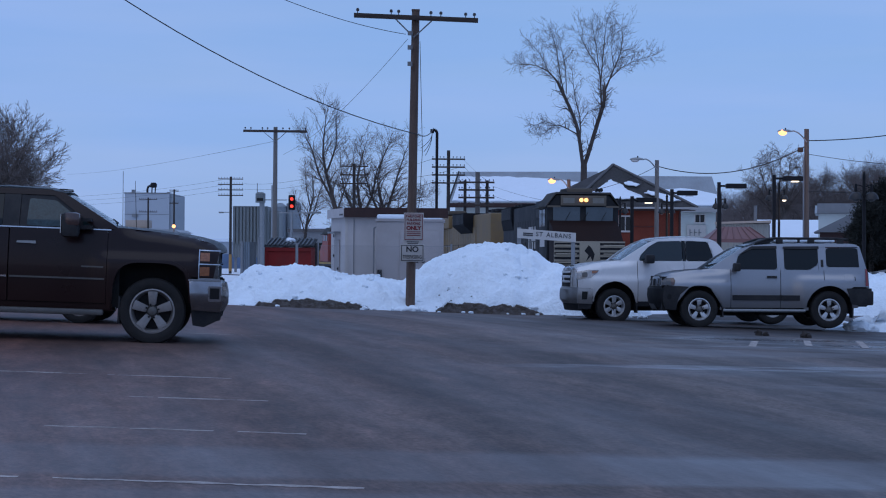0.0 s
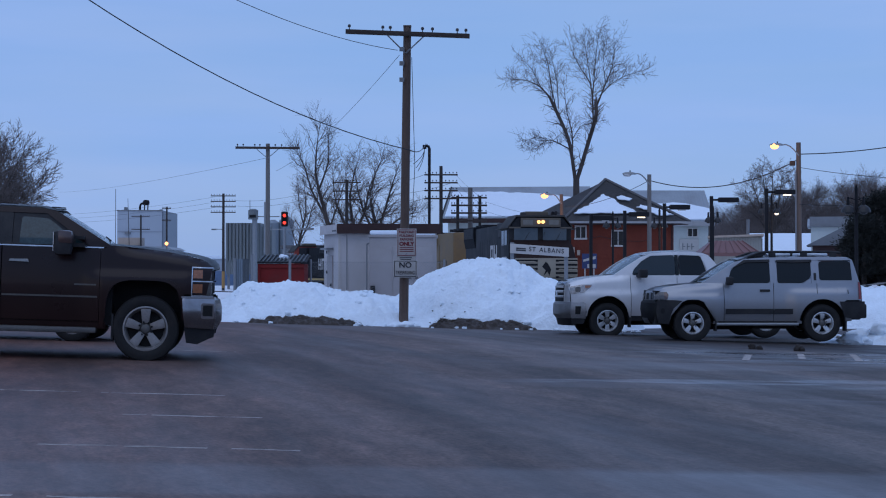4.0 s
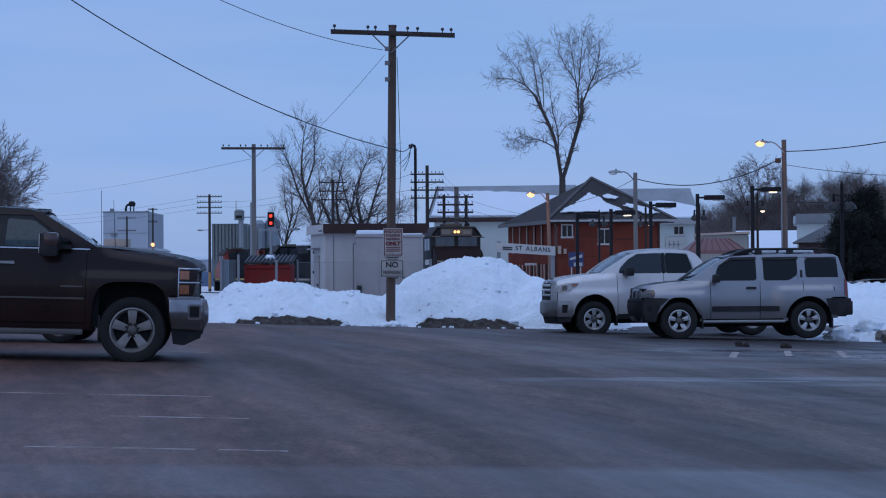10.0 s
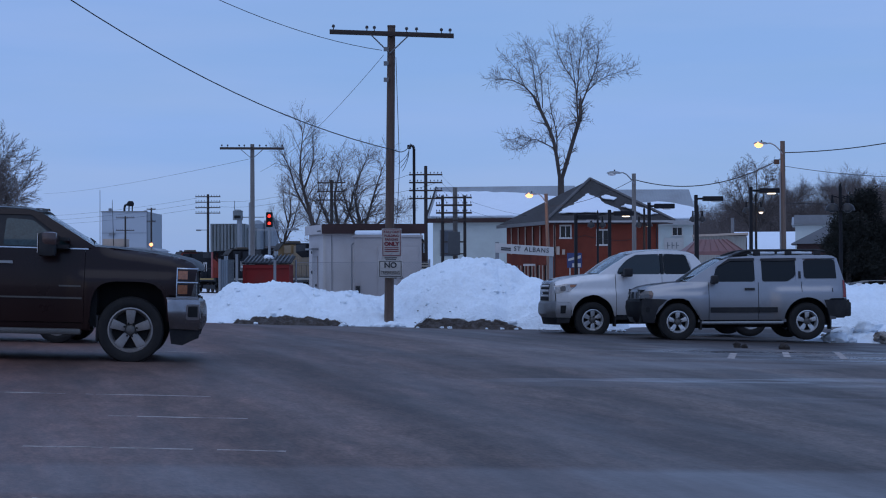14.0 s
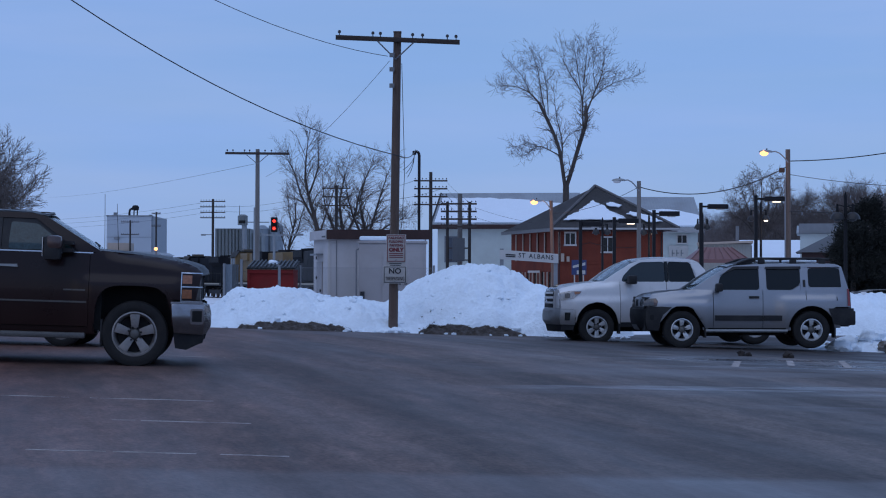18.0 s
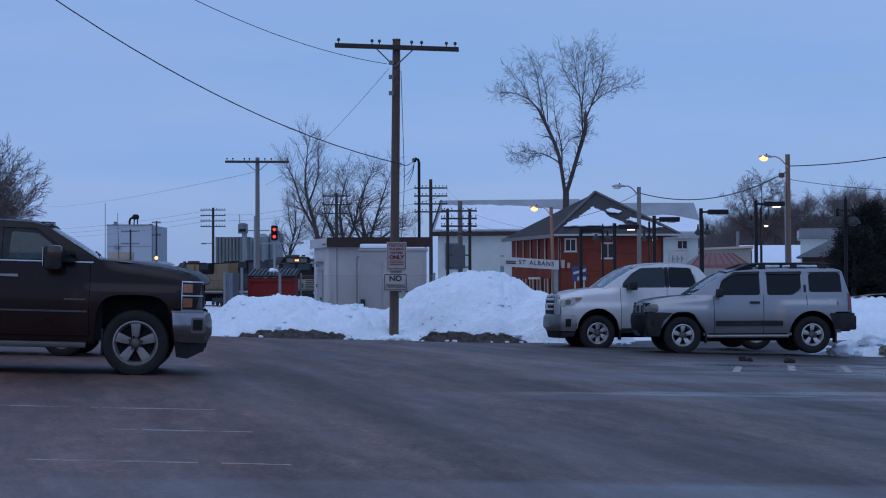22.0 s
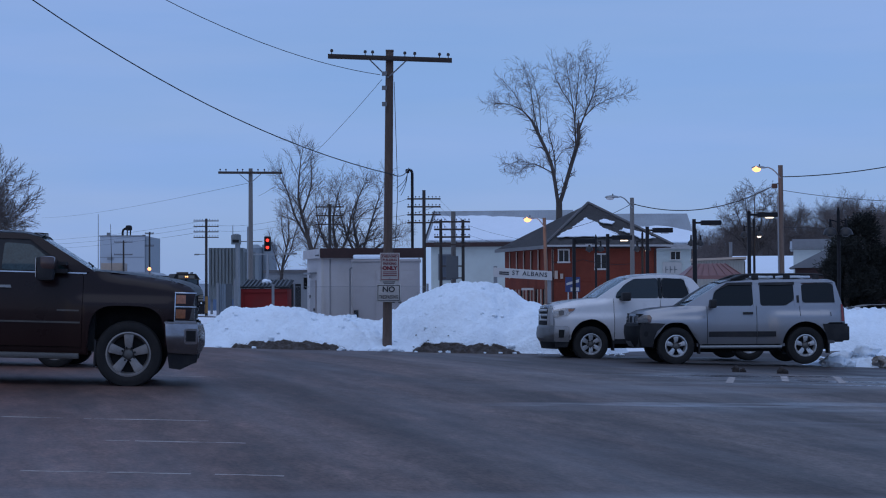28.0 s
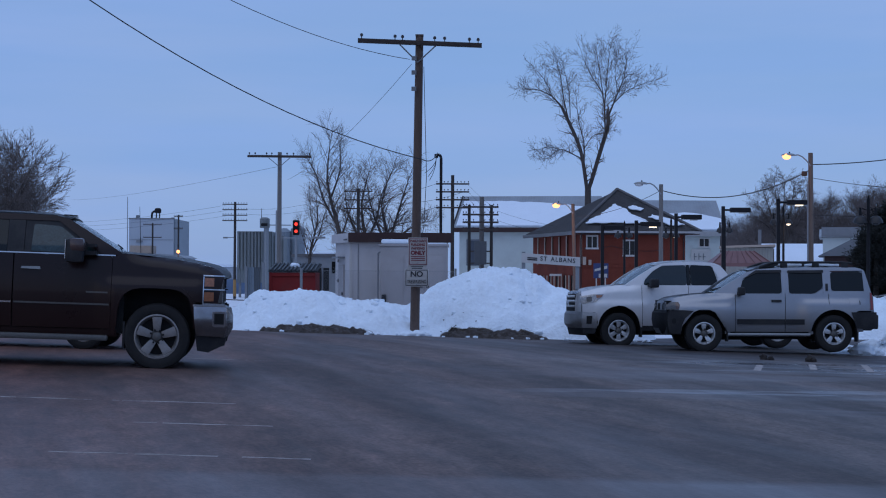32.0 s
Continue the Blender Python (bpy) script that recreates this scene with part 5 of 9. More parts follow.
# lights that these lamps and the depot's fittings give
def bulb(x, y, z, power, color, r=0.12):
    d = bpy.data.lights.new("lamp_light", "POINT")
    d.energy, d.color, d.shadow_soft_size = power, color, r
    o = new("lamp_light", d)
    o.location = (x, y, z)
    return o


SODIUM = (1.0, 0.48, 0.18)
bulb(16.3, 88.6, 7.0, 22, SODIUM)
bulb(5.9, 102.6, 5.3, 120, SODIUM)


def shoebox_lamp(x, y, g, top, arm, lit):
    t = thing("parking_lamp", x, y, g, 0, "black square lamp post with a flat box head" + (", lit" if lit else ""), "street lamp", "black box lamps by the depot")
    h = top - g
    part("post", boxes((-0.07, 0.07, -0.07, 0.07, 0, h), bevel=0.01), M["black_metal"], t)
    part("arm", boxes((0.07, arm - 0.3, -0.04, 0.04, h - 0.2, h - 0.12)), M["black_metal"], t)
    hd = part("head", boxes((arm - 0.42, arm + 0.42, -0.2, 0.2, h - 0.26, h - 0.06), bevel=0.02), M["black_metal"], t)
    part("lens", boxes((arm - 0.05, arm + 0.25, -0.12, 0.12, h - 0.30, h - 0.262)), M["lamp_warm"] if lit else M["lens"], hd, "glowing lens" if lit else "dark lens")
    return t


for x, top, arm, lit in ((6.55, 4.12, 0.5, False), (7.98, 4.27, 0.6, True), (9.66, 4.58, 0.65, False), (11.65, 4.89, 0.72, False), (13.98, 5.22, 0.78, True)):
    shoebox_lamp(x, 78, -0.4, top, arm, lit)


def bell_lamp(x, y, g, top, bells, drop, lit, wide=0.78):
    """Post with pendant bell-shaped lanterns."""
    t = thing("lantern_post", x, y, g, 0, "black post with pendant bell-shaped lanterns" + (", one lit" if lit else ""), "street lamp", "bell lantern posts")
    h = top - g
    part("post", tube(bmesh.new(), (0, 0, 0), (0, 0, h), 0.06, 0.05, 10), M["black_metal"], t)
    part("finial", tube(bmesh.new(), (0, 0, h), (0, 0, h + 0.15), 0.06, 0.01, 8), M["black_metal"], t)
    for i, dx in enumerate(bells):
        zt = h - drop
        part("bracket", polytube(bmesh.new(), [(0, 0, zt + 0.20), (dx * 0.7, 0, zt + 0.27), (dx, 0, zt + 0.24)], 0.016, 6), M["black_metal"], t)
        part("neck", tube(bmesh.new(), (dx, 0, zt + 0.02), (dx, 0, zt + 0.30), 0.055, 0.03, 8), M["black_metal"], t)
        bm = bmesh.new()
        lathe(bm, [(0.05, zt + 0.06), (0.10, zt + 0.04), (0.17, zt - 0.02), (0.205, zt - 0.09), (0.225, zt - 0.16), (0.21, zt - 0.16), (0.15, zt - 0.05), (0.0, zt - 0.02)], 20, "Z")
        for v in bm.verts:
            v.co.x, v.co.y = v.co.x * wide + dx, v.co.y * wide
        b = part("bell_shade", bm, M["bell"], t, "dark enamel bell shade")
        bm = bmesh.new()
        lathe(bm, [(0.0, zt - 0.04), (0.10, zt - 0.07), (0.125, zt - 0.15), (0.09, zt - 0.21), (0.0, zt - 0.23)], 14, "Z")
        for v in bm.verts:
            v.co.x = v.co.x * wide + dx
        part("bulb", bm, M["lamp_warm"] if (lit and i == len(bells) - 1) else M["bell"], b)
    return t


M["bell"] = mat("dark_enamel", (0.022, 0.020, 0.021), 0.5, 0.1, var=0.2)
bell_lamp(8.15, 85, -0.4, 4.35, (-0.3, 0.22), 0.45, False)
bell_lamp(10.30, 85, -0.4, 4.5, (-0.24, 0.22), 0.6, True)
bell_lamp(12.77, 85, -0.4, 4.6, (-0.22, 0.22), 0.45, False)
bell_lamp(14.56, 80, -0.4, 4.9, (-0.42, 0.22), 0.52, True)
bell_lamp(12.54, 55, 0.0, 4.12, (-0.24, 0.22), 0.52, False, 1.0)
bulb(10.5, 84.2, 3.2, 15, (1, 0.75, 0.45))
bulb(14.9, 79.1, 3.8, 15, (1, 0.75, 0.45))


# rail signal on its mast, lamp mast beside it
sg = thing("rail_signal", -9.85, 120, -0.35, 0, "railway signal on a steel mast showing two red lights", "signal")
part("mast", tube(bmesh.new(), (0, 0, 0), (0, 0, 4.9), 0.09, 0.08, 10), M["steel"], sg)
hd = part("signal_head", boxes((-0.22, 0.22, -0.12, 0.12, 5.0, 5.98), bevel=0.08), M["black_metal"], sg, "black signal head")
for z in (5.25, 5.72):
    bm = bmesh.new()
    lathe(bm, [(0.0, -0.16), (0.085, -0.15), (0.105, -0.125)], 16, "Y")
    for v in bm.verts:
        v.co.z += z
    part("signal_lens", bm, M["signal_red"], hd, "glowing red lens")
    bm = bmesh.new()
    lathe(bm, [(0.16, -0.36), (0.17, -0.36), (0.17, -0.121), (0.16, -0.121)], 16, "Y", caps=False)
    for v in bm.verts:
        v.co.z += z
    part("hood", bm, M["black_metal"], hd)
sl = thing("street_lamp", -12.0, 130, -0.35, 0, "grey steel mast with a long lamp arm", "street lamp")
part("mast", tube(bmesh.new(), (0, 0, 0), (0, 0, 7.0), 0.15, 0.12, 10), M["steel"], sl)
part("arm", boxes((0.1, 3.0, -0.04, 0.04, 5.02, 5.10)), M["steel"], sl)
part("head", boxes((2.5, 3.4, -0.12, 0.12, 5.03, 5.17), bevel=0.04), M["steel_paint"], sl)


# station name board
st = thing("station_name_sign", 0, 0, 0, 0, "white station name board on two square posts", "sign")
part("post", boxes((2.42, 2.54, 60.06, 60.18, -0.35, 2.62)), M["steel_paint"], st, "grey painted post")
part("post", boxes((4.18, 4.30, 60.06, 60.18, -0.35, 2.45)), M["steel_paint"], st)
brd = part("board", prism(bmesh.new(), [(2.41, 2.272), (4.32, 2.147), (4.32, 2.447), (2.41, 2.582)], 60.0, 60.05, bevel=0.006), M["sign_white"], st)
tilt = Matrix.Rotation(math.atan2(-0.135, 1.98), 4, "Z")
for word, wx, wz in (("ST", 3.13, 2.391), ("ALBANS", 3.76, 2.349)):
    letters("lettering", word, 0.205, M["sign_black"], brd, Matrix.Translation((wx, 59.996, wz)) @ FACE_CAM @ tilt, bold=0.003, wide=0.95, space=1.2)
for i in range(2):
    part("text_line", prism(bmesh.new(), [(2.60, 2.41 - 0.06 * i), (2.92, 2.39 - 0.06 * i), (2.92, 2.43 - 0.06 * i), (2.60, 2.45 - 0.06 * i)], 59.988, 59.996), M["sign_black"], brd)


# ---------------------------------------------------------------- railway
YS = [58 + 0.5 * i for i in range(700)]
PATH = [(track_x(min(y, 235)) + (0 if y <= 235 else (y - 235) * (TRACK[1] + 2 * TRACK[2] * 1.57) / 100), y) for y in YS]
ARC = [0.0]
for a, b in zip(PATH, PATH[1:]):
    ARC.append(ARC[-1] + math.hypot(b[0] - a[0], b[1] - a[1]))
S0 = ARC[YS.index(78)]


def on_path(s):
    """Point of the track's centre line, s metres past the reference point."""
    v = s + S0
    i = max(0, min(len(ARC) - 2, int(np.searchsorted(ARC, v)) - 1))
    u = (v - ARC[i]) / (ARC[i + 1] - ARC[i])
    return PATH[i][0] + (PATH[i + 1][0] - PATH[i][0]) * u, PATH[i][1] + (PATH[i + 1][1] - PATH[i][1]) * u


RAIL_Z = -0.30


def sweep(name, offs, material, label, s0=-19, s1=215, step=2.0, kind="structure", parent=None):
    """A rail or bed: a cross-section (across, up) carried along the track."""
    verts, faces, n = [], [], len(offs)
    k = int((s1 - s0) / step)
    for i in range(k + 1):
        s = s0 + (s1 - s0) * i / k
        x, y = on_path(s)
        x2, y2 = on_path(s + 0.5)
        d = Vector((x2 - x, y2 - y, 0)).normalized()
        w = Vector((d.y, -d.x, 0))
        for a, z in offs:
            p = Vector((x, y, RAIL_Z + z)) + w * a
            verts.append(p)
    for i in range(k):
        for j in range(n):
            a, b = i * n + j, i * n + (j + 1) % n
            faces.append((a, b, b + n, a + n))
    me = bpy.data.meshes.new(name)
    me.from_pydata(verts, [], faces)
    return tagged(mesh_part(name, me, material, parent, "", 30), label, "railway track", "", kind)


sweep("track_bed", [(-2.6, -0.30), (-1.5, -0.13), (1.5, -0.13), (2.6, -0.30)], M["stone"], "grey crushed stone track bed")
for g in (-0.72, 0.72):
    sweep("rail", [(g - 0.07, -0.125), (g - 0.02, -0.08), (g - 0.035, -0.0), (g + 0.035, -0.0), (g + 0.02, -0.08), (g + 0.07, -0.125)], M["rust"], "rusty steel rail")


def locomotive(name, label, L, body, nose_mat, cab_mat, accent, dark_radiator, wide_nose=True, logo=None, logo_x=-0.5, rad_x=0.0, front_lit=False, end_band=None, flare=1.5):
    """Local x runs to the cab end, z up from the rail."""
    t = thing(name, 0, 0, RAIL_Z, 0, label, "locomotive")
    h = L / 2
    part("frame", boxes((-h + 0.6, h - 0.6, -1.45, 1.45, 1.25, 1.62), bevel=0.02), M["black_metal"], t, "black underframe")
    part("fuel_tank", boxes((-2.6, 2.6, -1.35, 1.35, 0.45, 1.25), bevel=0.15), M["black_metal"], t)
    # hood
    hx0, hx1 = -h + 1.3, h - 5.4
    part("long_hood", boxes((hx0, hx1, -0.95, 0.95, 1.62, 4.35), bevel=0.10), body, t, "engine hood with doors")
    n = 14
    for s in (-1, 1):
        for i in range(n):
            x = hx0 + 4.3 + i * (hx1 - hx0 - 4.4) / n
            part("hood_door", boxes((x + 0.03, x + (hx1 - hx0 - 4.4) / n - 0.03, min(s * 0.953, s * 0.985), max(s * 0.953, s * 0.985), 1.75, 3.65)), body, t)
    rx = hx0 + rad_x
    rad = boxes((rx + 0.1, rx + 4.0, -0.97, 0.97, 3.3, 4.2))
    prism(rad, [(-0.97, 3.3), (-flare, 3.75), (-flare, 4.45), (flare, 4.45), (flare, 3.75), (0.97, 3.3)], rx + 0.05, rx + 4.0, axis="X")
    part("radiator", rad, dark_radiator, t, "flared radiator section", 30)
    for s in (-1, 1):
        for i in range(9):
            x = rx + 0.25 + i * 0.41
            part("radiator_louvre", boxes((x, x + 0.3, min(s * (flare + 0.005), s * (flare + 0.03)), max(s * (flare + 0.005), s * (flare + 0.03)), 3.82, 4.38)), M["black_metal"], t)
    part("exhaust", boxes((-1.5, 0.5, -0.5, 0.5, 4.36, 4.52), bevel=0.03), M["black_metal"], t)
    part("dynamic_brake", boxes((hx1 - 3.2, hx1 - 0.2, -1.15, 1.15, 3.7, 4.42), bevel=0.06), body, t)
    for i in range(3):
        part("roof_fan", tube(bmesh.new(), (hx0 + 0.9 + 1.2 * i, 0, 4.45), (hx0 + 0.9 + 1.2 * i, 0, 4.60), 0.5, 0.5, 18), M["black_metal"], t)
    # cab
    cx0, cx1 = h - 5.35, h - 3.0
    cab = bmesh.new()
    prism(cab, [(-1.5, 1.62), (-1.5, 4.05), (-1.1, 4.55), (1.1, 4.55), (1.5, 4.05), (1.5, 1.62)], cx0, cx1, bevel=0.05, axis="X")
    c = part("cab", cab, cab_mat, t, "crew cab", 30)
    part("cab_roof", prism(bmesh.new(), [(-1.55, 4.05), (-1.14, 4.58), (1.14, 4.58), (1.55, 4.05), (1.55, 4.10), (1.14, 4.66), (-1.14, 4.66), (-1.55, 4.10)], cx0 - 0.1, cx1 + 0.12, axis="X"), M["loco_grey"], t, "grey cab roof")
    for s in (-1, 1):
        part("cab_window", boxes((cx0 + 0.35, cx0 + 1.05, min(s * 1.503, s * 1.52), max(s * 1.503, s * 1.52), 3.25, 3.95)), M["glass"], c)
        part("cab_window", boxes((cx0 + 1.25, cx0 + 1.95, min(s * 1.503, s * 1.52), max(s * 1.503, s * 1.52), 3.25, 3.95)), M["glass"], c)
        part("awning", boxes((cx0 + 0.25, cx0 + 2.05, min(s * 1.5, s * 1.8), max(s * 1.5, s * 1.8), 4.0, 4.05)), M["loco_grey"], c)
        part("front_window", boxes((cx1 + 0.052, cx1 + 0.07, min(s * 0.12, s * 1.25), max(s * 0.12, s * 1.25), 3.48, 4.05)), M["loco_glass"], c, "windscreen pane")
    # clutter on the cab roof
    part("cooler_unit", boxes((cx0 + 0.5, cx0 + 1.5, -0.55, 0.55, 4.665, 4.86), bevel=0.03), M["loco_tan"], t, "tan roof cooler")
    part("horn", tube(tube(bmesh.new(), (cx1 - 0.5, 0.75, 4.72), (cx1 + 0.05, 0.75, 4.76), 0.03, 0.09, 8), (cx1 - 0.5, 0.62, 4.72), (cx1 - 0.05, 0.62, 4.76), 0.03, 0.08, 8), M["black_metal"], t, "black air horn")
    part("antenna_dome", tube(bmesh.new(), (cx1 - 0.7, -0.7, 4.665), (cx1 - 0.7, -0.7, 4.80), 0.16, 0.12, 10), M["loco_grey"], t)
    for s in (-1, 1):
        part("roof_edge", boxes((cx1 + 0.125, cx1 + 0.15, min(s * 0.95, s * 1.5), max(s * 0.95, s * 1.5), 4.03, 4.10)), M["loco_tan"], t, "tan roof edge")
    part("nose_door", boxes((h - 1.335, h - 1.325, -1.05, -0.5, 1.7, 2.55)), nose_mat, t)
    for yy in (-0.75, 0.0, 0.75):
        part("wiper", tube(bmesh.new(), (cx1 + 0.08, yy, 3.46), (cx1 + 0.08, yy + 0.22, 3.85), 0.012, 0.01, 5), M["black_metal"], t)
    # nose
    nx1 = h - 1.35
    nose = bmesh.new()
    w = 1.42 if wide_nose else 0.8
    prism(nose, [(cx1, 1.62), (cx1, 3.5), (nx1 - 0.75, 3.18), (nx1, 2.62), (nx1, 1.62)], -w, w, bevel=0.10)
    part("nose", nose, nose_mat, t, "short front hood", 30)
    # stripes across the front plate and anticlimber
    part("front_plate", boxes((nx1 + 0.02, nx1 + 0.08, -1.45, 1.45, 1.62, 2.62)), accent, t, "front plate")
    for i in range(5):
        part("stripe", boxes((nx1 + 0.083, nx1 + 0.10, -1.44, 1.44, 1.70 + 0.19 * i, 1.79 + 0.19 * i)), M["black_metal"], t)
    part("emblem", boxes((nx1 + 0.104, nx1 + 0.12, -0.42, 0.42, 1.72, 2.55)), accent, t, "pale square emblem")
    part("emblem_mark", prism(bmesh.new(), [(-0.16, 1.80), (-0.05, 2.06), (-0.22, 2.22), (-0.05, 2.46), (0.06, 2.36), (0.2, 2.1), (0.12, 1.80), (0.03, 2.0)], nx1 + 0.123, nx1 + 0.13, axis="X"), M["black_metal"], t)
    for s in (-1, 1):
        for z in (1.75, 2.1, 2.45):
            part("grab_rail", tube(bmesh.new(), (nx1 + 0.2, s * 0.55, z), (nx1 + 0.2, s * 1.4, z), 0.03, 0.03, 6), M["loco_cream"], t, "pale grab rail")
    part("pilot", prism(bmesh.new(), [(h - 0.75, 0.2), (h - 0.55, 0.25), (h - 0.7, 1.25), (h - 0.9, 1.25)], -1.4, 1.4), M["black_metal"], t, "snow plow pilot")
    part("platform", boxes((nx1, h - 0.55, -1.48, 1.48, 1.26, 1.60)), M["black_metal"], t)
    part("platform", boxes((-h + 0.55, hx0, -1.48, 1.48, 1.26, 1.60)), M["black_metal"], t)
    part("number_board", boxes((cx1 + 0.14, cx1 + 0.22, -0.95, 0.95, 4.10, 4.52), bevel=0.03), M["loco_tan"], t, "headlight and number board panel")
    for s in (-1, 1):
        part("text_line", boxes((cx1 + 0.222, cx1 + 0.23, min(s * 0.38, s * 0.85), max(s * 0.38, s * 0.85), 4.2, 4.42)), M["loco_number"], t)
        hl = tube(bmesh.new(), (cx1 + 0.2, s * 0.10, 4.33), (cx1 + 0.27, s * 0.10, 4.33), 0.082, 0.082, 16)
        part("headlight", hl, M["lamp_head"] if front_lit else M["lens"], t, "glowing amber headlight" if front_lit else "headlight")
        dl = tube(bmesh.new(), (h - 0.62, s * 1.0, 1.42), (h - 0.52, s * 1.0, 1.42), 0.1, 0.1, 12)
        part("ditch_light", dl, M["lens_pale"], t, "white ditch light")
    # handrails
    for s in (-1, 1):
        y = s * 1.42
        for i in range(9):
            x = -h + 1.0 + i * (L - 7.0) / 8
            part("handrail_post", tube(bmesh.new(), (x, y, 1.6), (x, y, 2.65), 0.014, 0.014, 5), M["loco_grey"], t)
        part("handrail", tube(bmesh.new(), (-h + 1.0, y, 2.65), (h - 6.0, y, 2.65), 0.016, 0.016, 5), M["loco_grey"], t)
        part("sill_stripe", boxes((-h + 0.7, h - 0.7, min(s * 1.452, s * 1.465), max(s * 1.452, s * 1.465), 1.42, 1.58)), accent, t, "painted sill stripe")
        for x in (h - 1.0, -h + 1.0):
            for k in range(3):
                part("step", boxes((x - 0.25, x + 0.25, min(y, y - s * 0.25), max(y, y - s * 0.25), 0.5 + 0.36 * k, 0.55 + 0.36 * k)), M["black_metal"], t)
        if logo:
            x0, z0 = logo_x, 2.35
            for i in range(2):
                part("letter_bar", boxes((x0 + i * 1.2, x0 + i * 1.2 + 0.25, min(s * 0.99, s * 1.0), max(s * 0.99, s * 1.0), z0, z0 + 1.0),
                                         (x0 + i * 1.2 + 0.25, x0 + i * 1.2 + 0.85, min(s * 0.99, s * 1.0), max(s * 0.99, s * 1.0), z0 + (0.8 if i == 0 else 0.35), z0 + (1.0 if i == 0 else 0.55)),
                                         (x0 + i * 1.2 + 0.75, x0 + i * 1.2 + 1.0, min(s * 0.99, s * 1.0), max(s * 0.99, s * 1.0), z0, z0 + 1.0)), logo, t, "white emblem shape")
            part("text_line", boxes((cx0 + 0.5, cx0 + 1.8, min(s * 1.505, s * 1.515), max(s * 1.505, s * 1.515), 2.4, 2.7)), logo, t)
    if end_band:
        for s in (-1, 1):
            part("end_band", boxes((hx0 + 0.05, hx0 + 0.60, min(s * 0.955, s * 1.56), max(s * 0.955, s * 1.56), 1.63, 4.42)), end_band, t, "orange-red band at the hood's end")
    if end_band:
        for s in (-1, 1):
            part("cab_side_panel", boxes((cx0 + 0.02, cx1 - 0.02, min(s * 1.503, s * 1.53), max(s * 1.503, s * 1.53), 1.66, 3.45)), end_band, c, "orange-red lower cab side")
    for bx in (-h + 4.3, h - 4.3):
        b = part("bogie", boxes((bx - 2.3, bx + 2.3, -1.12, -0.98, 0.42, 0.85), (bx - 2.3, bx + 2.3, 0.98, 1.12, 0.42, 0.85), (bx - 2.0, bx + 2.0, -0.6, 0.6, 0.5, 1.1)), M["black_metal"], t, "black truck frame")
        for dx in (-1.7, 0, 1.7):
            for s in (-1, 1):
                bm = bmesh.new()
                lathe(bm, [(0.12, -0.08), (0.5, -0.08), (0.53, 0.02), (0.5, 0.06), (0.12, 0.06)], 24, "Y")
                for v in bm.verts:
                    v.co += Vector((bx + dx, s * 0.75, 0.52))
                part("wheel", bm, M["rust"], b)
    part("coupler", boxes((h - 0.6, h, -0.15, 0.15, 0.75, 1.05), bevel=0.03), M["rust"], t)
    part("coupler", boxes((-h, -h + 0.6, -0.15, 0.15, 0.75, 1.05), bevel=0.03), M["rust"], t)
    return t


M["loco_black"] = mat("black_loco_paint", (0.014, 0.015, 0.018), 0.8, var=0.3, scale=1.2, spec=0.06, dirt=(0.032, 0.028, 0.027), dirt_amt=0.4, dirt_scale=0.7)
M["loco_grey"] = mat("dusty_grey_loco_paint", (0.045, 0.043, 0.042), 0.75, var=0.3, spec=0.2, scale=1.0, dirt=(0.12, 0.10, 0.085), dirt_amt=0.45, dirt_scale=0.8)
M["loco_weathered"] = mat("weathered_black_loco_paint", (0.022, 0.023, 0.026), 0.7, var=0.3, scale=1.2, spec=0.15, dirt=(0.075, 0.07, 0.068), dirt_amt=0.5, dirt_scale=0.9)
M["loco_tan"] = mat("dusty_tan_loco_paint", (0.11, 0.088, 0.066), 0.6, var=0.2, scale=1.5)
M["loco_glass"] = mat("cab_window_glass", (0.065, 0.085, 0.10), 0.08, var=0.2, bump=0, ior=1.5)
M["sill_yellow"] = mat("yellow_sill_paint", (0.36, 0.22, 0.04), 0.6, var=0.25, scale=1.5)
M["loco_red"] = mat("orange_red_loco_paint", (0.30, 0.045, 0.03), 0.5, var=0.2, scale=1.0, dirt=(0.1, 0.05, 0.04), dirt_amt=0.5)
M["loco_yellow"] = mat("faded_yellow_loco_paint", (0.17, 0.105, 0.042), 0.6, var=0.3, scale=0.8, dirt=(0.10, 0.08, 0.06), dirt_amt=0.6, dirt_scale=0.7)
M["loco_cream"] = mat("cream_loco_paint", (0.30, 0.26, 0.20), 0.6, var=0.15, scale=1.2, dirt=(0.25, 0.2, 0.15), dirt_amt=0.4)
M["loco_brown"] = mat("dark_maroon_loco_paint", (0.020, 0.011, 0.010), 0.7, var=0.3, scale=1.2, spec=0.12)
M["loco_number"] = mat("dim_number_panel", (0.16, 0.15, 0.13), 0.5, var=0.2)
M["lens_pale"] = mat("pale_lamp_lens", (0.7, 0.7, 0.72), 0.2, var=0.05)

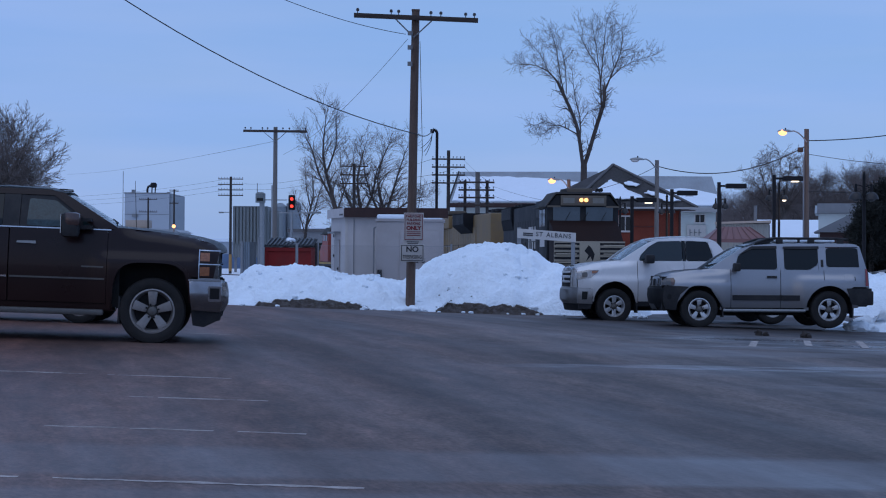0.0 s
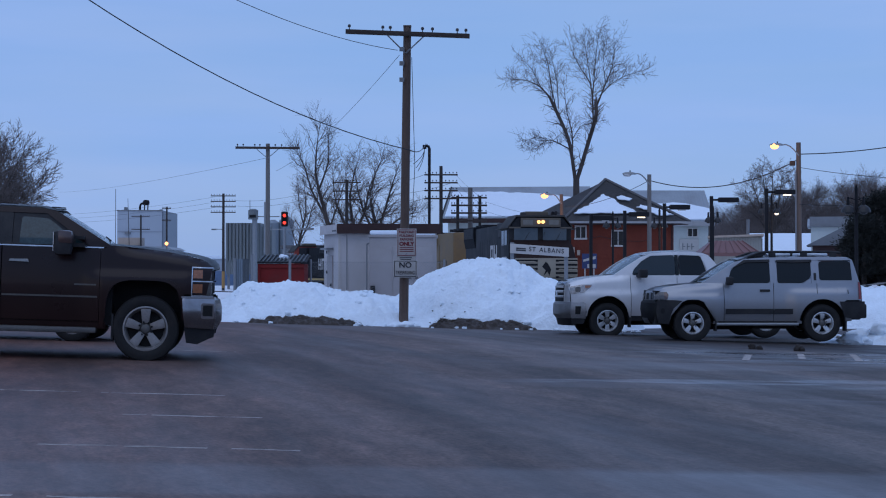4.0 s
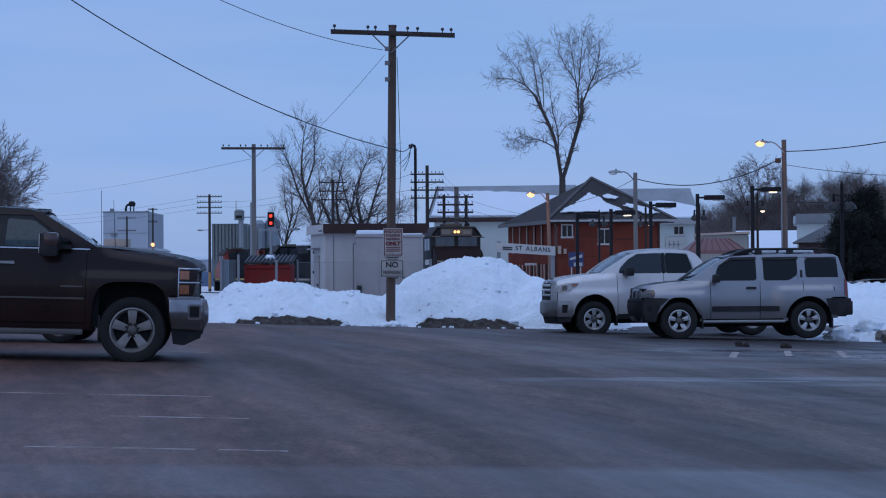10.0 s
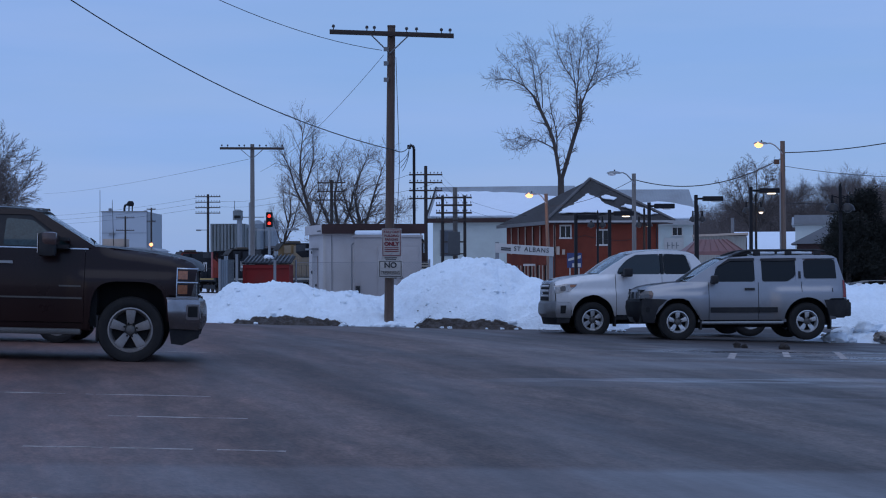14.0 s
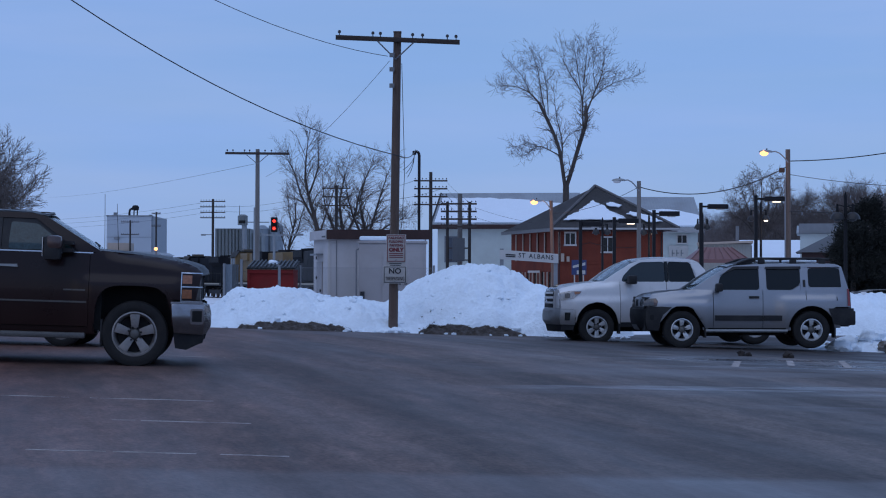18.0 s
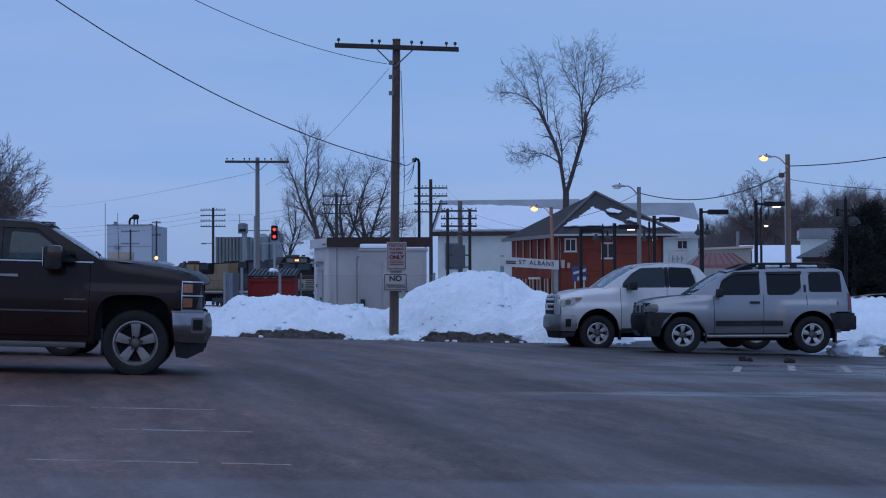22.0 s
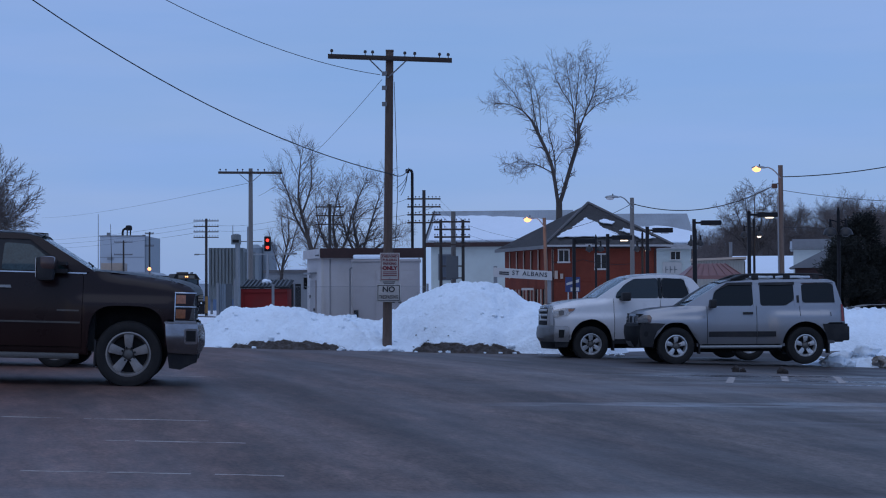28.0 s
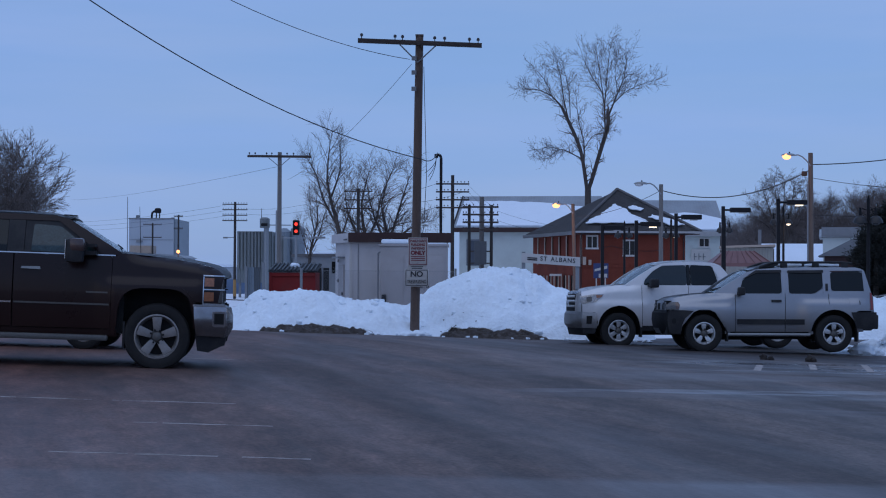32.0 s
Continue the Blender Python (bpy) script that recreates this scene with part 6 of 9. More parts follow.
TRAIN = [
    (locomotive("locomotive", "black road locomotive with cream striped nose and lit amber headlights", 23.0, M["loco_weathered"], M["loco_brown"], M["loco_weathered"], M["loco_cream"], M["loco_black"], front_lit=True, logo=M["sign_white"], flare=1.06), 8.9, -1),
    (locomotive("locomotive", "faded yellow road locomotive with dark flared radiator", 22.6, M["loco_yellow"], M["loco_cream"], M["loco_yellow"], M["loco_cream"], M["loco_black"], rad_x=5.2), 33.5, 1),
    (locomotive("locomotive", "black locomotive with white emblem shapes", 19.6, M["loco_black"], M["loco_black"], M["loco_black"], M["loco_cream"], M["loco_black"], logo=M["sign_white"]), 54.9, 1),
    (locomotive("locomotive", "black locomotive with orange-red cab and yellow sill stripe", 20.4, M["loco_black"], M["loco_red"], M["loco_red"], M["sill_yellow"], M["loco_black"], logo=M["sign_white"], logo_x=-4.6, end_band=M["loco_red"]), 74.9, 1),
]
for ob in (TRAIN[2][0], TRAIN[3][0]):
    for ch in ob.children_recursive:
        for v in ch.data.vertices:
            v.co.z *= 0.945
# distance run along the track, second by second
RUN = [(0, -2.1), (1, 0.0), (2, 2.4), (3, 5.2), (4, 8.4), (5, 11.8), (6, 15.3), (7, 19.0), (8, 22.9), (9, 26.9), (10, 31.1), (11, 35.4), (12, 39.8), (13, 44.3), (14, 48.9), (15, 53.8), (16, 58.4), (17, 63.1),
       (18, 68.0), (19, 73.0), (20, 78.4), (21, 83.9), (22, 89.8), (23, 95.9), (24, 102.2), (25, 108.6), (26, 115.4), (27, 122.7), (28, 130.3), (29, 137.8), (30, 145.3), (31, 152.8), (32, 160.3)]
for ob, back, sense in TRAIN:
    rows = []
    for tt, s in RUN:
        c = s + back
        a, b = on_path(c - 5.5), on_path(c + 5.5)
        ang = math.degrees(math.atan2(b[1] - a[1], b[0] - a[0])) + (0 if sense > 0 else 180)
        rows.append((tt, pose((a[0] + b[0]) / 2, (a[1] + b[1]) / 2, RAIL_Z, 0, 0, ang)))
    ob.matrix_world = rows[0][1]
    MOVES.append((ob, rows))


# ---------------------------------------------------------------- vehicles
class Car:
    """Local x runs back from the front bumper, z up from the road. half(x, z) is half the body's width there."""

    def __init__(self, ob, half, length):
        self.ob, self.half, self.length = ob, half, length

    def panel(self, name, poly, material, off=0.0, thick=0.02, sides=(-1, 1), parent=None, label="", dz=0.035, dx=0.07, bulge=0.0):
        made = []
        for s in sides:
            bm = bmesh.new()
            bm.faces.new([bm.verts.new((x, 0, z)) for x, z in poly])
            bmesh.ops.triangulate(bm, faces=bm.faces[:])
            xs, zs = [p[0] for p in poly], [p[1] for p in poly]
            z = math.floor(min(zs) / dz) * dz + dz
            while z < max(zs) - 1e-4:
                bmesh.ops.bisect_plane(bm, geom=bm.verts[:] + bm.edges[:] + bm.faces[:], dist=1e-5, plane_co=(0, 0, z), plane_no=(0, 0, 1))
                z += dz
            x = math.floor(min(xs) / dx) * dx + dx
            while x < max(xs) - 1e-4:
                bmesh.ops.bisect_plane(bm, geom=bm.verts[:] + bm.edges[:] + bm.faces[:], dist=1e-5, plane_co=(x, 0, 0), plane_no=(1, 0, 0))
                x += dx
            for v in bm.verts:
                v.co.y = s * (self.half(v.co.x, v.co.z) + off + bulge * math.sin(math.pi * (v.co.z - min(zs)) / (max(zs) - min(zs))))
            bmesh.ops.recalc_face_normals(bm, faces=bm.faces)
            f0 = bm.faces[:]
            if f0 and sum(f.normal.y for f in f0) * s < 0:
                bmesh.ops.reverse_faces(bm, faces=f0)
            r = bmesh.ops.extrude_face_region(bm, geom=f0)
            for g in r["geom"]:
                if isinstance(g, bmesh.types.BMVert):
                    g.co.y -= s * thick
            made.append(part(name, bm, material, parent if parent is not None and not isinstance(parent, list) else (parent[0 if s < 0 else 1] if parent else self.ob), label, 35))
        return made

    def strip(self, name, pts, material, inset=0.01, crown=0.0, sweep=0.0, n=10, thick=0.02, parent=None, label="", span=1.0, s0=-1.0, s1=1.0):
        bm = bmesh.new()
        rows = []
        for x, z in pts:
            w = self.half(x + sweep, z) * span - inset
            us = [s0 + (s1 - s0) * j / n for j in range(n + 1)]
            rows.append([bm.verts.new((x + sweep * abs(u) ** 2.5, w * u, z + crown * (1 - u * u))) for u in us])
        for a, b in zip(rows, rows[1:]):
            for j in range(n):
                bm.faces.new((a[j], a[j + 1], b[j + 1], b[j]))
        bmesh.ops.solidify(bm, geom=bm.faces[:], thickness=thick)
        return part(name, bm, material, parent or self.ob, label, 35)

    def core(self, specs):
        for i, sp in enumerate(specs):
            part("underbody" if i < 4 else "chassis_part", boxes(sp), M["under"], self.ob, "dark underbody")

    def wheel(self, x, z, r, width, spokes, rim_r, style="alloy", lugs=6):
        for s in (-1, 1):
            yo = s * (self.half(x, z) - width / 2 + 0.015)
            w = new("wheel")
            w.empty_display_size = 0.1
            w.parent = self.ob
            w.matrix_basis = Matrix.Translation((x, yo, z)) @ (Matrix.Rotation(math.pi, 4, "Z") if s > 0 else Matrix.Identity(4))
            h = width / 2
            bm = bmesh.new()
            lathe(bm, [(rim_r, -h * 0.86), (rim_r + 0.02, -h * 0.98), (r * 0.84, -h * 1.02), (r * 0.95, -h * 0.92), (r * 0.99, -h * 0.7), (r, -h * 0.3), (r, h * 0.3), (r * 0.99, h * 0.7), (r * 0.95, h * 0.92), (rim_r, h * 0.9)], 40, caps=False)
            for v in bm.verts:
                rad = math.hypot(v.co.x, v.co.z)
                if rad > r * 0.985:
                    a = math.atan2(v.co.z, v.co.x)
                    f = 1 - 0.012 * (0.5 + 0.5 * math.sin(a * 40 + v.co.y * 60))
                    v.co.x *= f
                    v.co.z *= f
            part("tyre", bm, M["tyre"], w, "dirty black tyre")
            bm = bmesh.new()
            lathe(bm, [(rim_r + 0.004, -h * 0.90), (rim_r - 0.015, -h * 0.92), (rim_r - 0.03, -h * 0.74), (rim_r - 0.05, -h * 0.2), (rim_r - 0.05, h * 0.6)], 40, caps=False)
            rim = part("rim", bm, M[style], w, "alloy rim")
            bm = bmesh.new()
            lathe(bm, [(0.0, -h * 0.12), (rim_r - 0.05, -h * 0.10), (rim_r - 0.05, -h * 0.02)], 32)
            part("brake_disc", bm, M["under"], w)
            for i in range(spokes):
                a = 2 * math.pi * i / spokes + math.pi / 2
                bm = bmesh.new()
                w0, w1 = rim_r * 0.15, rim_r * 0.23
                pr = [(-w0, 0.07), (w0, 0.07), (w1, rim_r - 0.03), (-w1, rim_r - 0.03)]
                prism(bm, pr, -h * 0.80, -h * 0.45, bevel=0.008)
                for v in bm.verts:
                    v.co.y += 0.02 * (1 - v.co.z / rim_r)
                bm.transform(Matrix.Rotation(a - math.pi / 2, 4, "Y"))
                part("spoke", bm, M[style], rim)
            bm = bmesh.new()
            lathe(bm, [(0.0, -h * 0.74), (0.045, -h * 0.73), (0.06, -h * 0.66), (0.085, -h * 0.4)], 20)
            part("hub_cap", bm, M["hub"], rim)
            for i in range(lugs):
                a = 2 * math.pi * i / lugs + 0.3
                bm = bmesh.new()
                tube(bm, (0.085 * math.cos(a), -h * 0.86, 0.085 * math.sin(a)), (0.085 * math.cos(a), -h * 0.5, 0.085 * math.sin(a)), 0.014, 0.014, 6)
                part("lug_nut", bm, M["under"], rim)


def arch(cx, cz, r, a0, a1, n=12, squash=1.0):
    return [(cx + r * math.cos(radians(a0 + (a1 - a0) * i / n)), cz + squash * r * math.sin(radians(a0 + (a1 - a0) * i / n))) for i in range(n + 1)]


def square_arch(cx, cz, r, squash, n=22, p=0.52):
    out = []
    for i in range(n + 1):
        a = radians(178 - 176 * i / n)
        ca, sa = math.cos(a), math.sin(a)
        out.append((cx + r * math.copysign(abs(ca) ** p, ca), cz + squash * r * abs(sa) ** p))
    return out


def rounded(poly, r=0.07, n=4):
    """Polygon with its corners rounded off."""
    out, m = [], len(poly)
    for i in range(m):
        p, a, b = Vector(poly[i]), Vector(poly[i - 1]), Vector(poly[(i + 1) % m])
        da, db = a - p, b - p
        k = min(r, da.length * 0.45, db.length * 0.45)
        s, e = p + da.normalized() * k, p + db.normalized() * k
        for j in range(n + 1):
            u = j / n
            q = s * (1 - u) ** 2 + p * 2 * u * (1 - u) + e * u * u
            out.append((q.x, q.y))
    return out


def reshape(ob, fn):
    """Moves the car's meshes and wheels along its length."""
    for ch in ob.children:
        if ch.type == "MESH":
            for v in ch.data.vertices:
                v.co.x = fn(v.co.x)
            reshape(ch, fn)
        else:
            ch.matrix_basis = Matrix.Translation((fn(ch.matrix_basis.translation.x) - ch.matrix_basis.translation.x, 0, 0)) @ ch.matrix_basis


def body_half(w, belt, tumble, nose=0.16, nose_len=0.9, tail=0.10, length=6.0, flares=(), waist=0.80, bow=0.20, roll=()):
    """Half width of a car body. flares: (centre, reach, top, depth) of the bulges over the wheels; roll: the line of the hood's rounded edge."""
    def half(x, z):
        h = w / 2 - bow * (min(z, belt) - waist) ** 2
        if z > belt:
            k = z - belt
            h -= 2 * bow * (belt - waist) * k + max(0.0, tumble - 2 * bow * (belt - waist)) * k * k / (k + 0.10) + 0.10 * k * k
        for cx, reach, top, depth in flares:
            h += depth * smooth(reach + 0.17, reach - 0.12, abs(x - cx)) * smooth(top + 0.06, top - 0.11, z)
        if roll and x < roll[-1][0] + 0.1:
            top = float(np.interp(x, [q[0] for q in roll], [q[1] for q in roll]))
            k = max(0.0, min(1.0, (z - top + 0.15) / 0.15))
            h -= 0.13 * k * k * smooth(roll[-1][0] + 0.1, roll[-1][0] - 0.35, x)
        if x < nose_len:
            h -= nose * ((nose_len - x) / nose_len) ** 2.4
        if x > length - 0.5:
            h -= tail * ((x - length + 0.5) / 0.5) ** 2.4
        return h
    return half


def place_car(name, front_x, y_near, width, facing, label, slope=0.0, zoff=0.0, yaw=0.0, pivot=1.0):
    """facing -1: nose towards -x."""
    y = y_near + width / 2
    t = new(name)
    t.empty_display_size = 0.3
    tagged(t, label, "car")
    px = front_x - facing * pivot
    turn = Matrix.Translation((px, y_near, 0)) @ Matrix.Rotation(radians(yaw), 4, "Z") @ Matrix.Translation((-px, -y_near, 0))
    t.matrix_world = turn @ Matrix.Translation((front_x, y, zoff)) @ Matrix.Rotation(slope, 4, "Y") @ (Matrix.Identity(4) if facing < 0 else Matrix.Rotation(math.pi, 4, "Z"))
    return t


def pickup_dark():
    W, L = 2.03, 6.1
    g = 0.47
    ob = place_car("pickup_truck", -2.69, 23.75, W, 1, "dark brown crew cab pickup truck with chrome bumper, parked", slope=radians(1.7), zoff=g - 0.03, yaw=5.5)
    c = Car(ob, body_half(W - 0.02, 1.42, 0.34, 0.13, 0.8, 0.06, L, ((1.09, 0.63, 1.15, 0.06), (4.88, 0.63, 1.15, 0.06)), 0.95, 0.17, ((0.15, 1.22), (0.30, 1.30), (0.55, 1.372), (1.0, 1.436), (1.5, 1.476))), L)
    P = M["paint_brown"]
    wx, wz, wr = 1.06, 0.42, 0.43
    c.core([(0.25, 0.5, -0.85, 0.85, 0.42, 1.2), (0.5, 1.5, -0.62, 0.62, 0.4, 1.25), (1.5, 4.3, -0.93, 0.93, 0.45, 1.36), (4.3, 5.5, -0.6, 0.6, 0.45, 1.1), (5.5, 6.0, -0.9, 0.9, 0.5, 1.2)])
    part("cabin_interior", boxes((1.75, 4.1, -0.8, 0.8, 1.30, 1.40)), M["under"], ob)
    for x in (2.35, 3.35):
        for y in (-0.42, 0.42):
            part("seat", boxes((x, x + 0.16, y - 0.24, y + 0.24, 1.1, 1.68), (x + 0.02, x + 0.12, y - 0.12, y + 0.12, 1.69, 1.86), bevel=0.03), M["dark_plastic"], ob, "dark cloth seat")
    ar = square_arch(1.09, wz + 0.01, 0.49, 1.25)
    # front fender and hood side
    fender = [(0.30, 0.86), (0.23, 1.20), (0.245, 1.255), (0.30, 1.30), (0.40, 1.338), (0.55, 1.372), (0.8, 1.412), (1.0, 1.436), (1.2, 1.456), (1.5, 1.476), (1.654, 1.43), (1.654, 0.42), (1.60, 0.42)] + ar[::-1][1:-1] + [(0.60, 0.62), (0.58, 0.88)]
    c.panel("fender", fender, P, 0, 0.02, label="dark brown front fender")
    fd = [(1.66, 0.50), (1.66, 1.43), (2.90, 1.435), (2.90, 0.50)]
    d1 = c.panel("front_door", fd, P, 0.0, 0.03)
    rd = [(2.915, 0.50), (2.915, 1.435), (3.95, 1.44), (3.95, 1.02), (3.80, 0.5)]
    d2 = c.panel("rear_door", rd, P, 0.0, 0.03)
    c.panel("rocker", [(1.575, 0.40), (1.575, 0.492), (3.95, 0.492), (3.95, 0.40)], P, -0.02, 0.03)
    ra = arch(4.88, wz + 0.02, 0.52, 178, 2, 14, 1.12)
    c.panel("bed_side", [(4.03, 0.45), (4.03, 1.44), (6.05, 1.44), (6.05, 0.62), (5.42, 0.55)] + ra[::-1][1:-1] + [(4.36, 0.45)], P)
    c.panel("cab_corner", [(3.965, 0.45), (3.965, 1.44), (4.015, 1.44), (4.015, 0.45)], P)
    # cabin sides: frame round the windows
    c.panel("a_pillar", [(1.50, 1.455), (2.24, 1.90), (2.40, 1.93), (2.36, 1.86), (1.86, 1.50), (1.80, 1.455)], P, 0.0, 0.05)
    c.panel("roof_rail", [(2.365, 1.868), (2.40, 1.94), (4.05, 1.955), (4.12, 1.87)], P, 0.0, 0.05)
    c.panel("b_pillar", [(2.79, 1.445), (2.79, 1.866), (3.0, 1.866), (3.0, 1.445)], M["dark_plastic"], -0.004, 0.05)
    c.panel("c_pillar", [(3.72, 1.445), (3.80, 1.868), (4.12, 1.868), (4.15, 1.445)], P, 0.0, 0.05)
    c.panel("window_frame", [(1.80, 1.50), (1.88, 1.50), (2.36, 1.865), (2.785, 1.865), (2.785, 1.455), (1.80, 1.455)], M["dark_plastic"], -0.012, 0.008, label="black window surround")
    c.panel("side_window", rounded([(2.02, 1.465), (2.02, 1.56), (2.34, 1.80), (2.68, 1.82), (2.70, 1.465)], 0.04), M["glass_side"], -0.006, 0.008, label="dark side window")
    c.panel("quarter_glass", [(1.86, 1.475), (1.90, 1.50), (1.985, 1.56), (1.985, 1.475)], M["glass_side"], -0.006, 0.008)
    c.panel("side_window", [(3.005, 1.455), (3.005, 1.865), (3.79, 1.865), (3.715, 1.455)], M["glass"], -0.012, 0.008)
    c.panel("belt_trim", [(1.62, 1.437), (1.62, 1.452), (4.1, 1.452), (4.1, 1.437)], M["chrome"], 0.006, 0.012, label="chrome belt strip")
    c.panel("side_moulding", [(1.68, 0.80), (1.68, 0.822), (2.89, 0.822), (2.89, 0.80)], M["hub"], 0.012, 0.014, parent=d1, label="chrome side strip")
    c.panel("side_moulding", [(2.925, 0.80), (2.925, 0.822), (3.80, 0.82), (3.80, 0.80)], M["chrome"], 0.012, 0.014, parent=d2)
    c.panel("nameplate", [(1.70, 0.955), (1.70, 0.975), (1.98, 0.975), (1.98, 0.955)], M["hub"], 0.006, 0.006, parent=d1, label="small chrome badge bar")
    c.panel("door_handle", [(2.56, 1.235), (2.57, 1.272), (2.80, 1.268), (2.81, 1.24)], M["steel"], 0.035, 0.02, parent=d1, label="chrome door handle")
    c.panel("door_handle", [(3.55, 1.225), (3.55, 1.275), (3.80, 1.275), (3.80, 1.225)], M["chrome"], 0.035, 0.02, parent=d2)
    # arch lips
    for k in (ar, ra):
        outer = square_arch(1.09, wz + 0.01, 0.525, 1.235) if k is ar else arch(4.88, wz + 0.02, 0.56, 172, 8, 14, 1.12)
        inner = square_arch(1.09, wz + 0.01, 0.488, 1.25) if k is ar else arch(4.88, wz + 0.02, 0.515, 172, 8, 14, 1.12)
        c.panel("arch_lip", outer + inner[::-1], P, 0.010, 0.04)
    # top surfaces
    c.strip("hood", [(0.15, 1.19), (0.165, 1.245), (0.22, 1.30), (0.32, 1.34), (0.47, 1.374), (0.72, 1.414), (1.0, 1.446), (1.3, 1.468), (1.55, 1.482)], P, 0.0, 0.03, 0.08, label="dark brown hood")
    c.strip("windshield", [(1.52, 1.46), (1.75, 1.60), (2.0, 1.755), (2.26, 1.905)], M["glass_clear"], 0.05, 0.03, 0.10, thick=0.01, label="raked windshield")
    c.strip("roof", [(2.22, 1.90), (2.45, 1.95), (3.0, 1.965), (3.6, 1.96), (4.05, 1.945), (4.14, 1.90)], P, 0.01, 0.035, label="dark brown roof")
    c.strip("rear_window", [(4.13, 1.90), (4.16, 1.46)], M["glass"], 0.05)
    c.strip("tailgate", [(6.06, 1.43), (6.08, 0.65)], P, 0.02)
    c.strip("bed_floor", [(4.2, 0.95), (6.0, 0.95)], M["under"], 0.1)
    for s in (-1, 1):
        part("roof_lamp", boxes((2.25, 2.36, s * 0.35 - 0.05, s * 0.35 + 0.05, 1.955, 1.968), bevel=0.006), M["dark_plastic"], ob, "small dark cab lamp")
    part("roof_lamp", boxes((2.22, 2.33, -0.05, 0.05, 1.962, 1.975), bevel=0.006), M["dark_plastic"], ob)
    # nose
    c.strip("grille", [(0.30, 1.25), (0.26, 1.06), (0.28, 0.88)], M["dark_plastic"], 0.12, 0, 0.10, span=0.8, label="dark grille")
    for z in (1.22, 1.075, 1.05, 0.90):
        c.strip("grille_bar", [(0.265, z + 0.02), (0.25, z), (0.265, z - 0.02)], M["chrome"], 0.12, 0, 0.10, span=0.8, label="chrome grille bar")
    for s in (-1, 1):
        hl = None
        for z0, z1 in ((1.065, 1.215), (0.875, 1.03)):
            c.panel("headlight", [(0.235, z0), (0.235, z1), (0.475, z1), (0.475, z0)], M["lens_dim"], -0.004, 0.05, sides=(s,), label="clear stacked headlight")
            c.panel("headlight_marker", [(0.35, z0 + 0.02), (0.35, z1 - 0.02), (0.47, z1 - 0.02), (0.47, z0 + 0.02)], M["lens_amber"], 0.003, 0.01, sides=(s,), label="amber side marker")
        for z in (0.858, 1.046, 1.225):
            c.panel("headlight_trim", [(0.215, z - 0.008), (0.215, z + 0.008), (0.49, z + 0.008), (0.49, z - 0.008)], M["chrome"], 0.006, 0.03, sides=(s,), label="chrome headlight trim")
        c.panel("headlight_trim", [(0.477, 0.85), (0.477, 1.235), (0.49, 1.235), (0.49, 0.85)], M["chrome"], 0.004, 0.03, sides=(s,))
    bp = c.strip("front_bumper", [(0.22, 0.84), (0.14, 0.81), (0.11, 0.70), (0.11, 0.53), (0.16, 0.43)], M["bumper_chrome"], 0.03, 0, 0.10, thick=0.03, label="chrome front bumper")
    c.panel("bumper_end", [(0.20, 0.43), (0.17, 0.57), (0.19, 0.84), (0.60, 0.84), (0.585, 0.64), (0.56, 0.45)], M["bumper_chrome"], 0.002, 0.05, label="scuffed chrome bumper end", bulge=0.06)
    c.panel("bumper_step", [(0.20, 0.825), (0.19, 0.85), (0.61, 0.85), (0.61, 0.825)], M["chrome"], 0.012, 0.06, label="bright bumper top edge")
    c.panel("fog_surround", rounded([(0.185, 0.565), (0.185, 0.765), (0.355, 0.765), (0.355, 0.565)], 0.03), M["chrome"], 0.062, 0.03, label="chrome fog lamp surround")
    c.panel("fog_lamp", [(0.21, 0.60), (0.21, 0.74), (0.33, 0.74), (0.33, 0.60)], M["under"], 0.066, 0.05, label="black fog lamp recess")
    c.panel("air_dam", [(0.20, 0.33), (0.18, 0.425), (0.57, 0.445), (0.54, 0.25), (0.40, 0.23)], M["dark_plastic"], -0.03, 0.05, label="black plastic air dam")
    c.strip("valance", [(0.18, 0.455), (0.21, 0.30)], M["dark_plastic"], 0.06, 0, 0.12)
    # mirror, step, flap, tail lamp
    for s in (-1, 1):
        y = s * (W / 2)
        m = part("mirror", boxes((2.00, 2.22, y - 0.12 + s * 0.24, y + 0.12 + s * 0.24, 1.33, 1.64), bevel=0.055), M["dark_plastic"], ob, "large black tow mirror")
        part("mirror_cap", boxes((1.985, 2.18, y - 0.125 + s * 0.245, y + 0.125 + s * 0.245, 1.47, 1.645), bevel=0.05), M["mirror_brown"], m)
        part("mirror_arm", boxes((1.86, 2.04, min(y - s * 0.05, y + s * 0.16), max(y - s * 0.05, y + s * 0.16), 1.44, 1.49), (1.86, 2.04, min(y - s * 0.05, y + s * 0.16), max(y - s * 0.05, y + s * 0.16), 1.54, 1.58)), M["dark_plastic"], m)
        part("mirror_glass", boxes((2.221, 2.228, y - 0.10 + s * 0.24, y + 0.10 + s * 0.24, 1.38, 1.62)), M["chrome"], m)
        part("running_board", boxes((1.68, 4.2, y - 0.07 + s * 0.03, y + 0.07 + s * 0.03, 0.345, 0.42), bevel=0.025), M["hub"], ob, "metal running board")
        part("mud_flap", boxes((1.47, 1.50, y - 0.28 if s > 0 else y + 0.02, y - 0.02 if s > 0 else y + 0.28, 0.25, 0.60), bevel=0.01), M["dark_plastic"], ob, "black mud flap")
        c.panel("tail_lamp", [(5.85, 1.0), (5.85, 1.4), (6.06, 1.4), (6.06, 1.0)], M["lens_red"], 0.01, 0.03, sides=(s,))
    part("rear_bumper", boxes((6.05, 6.22, -0.95, 0.95, 0.5, 0.72), bevel=0.03), M["chrome"], ob)
    part("wiper", tube(bmesh.new(), (1.60, 0.15, 1.55), (1.72, -0.55, 1.61), 0.01, 0.008, 6), M["black_metal"], ob)
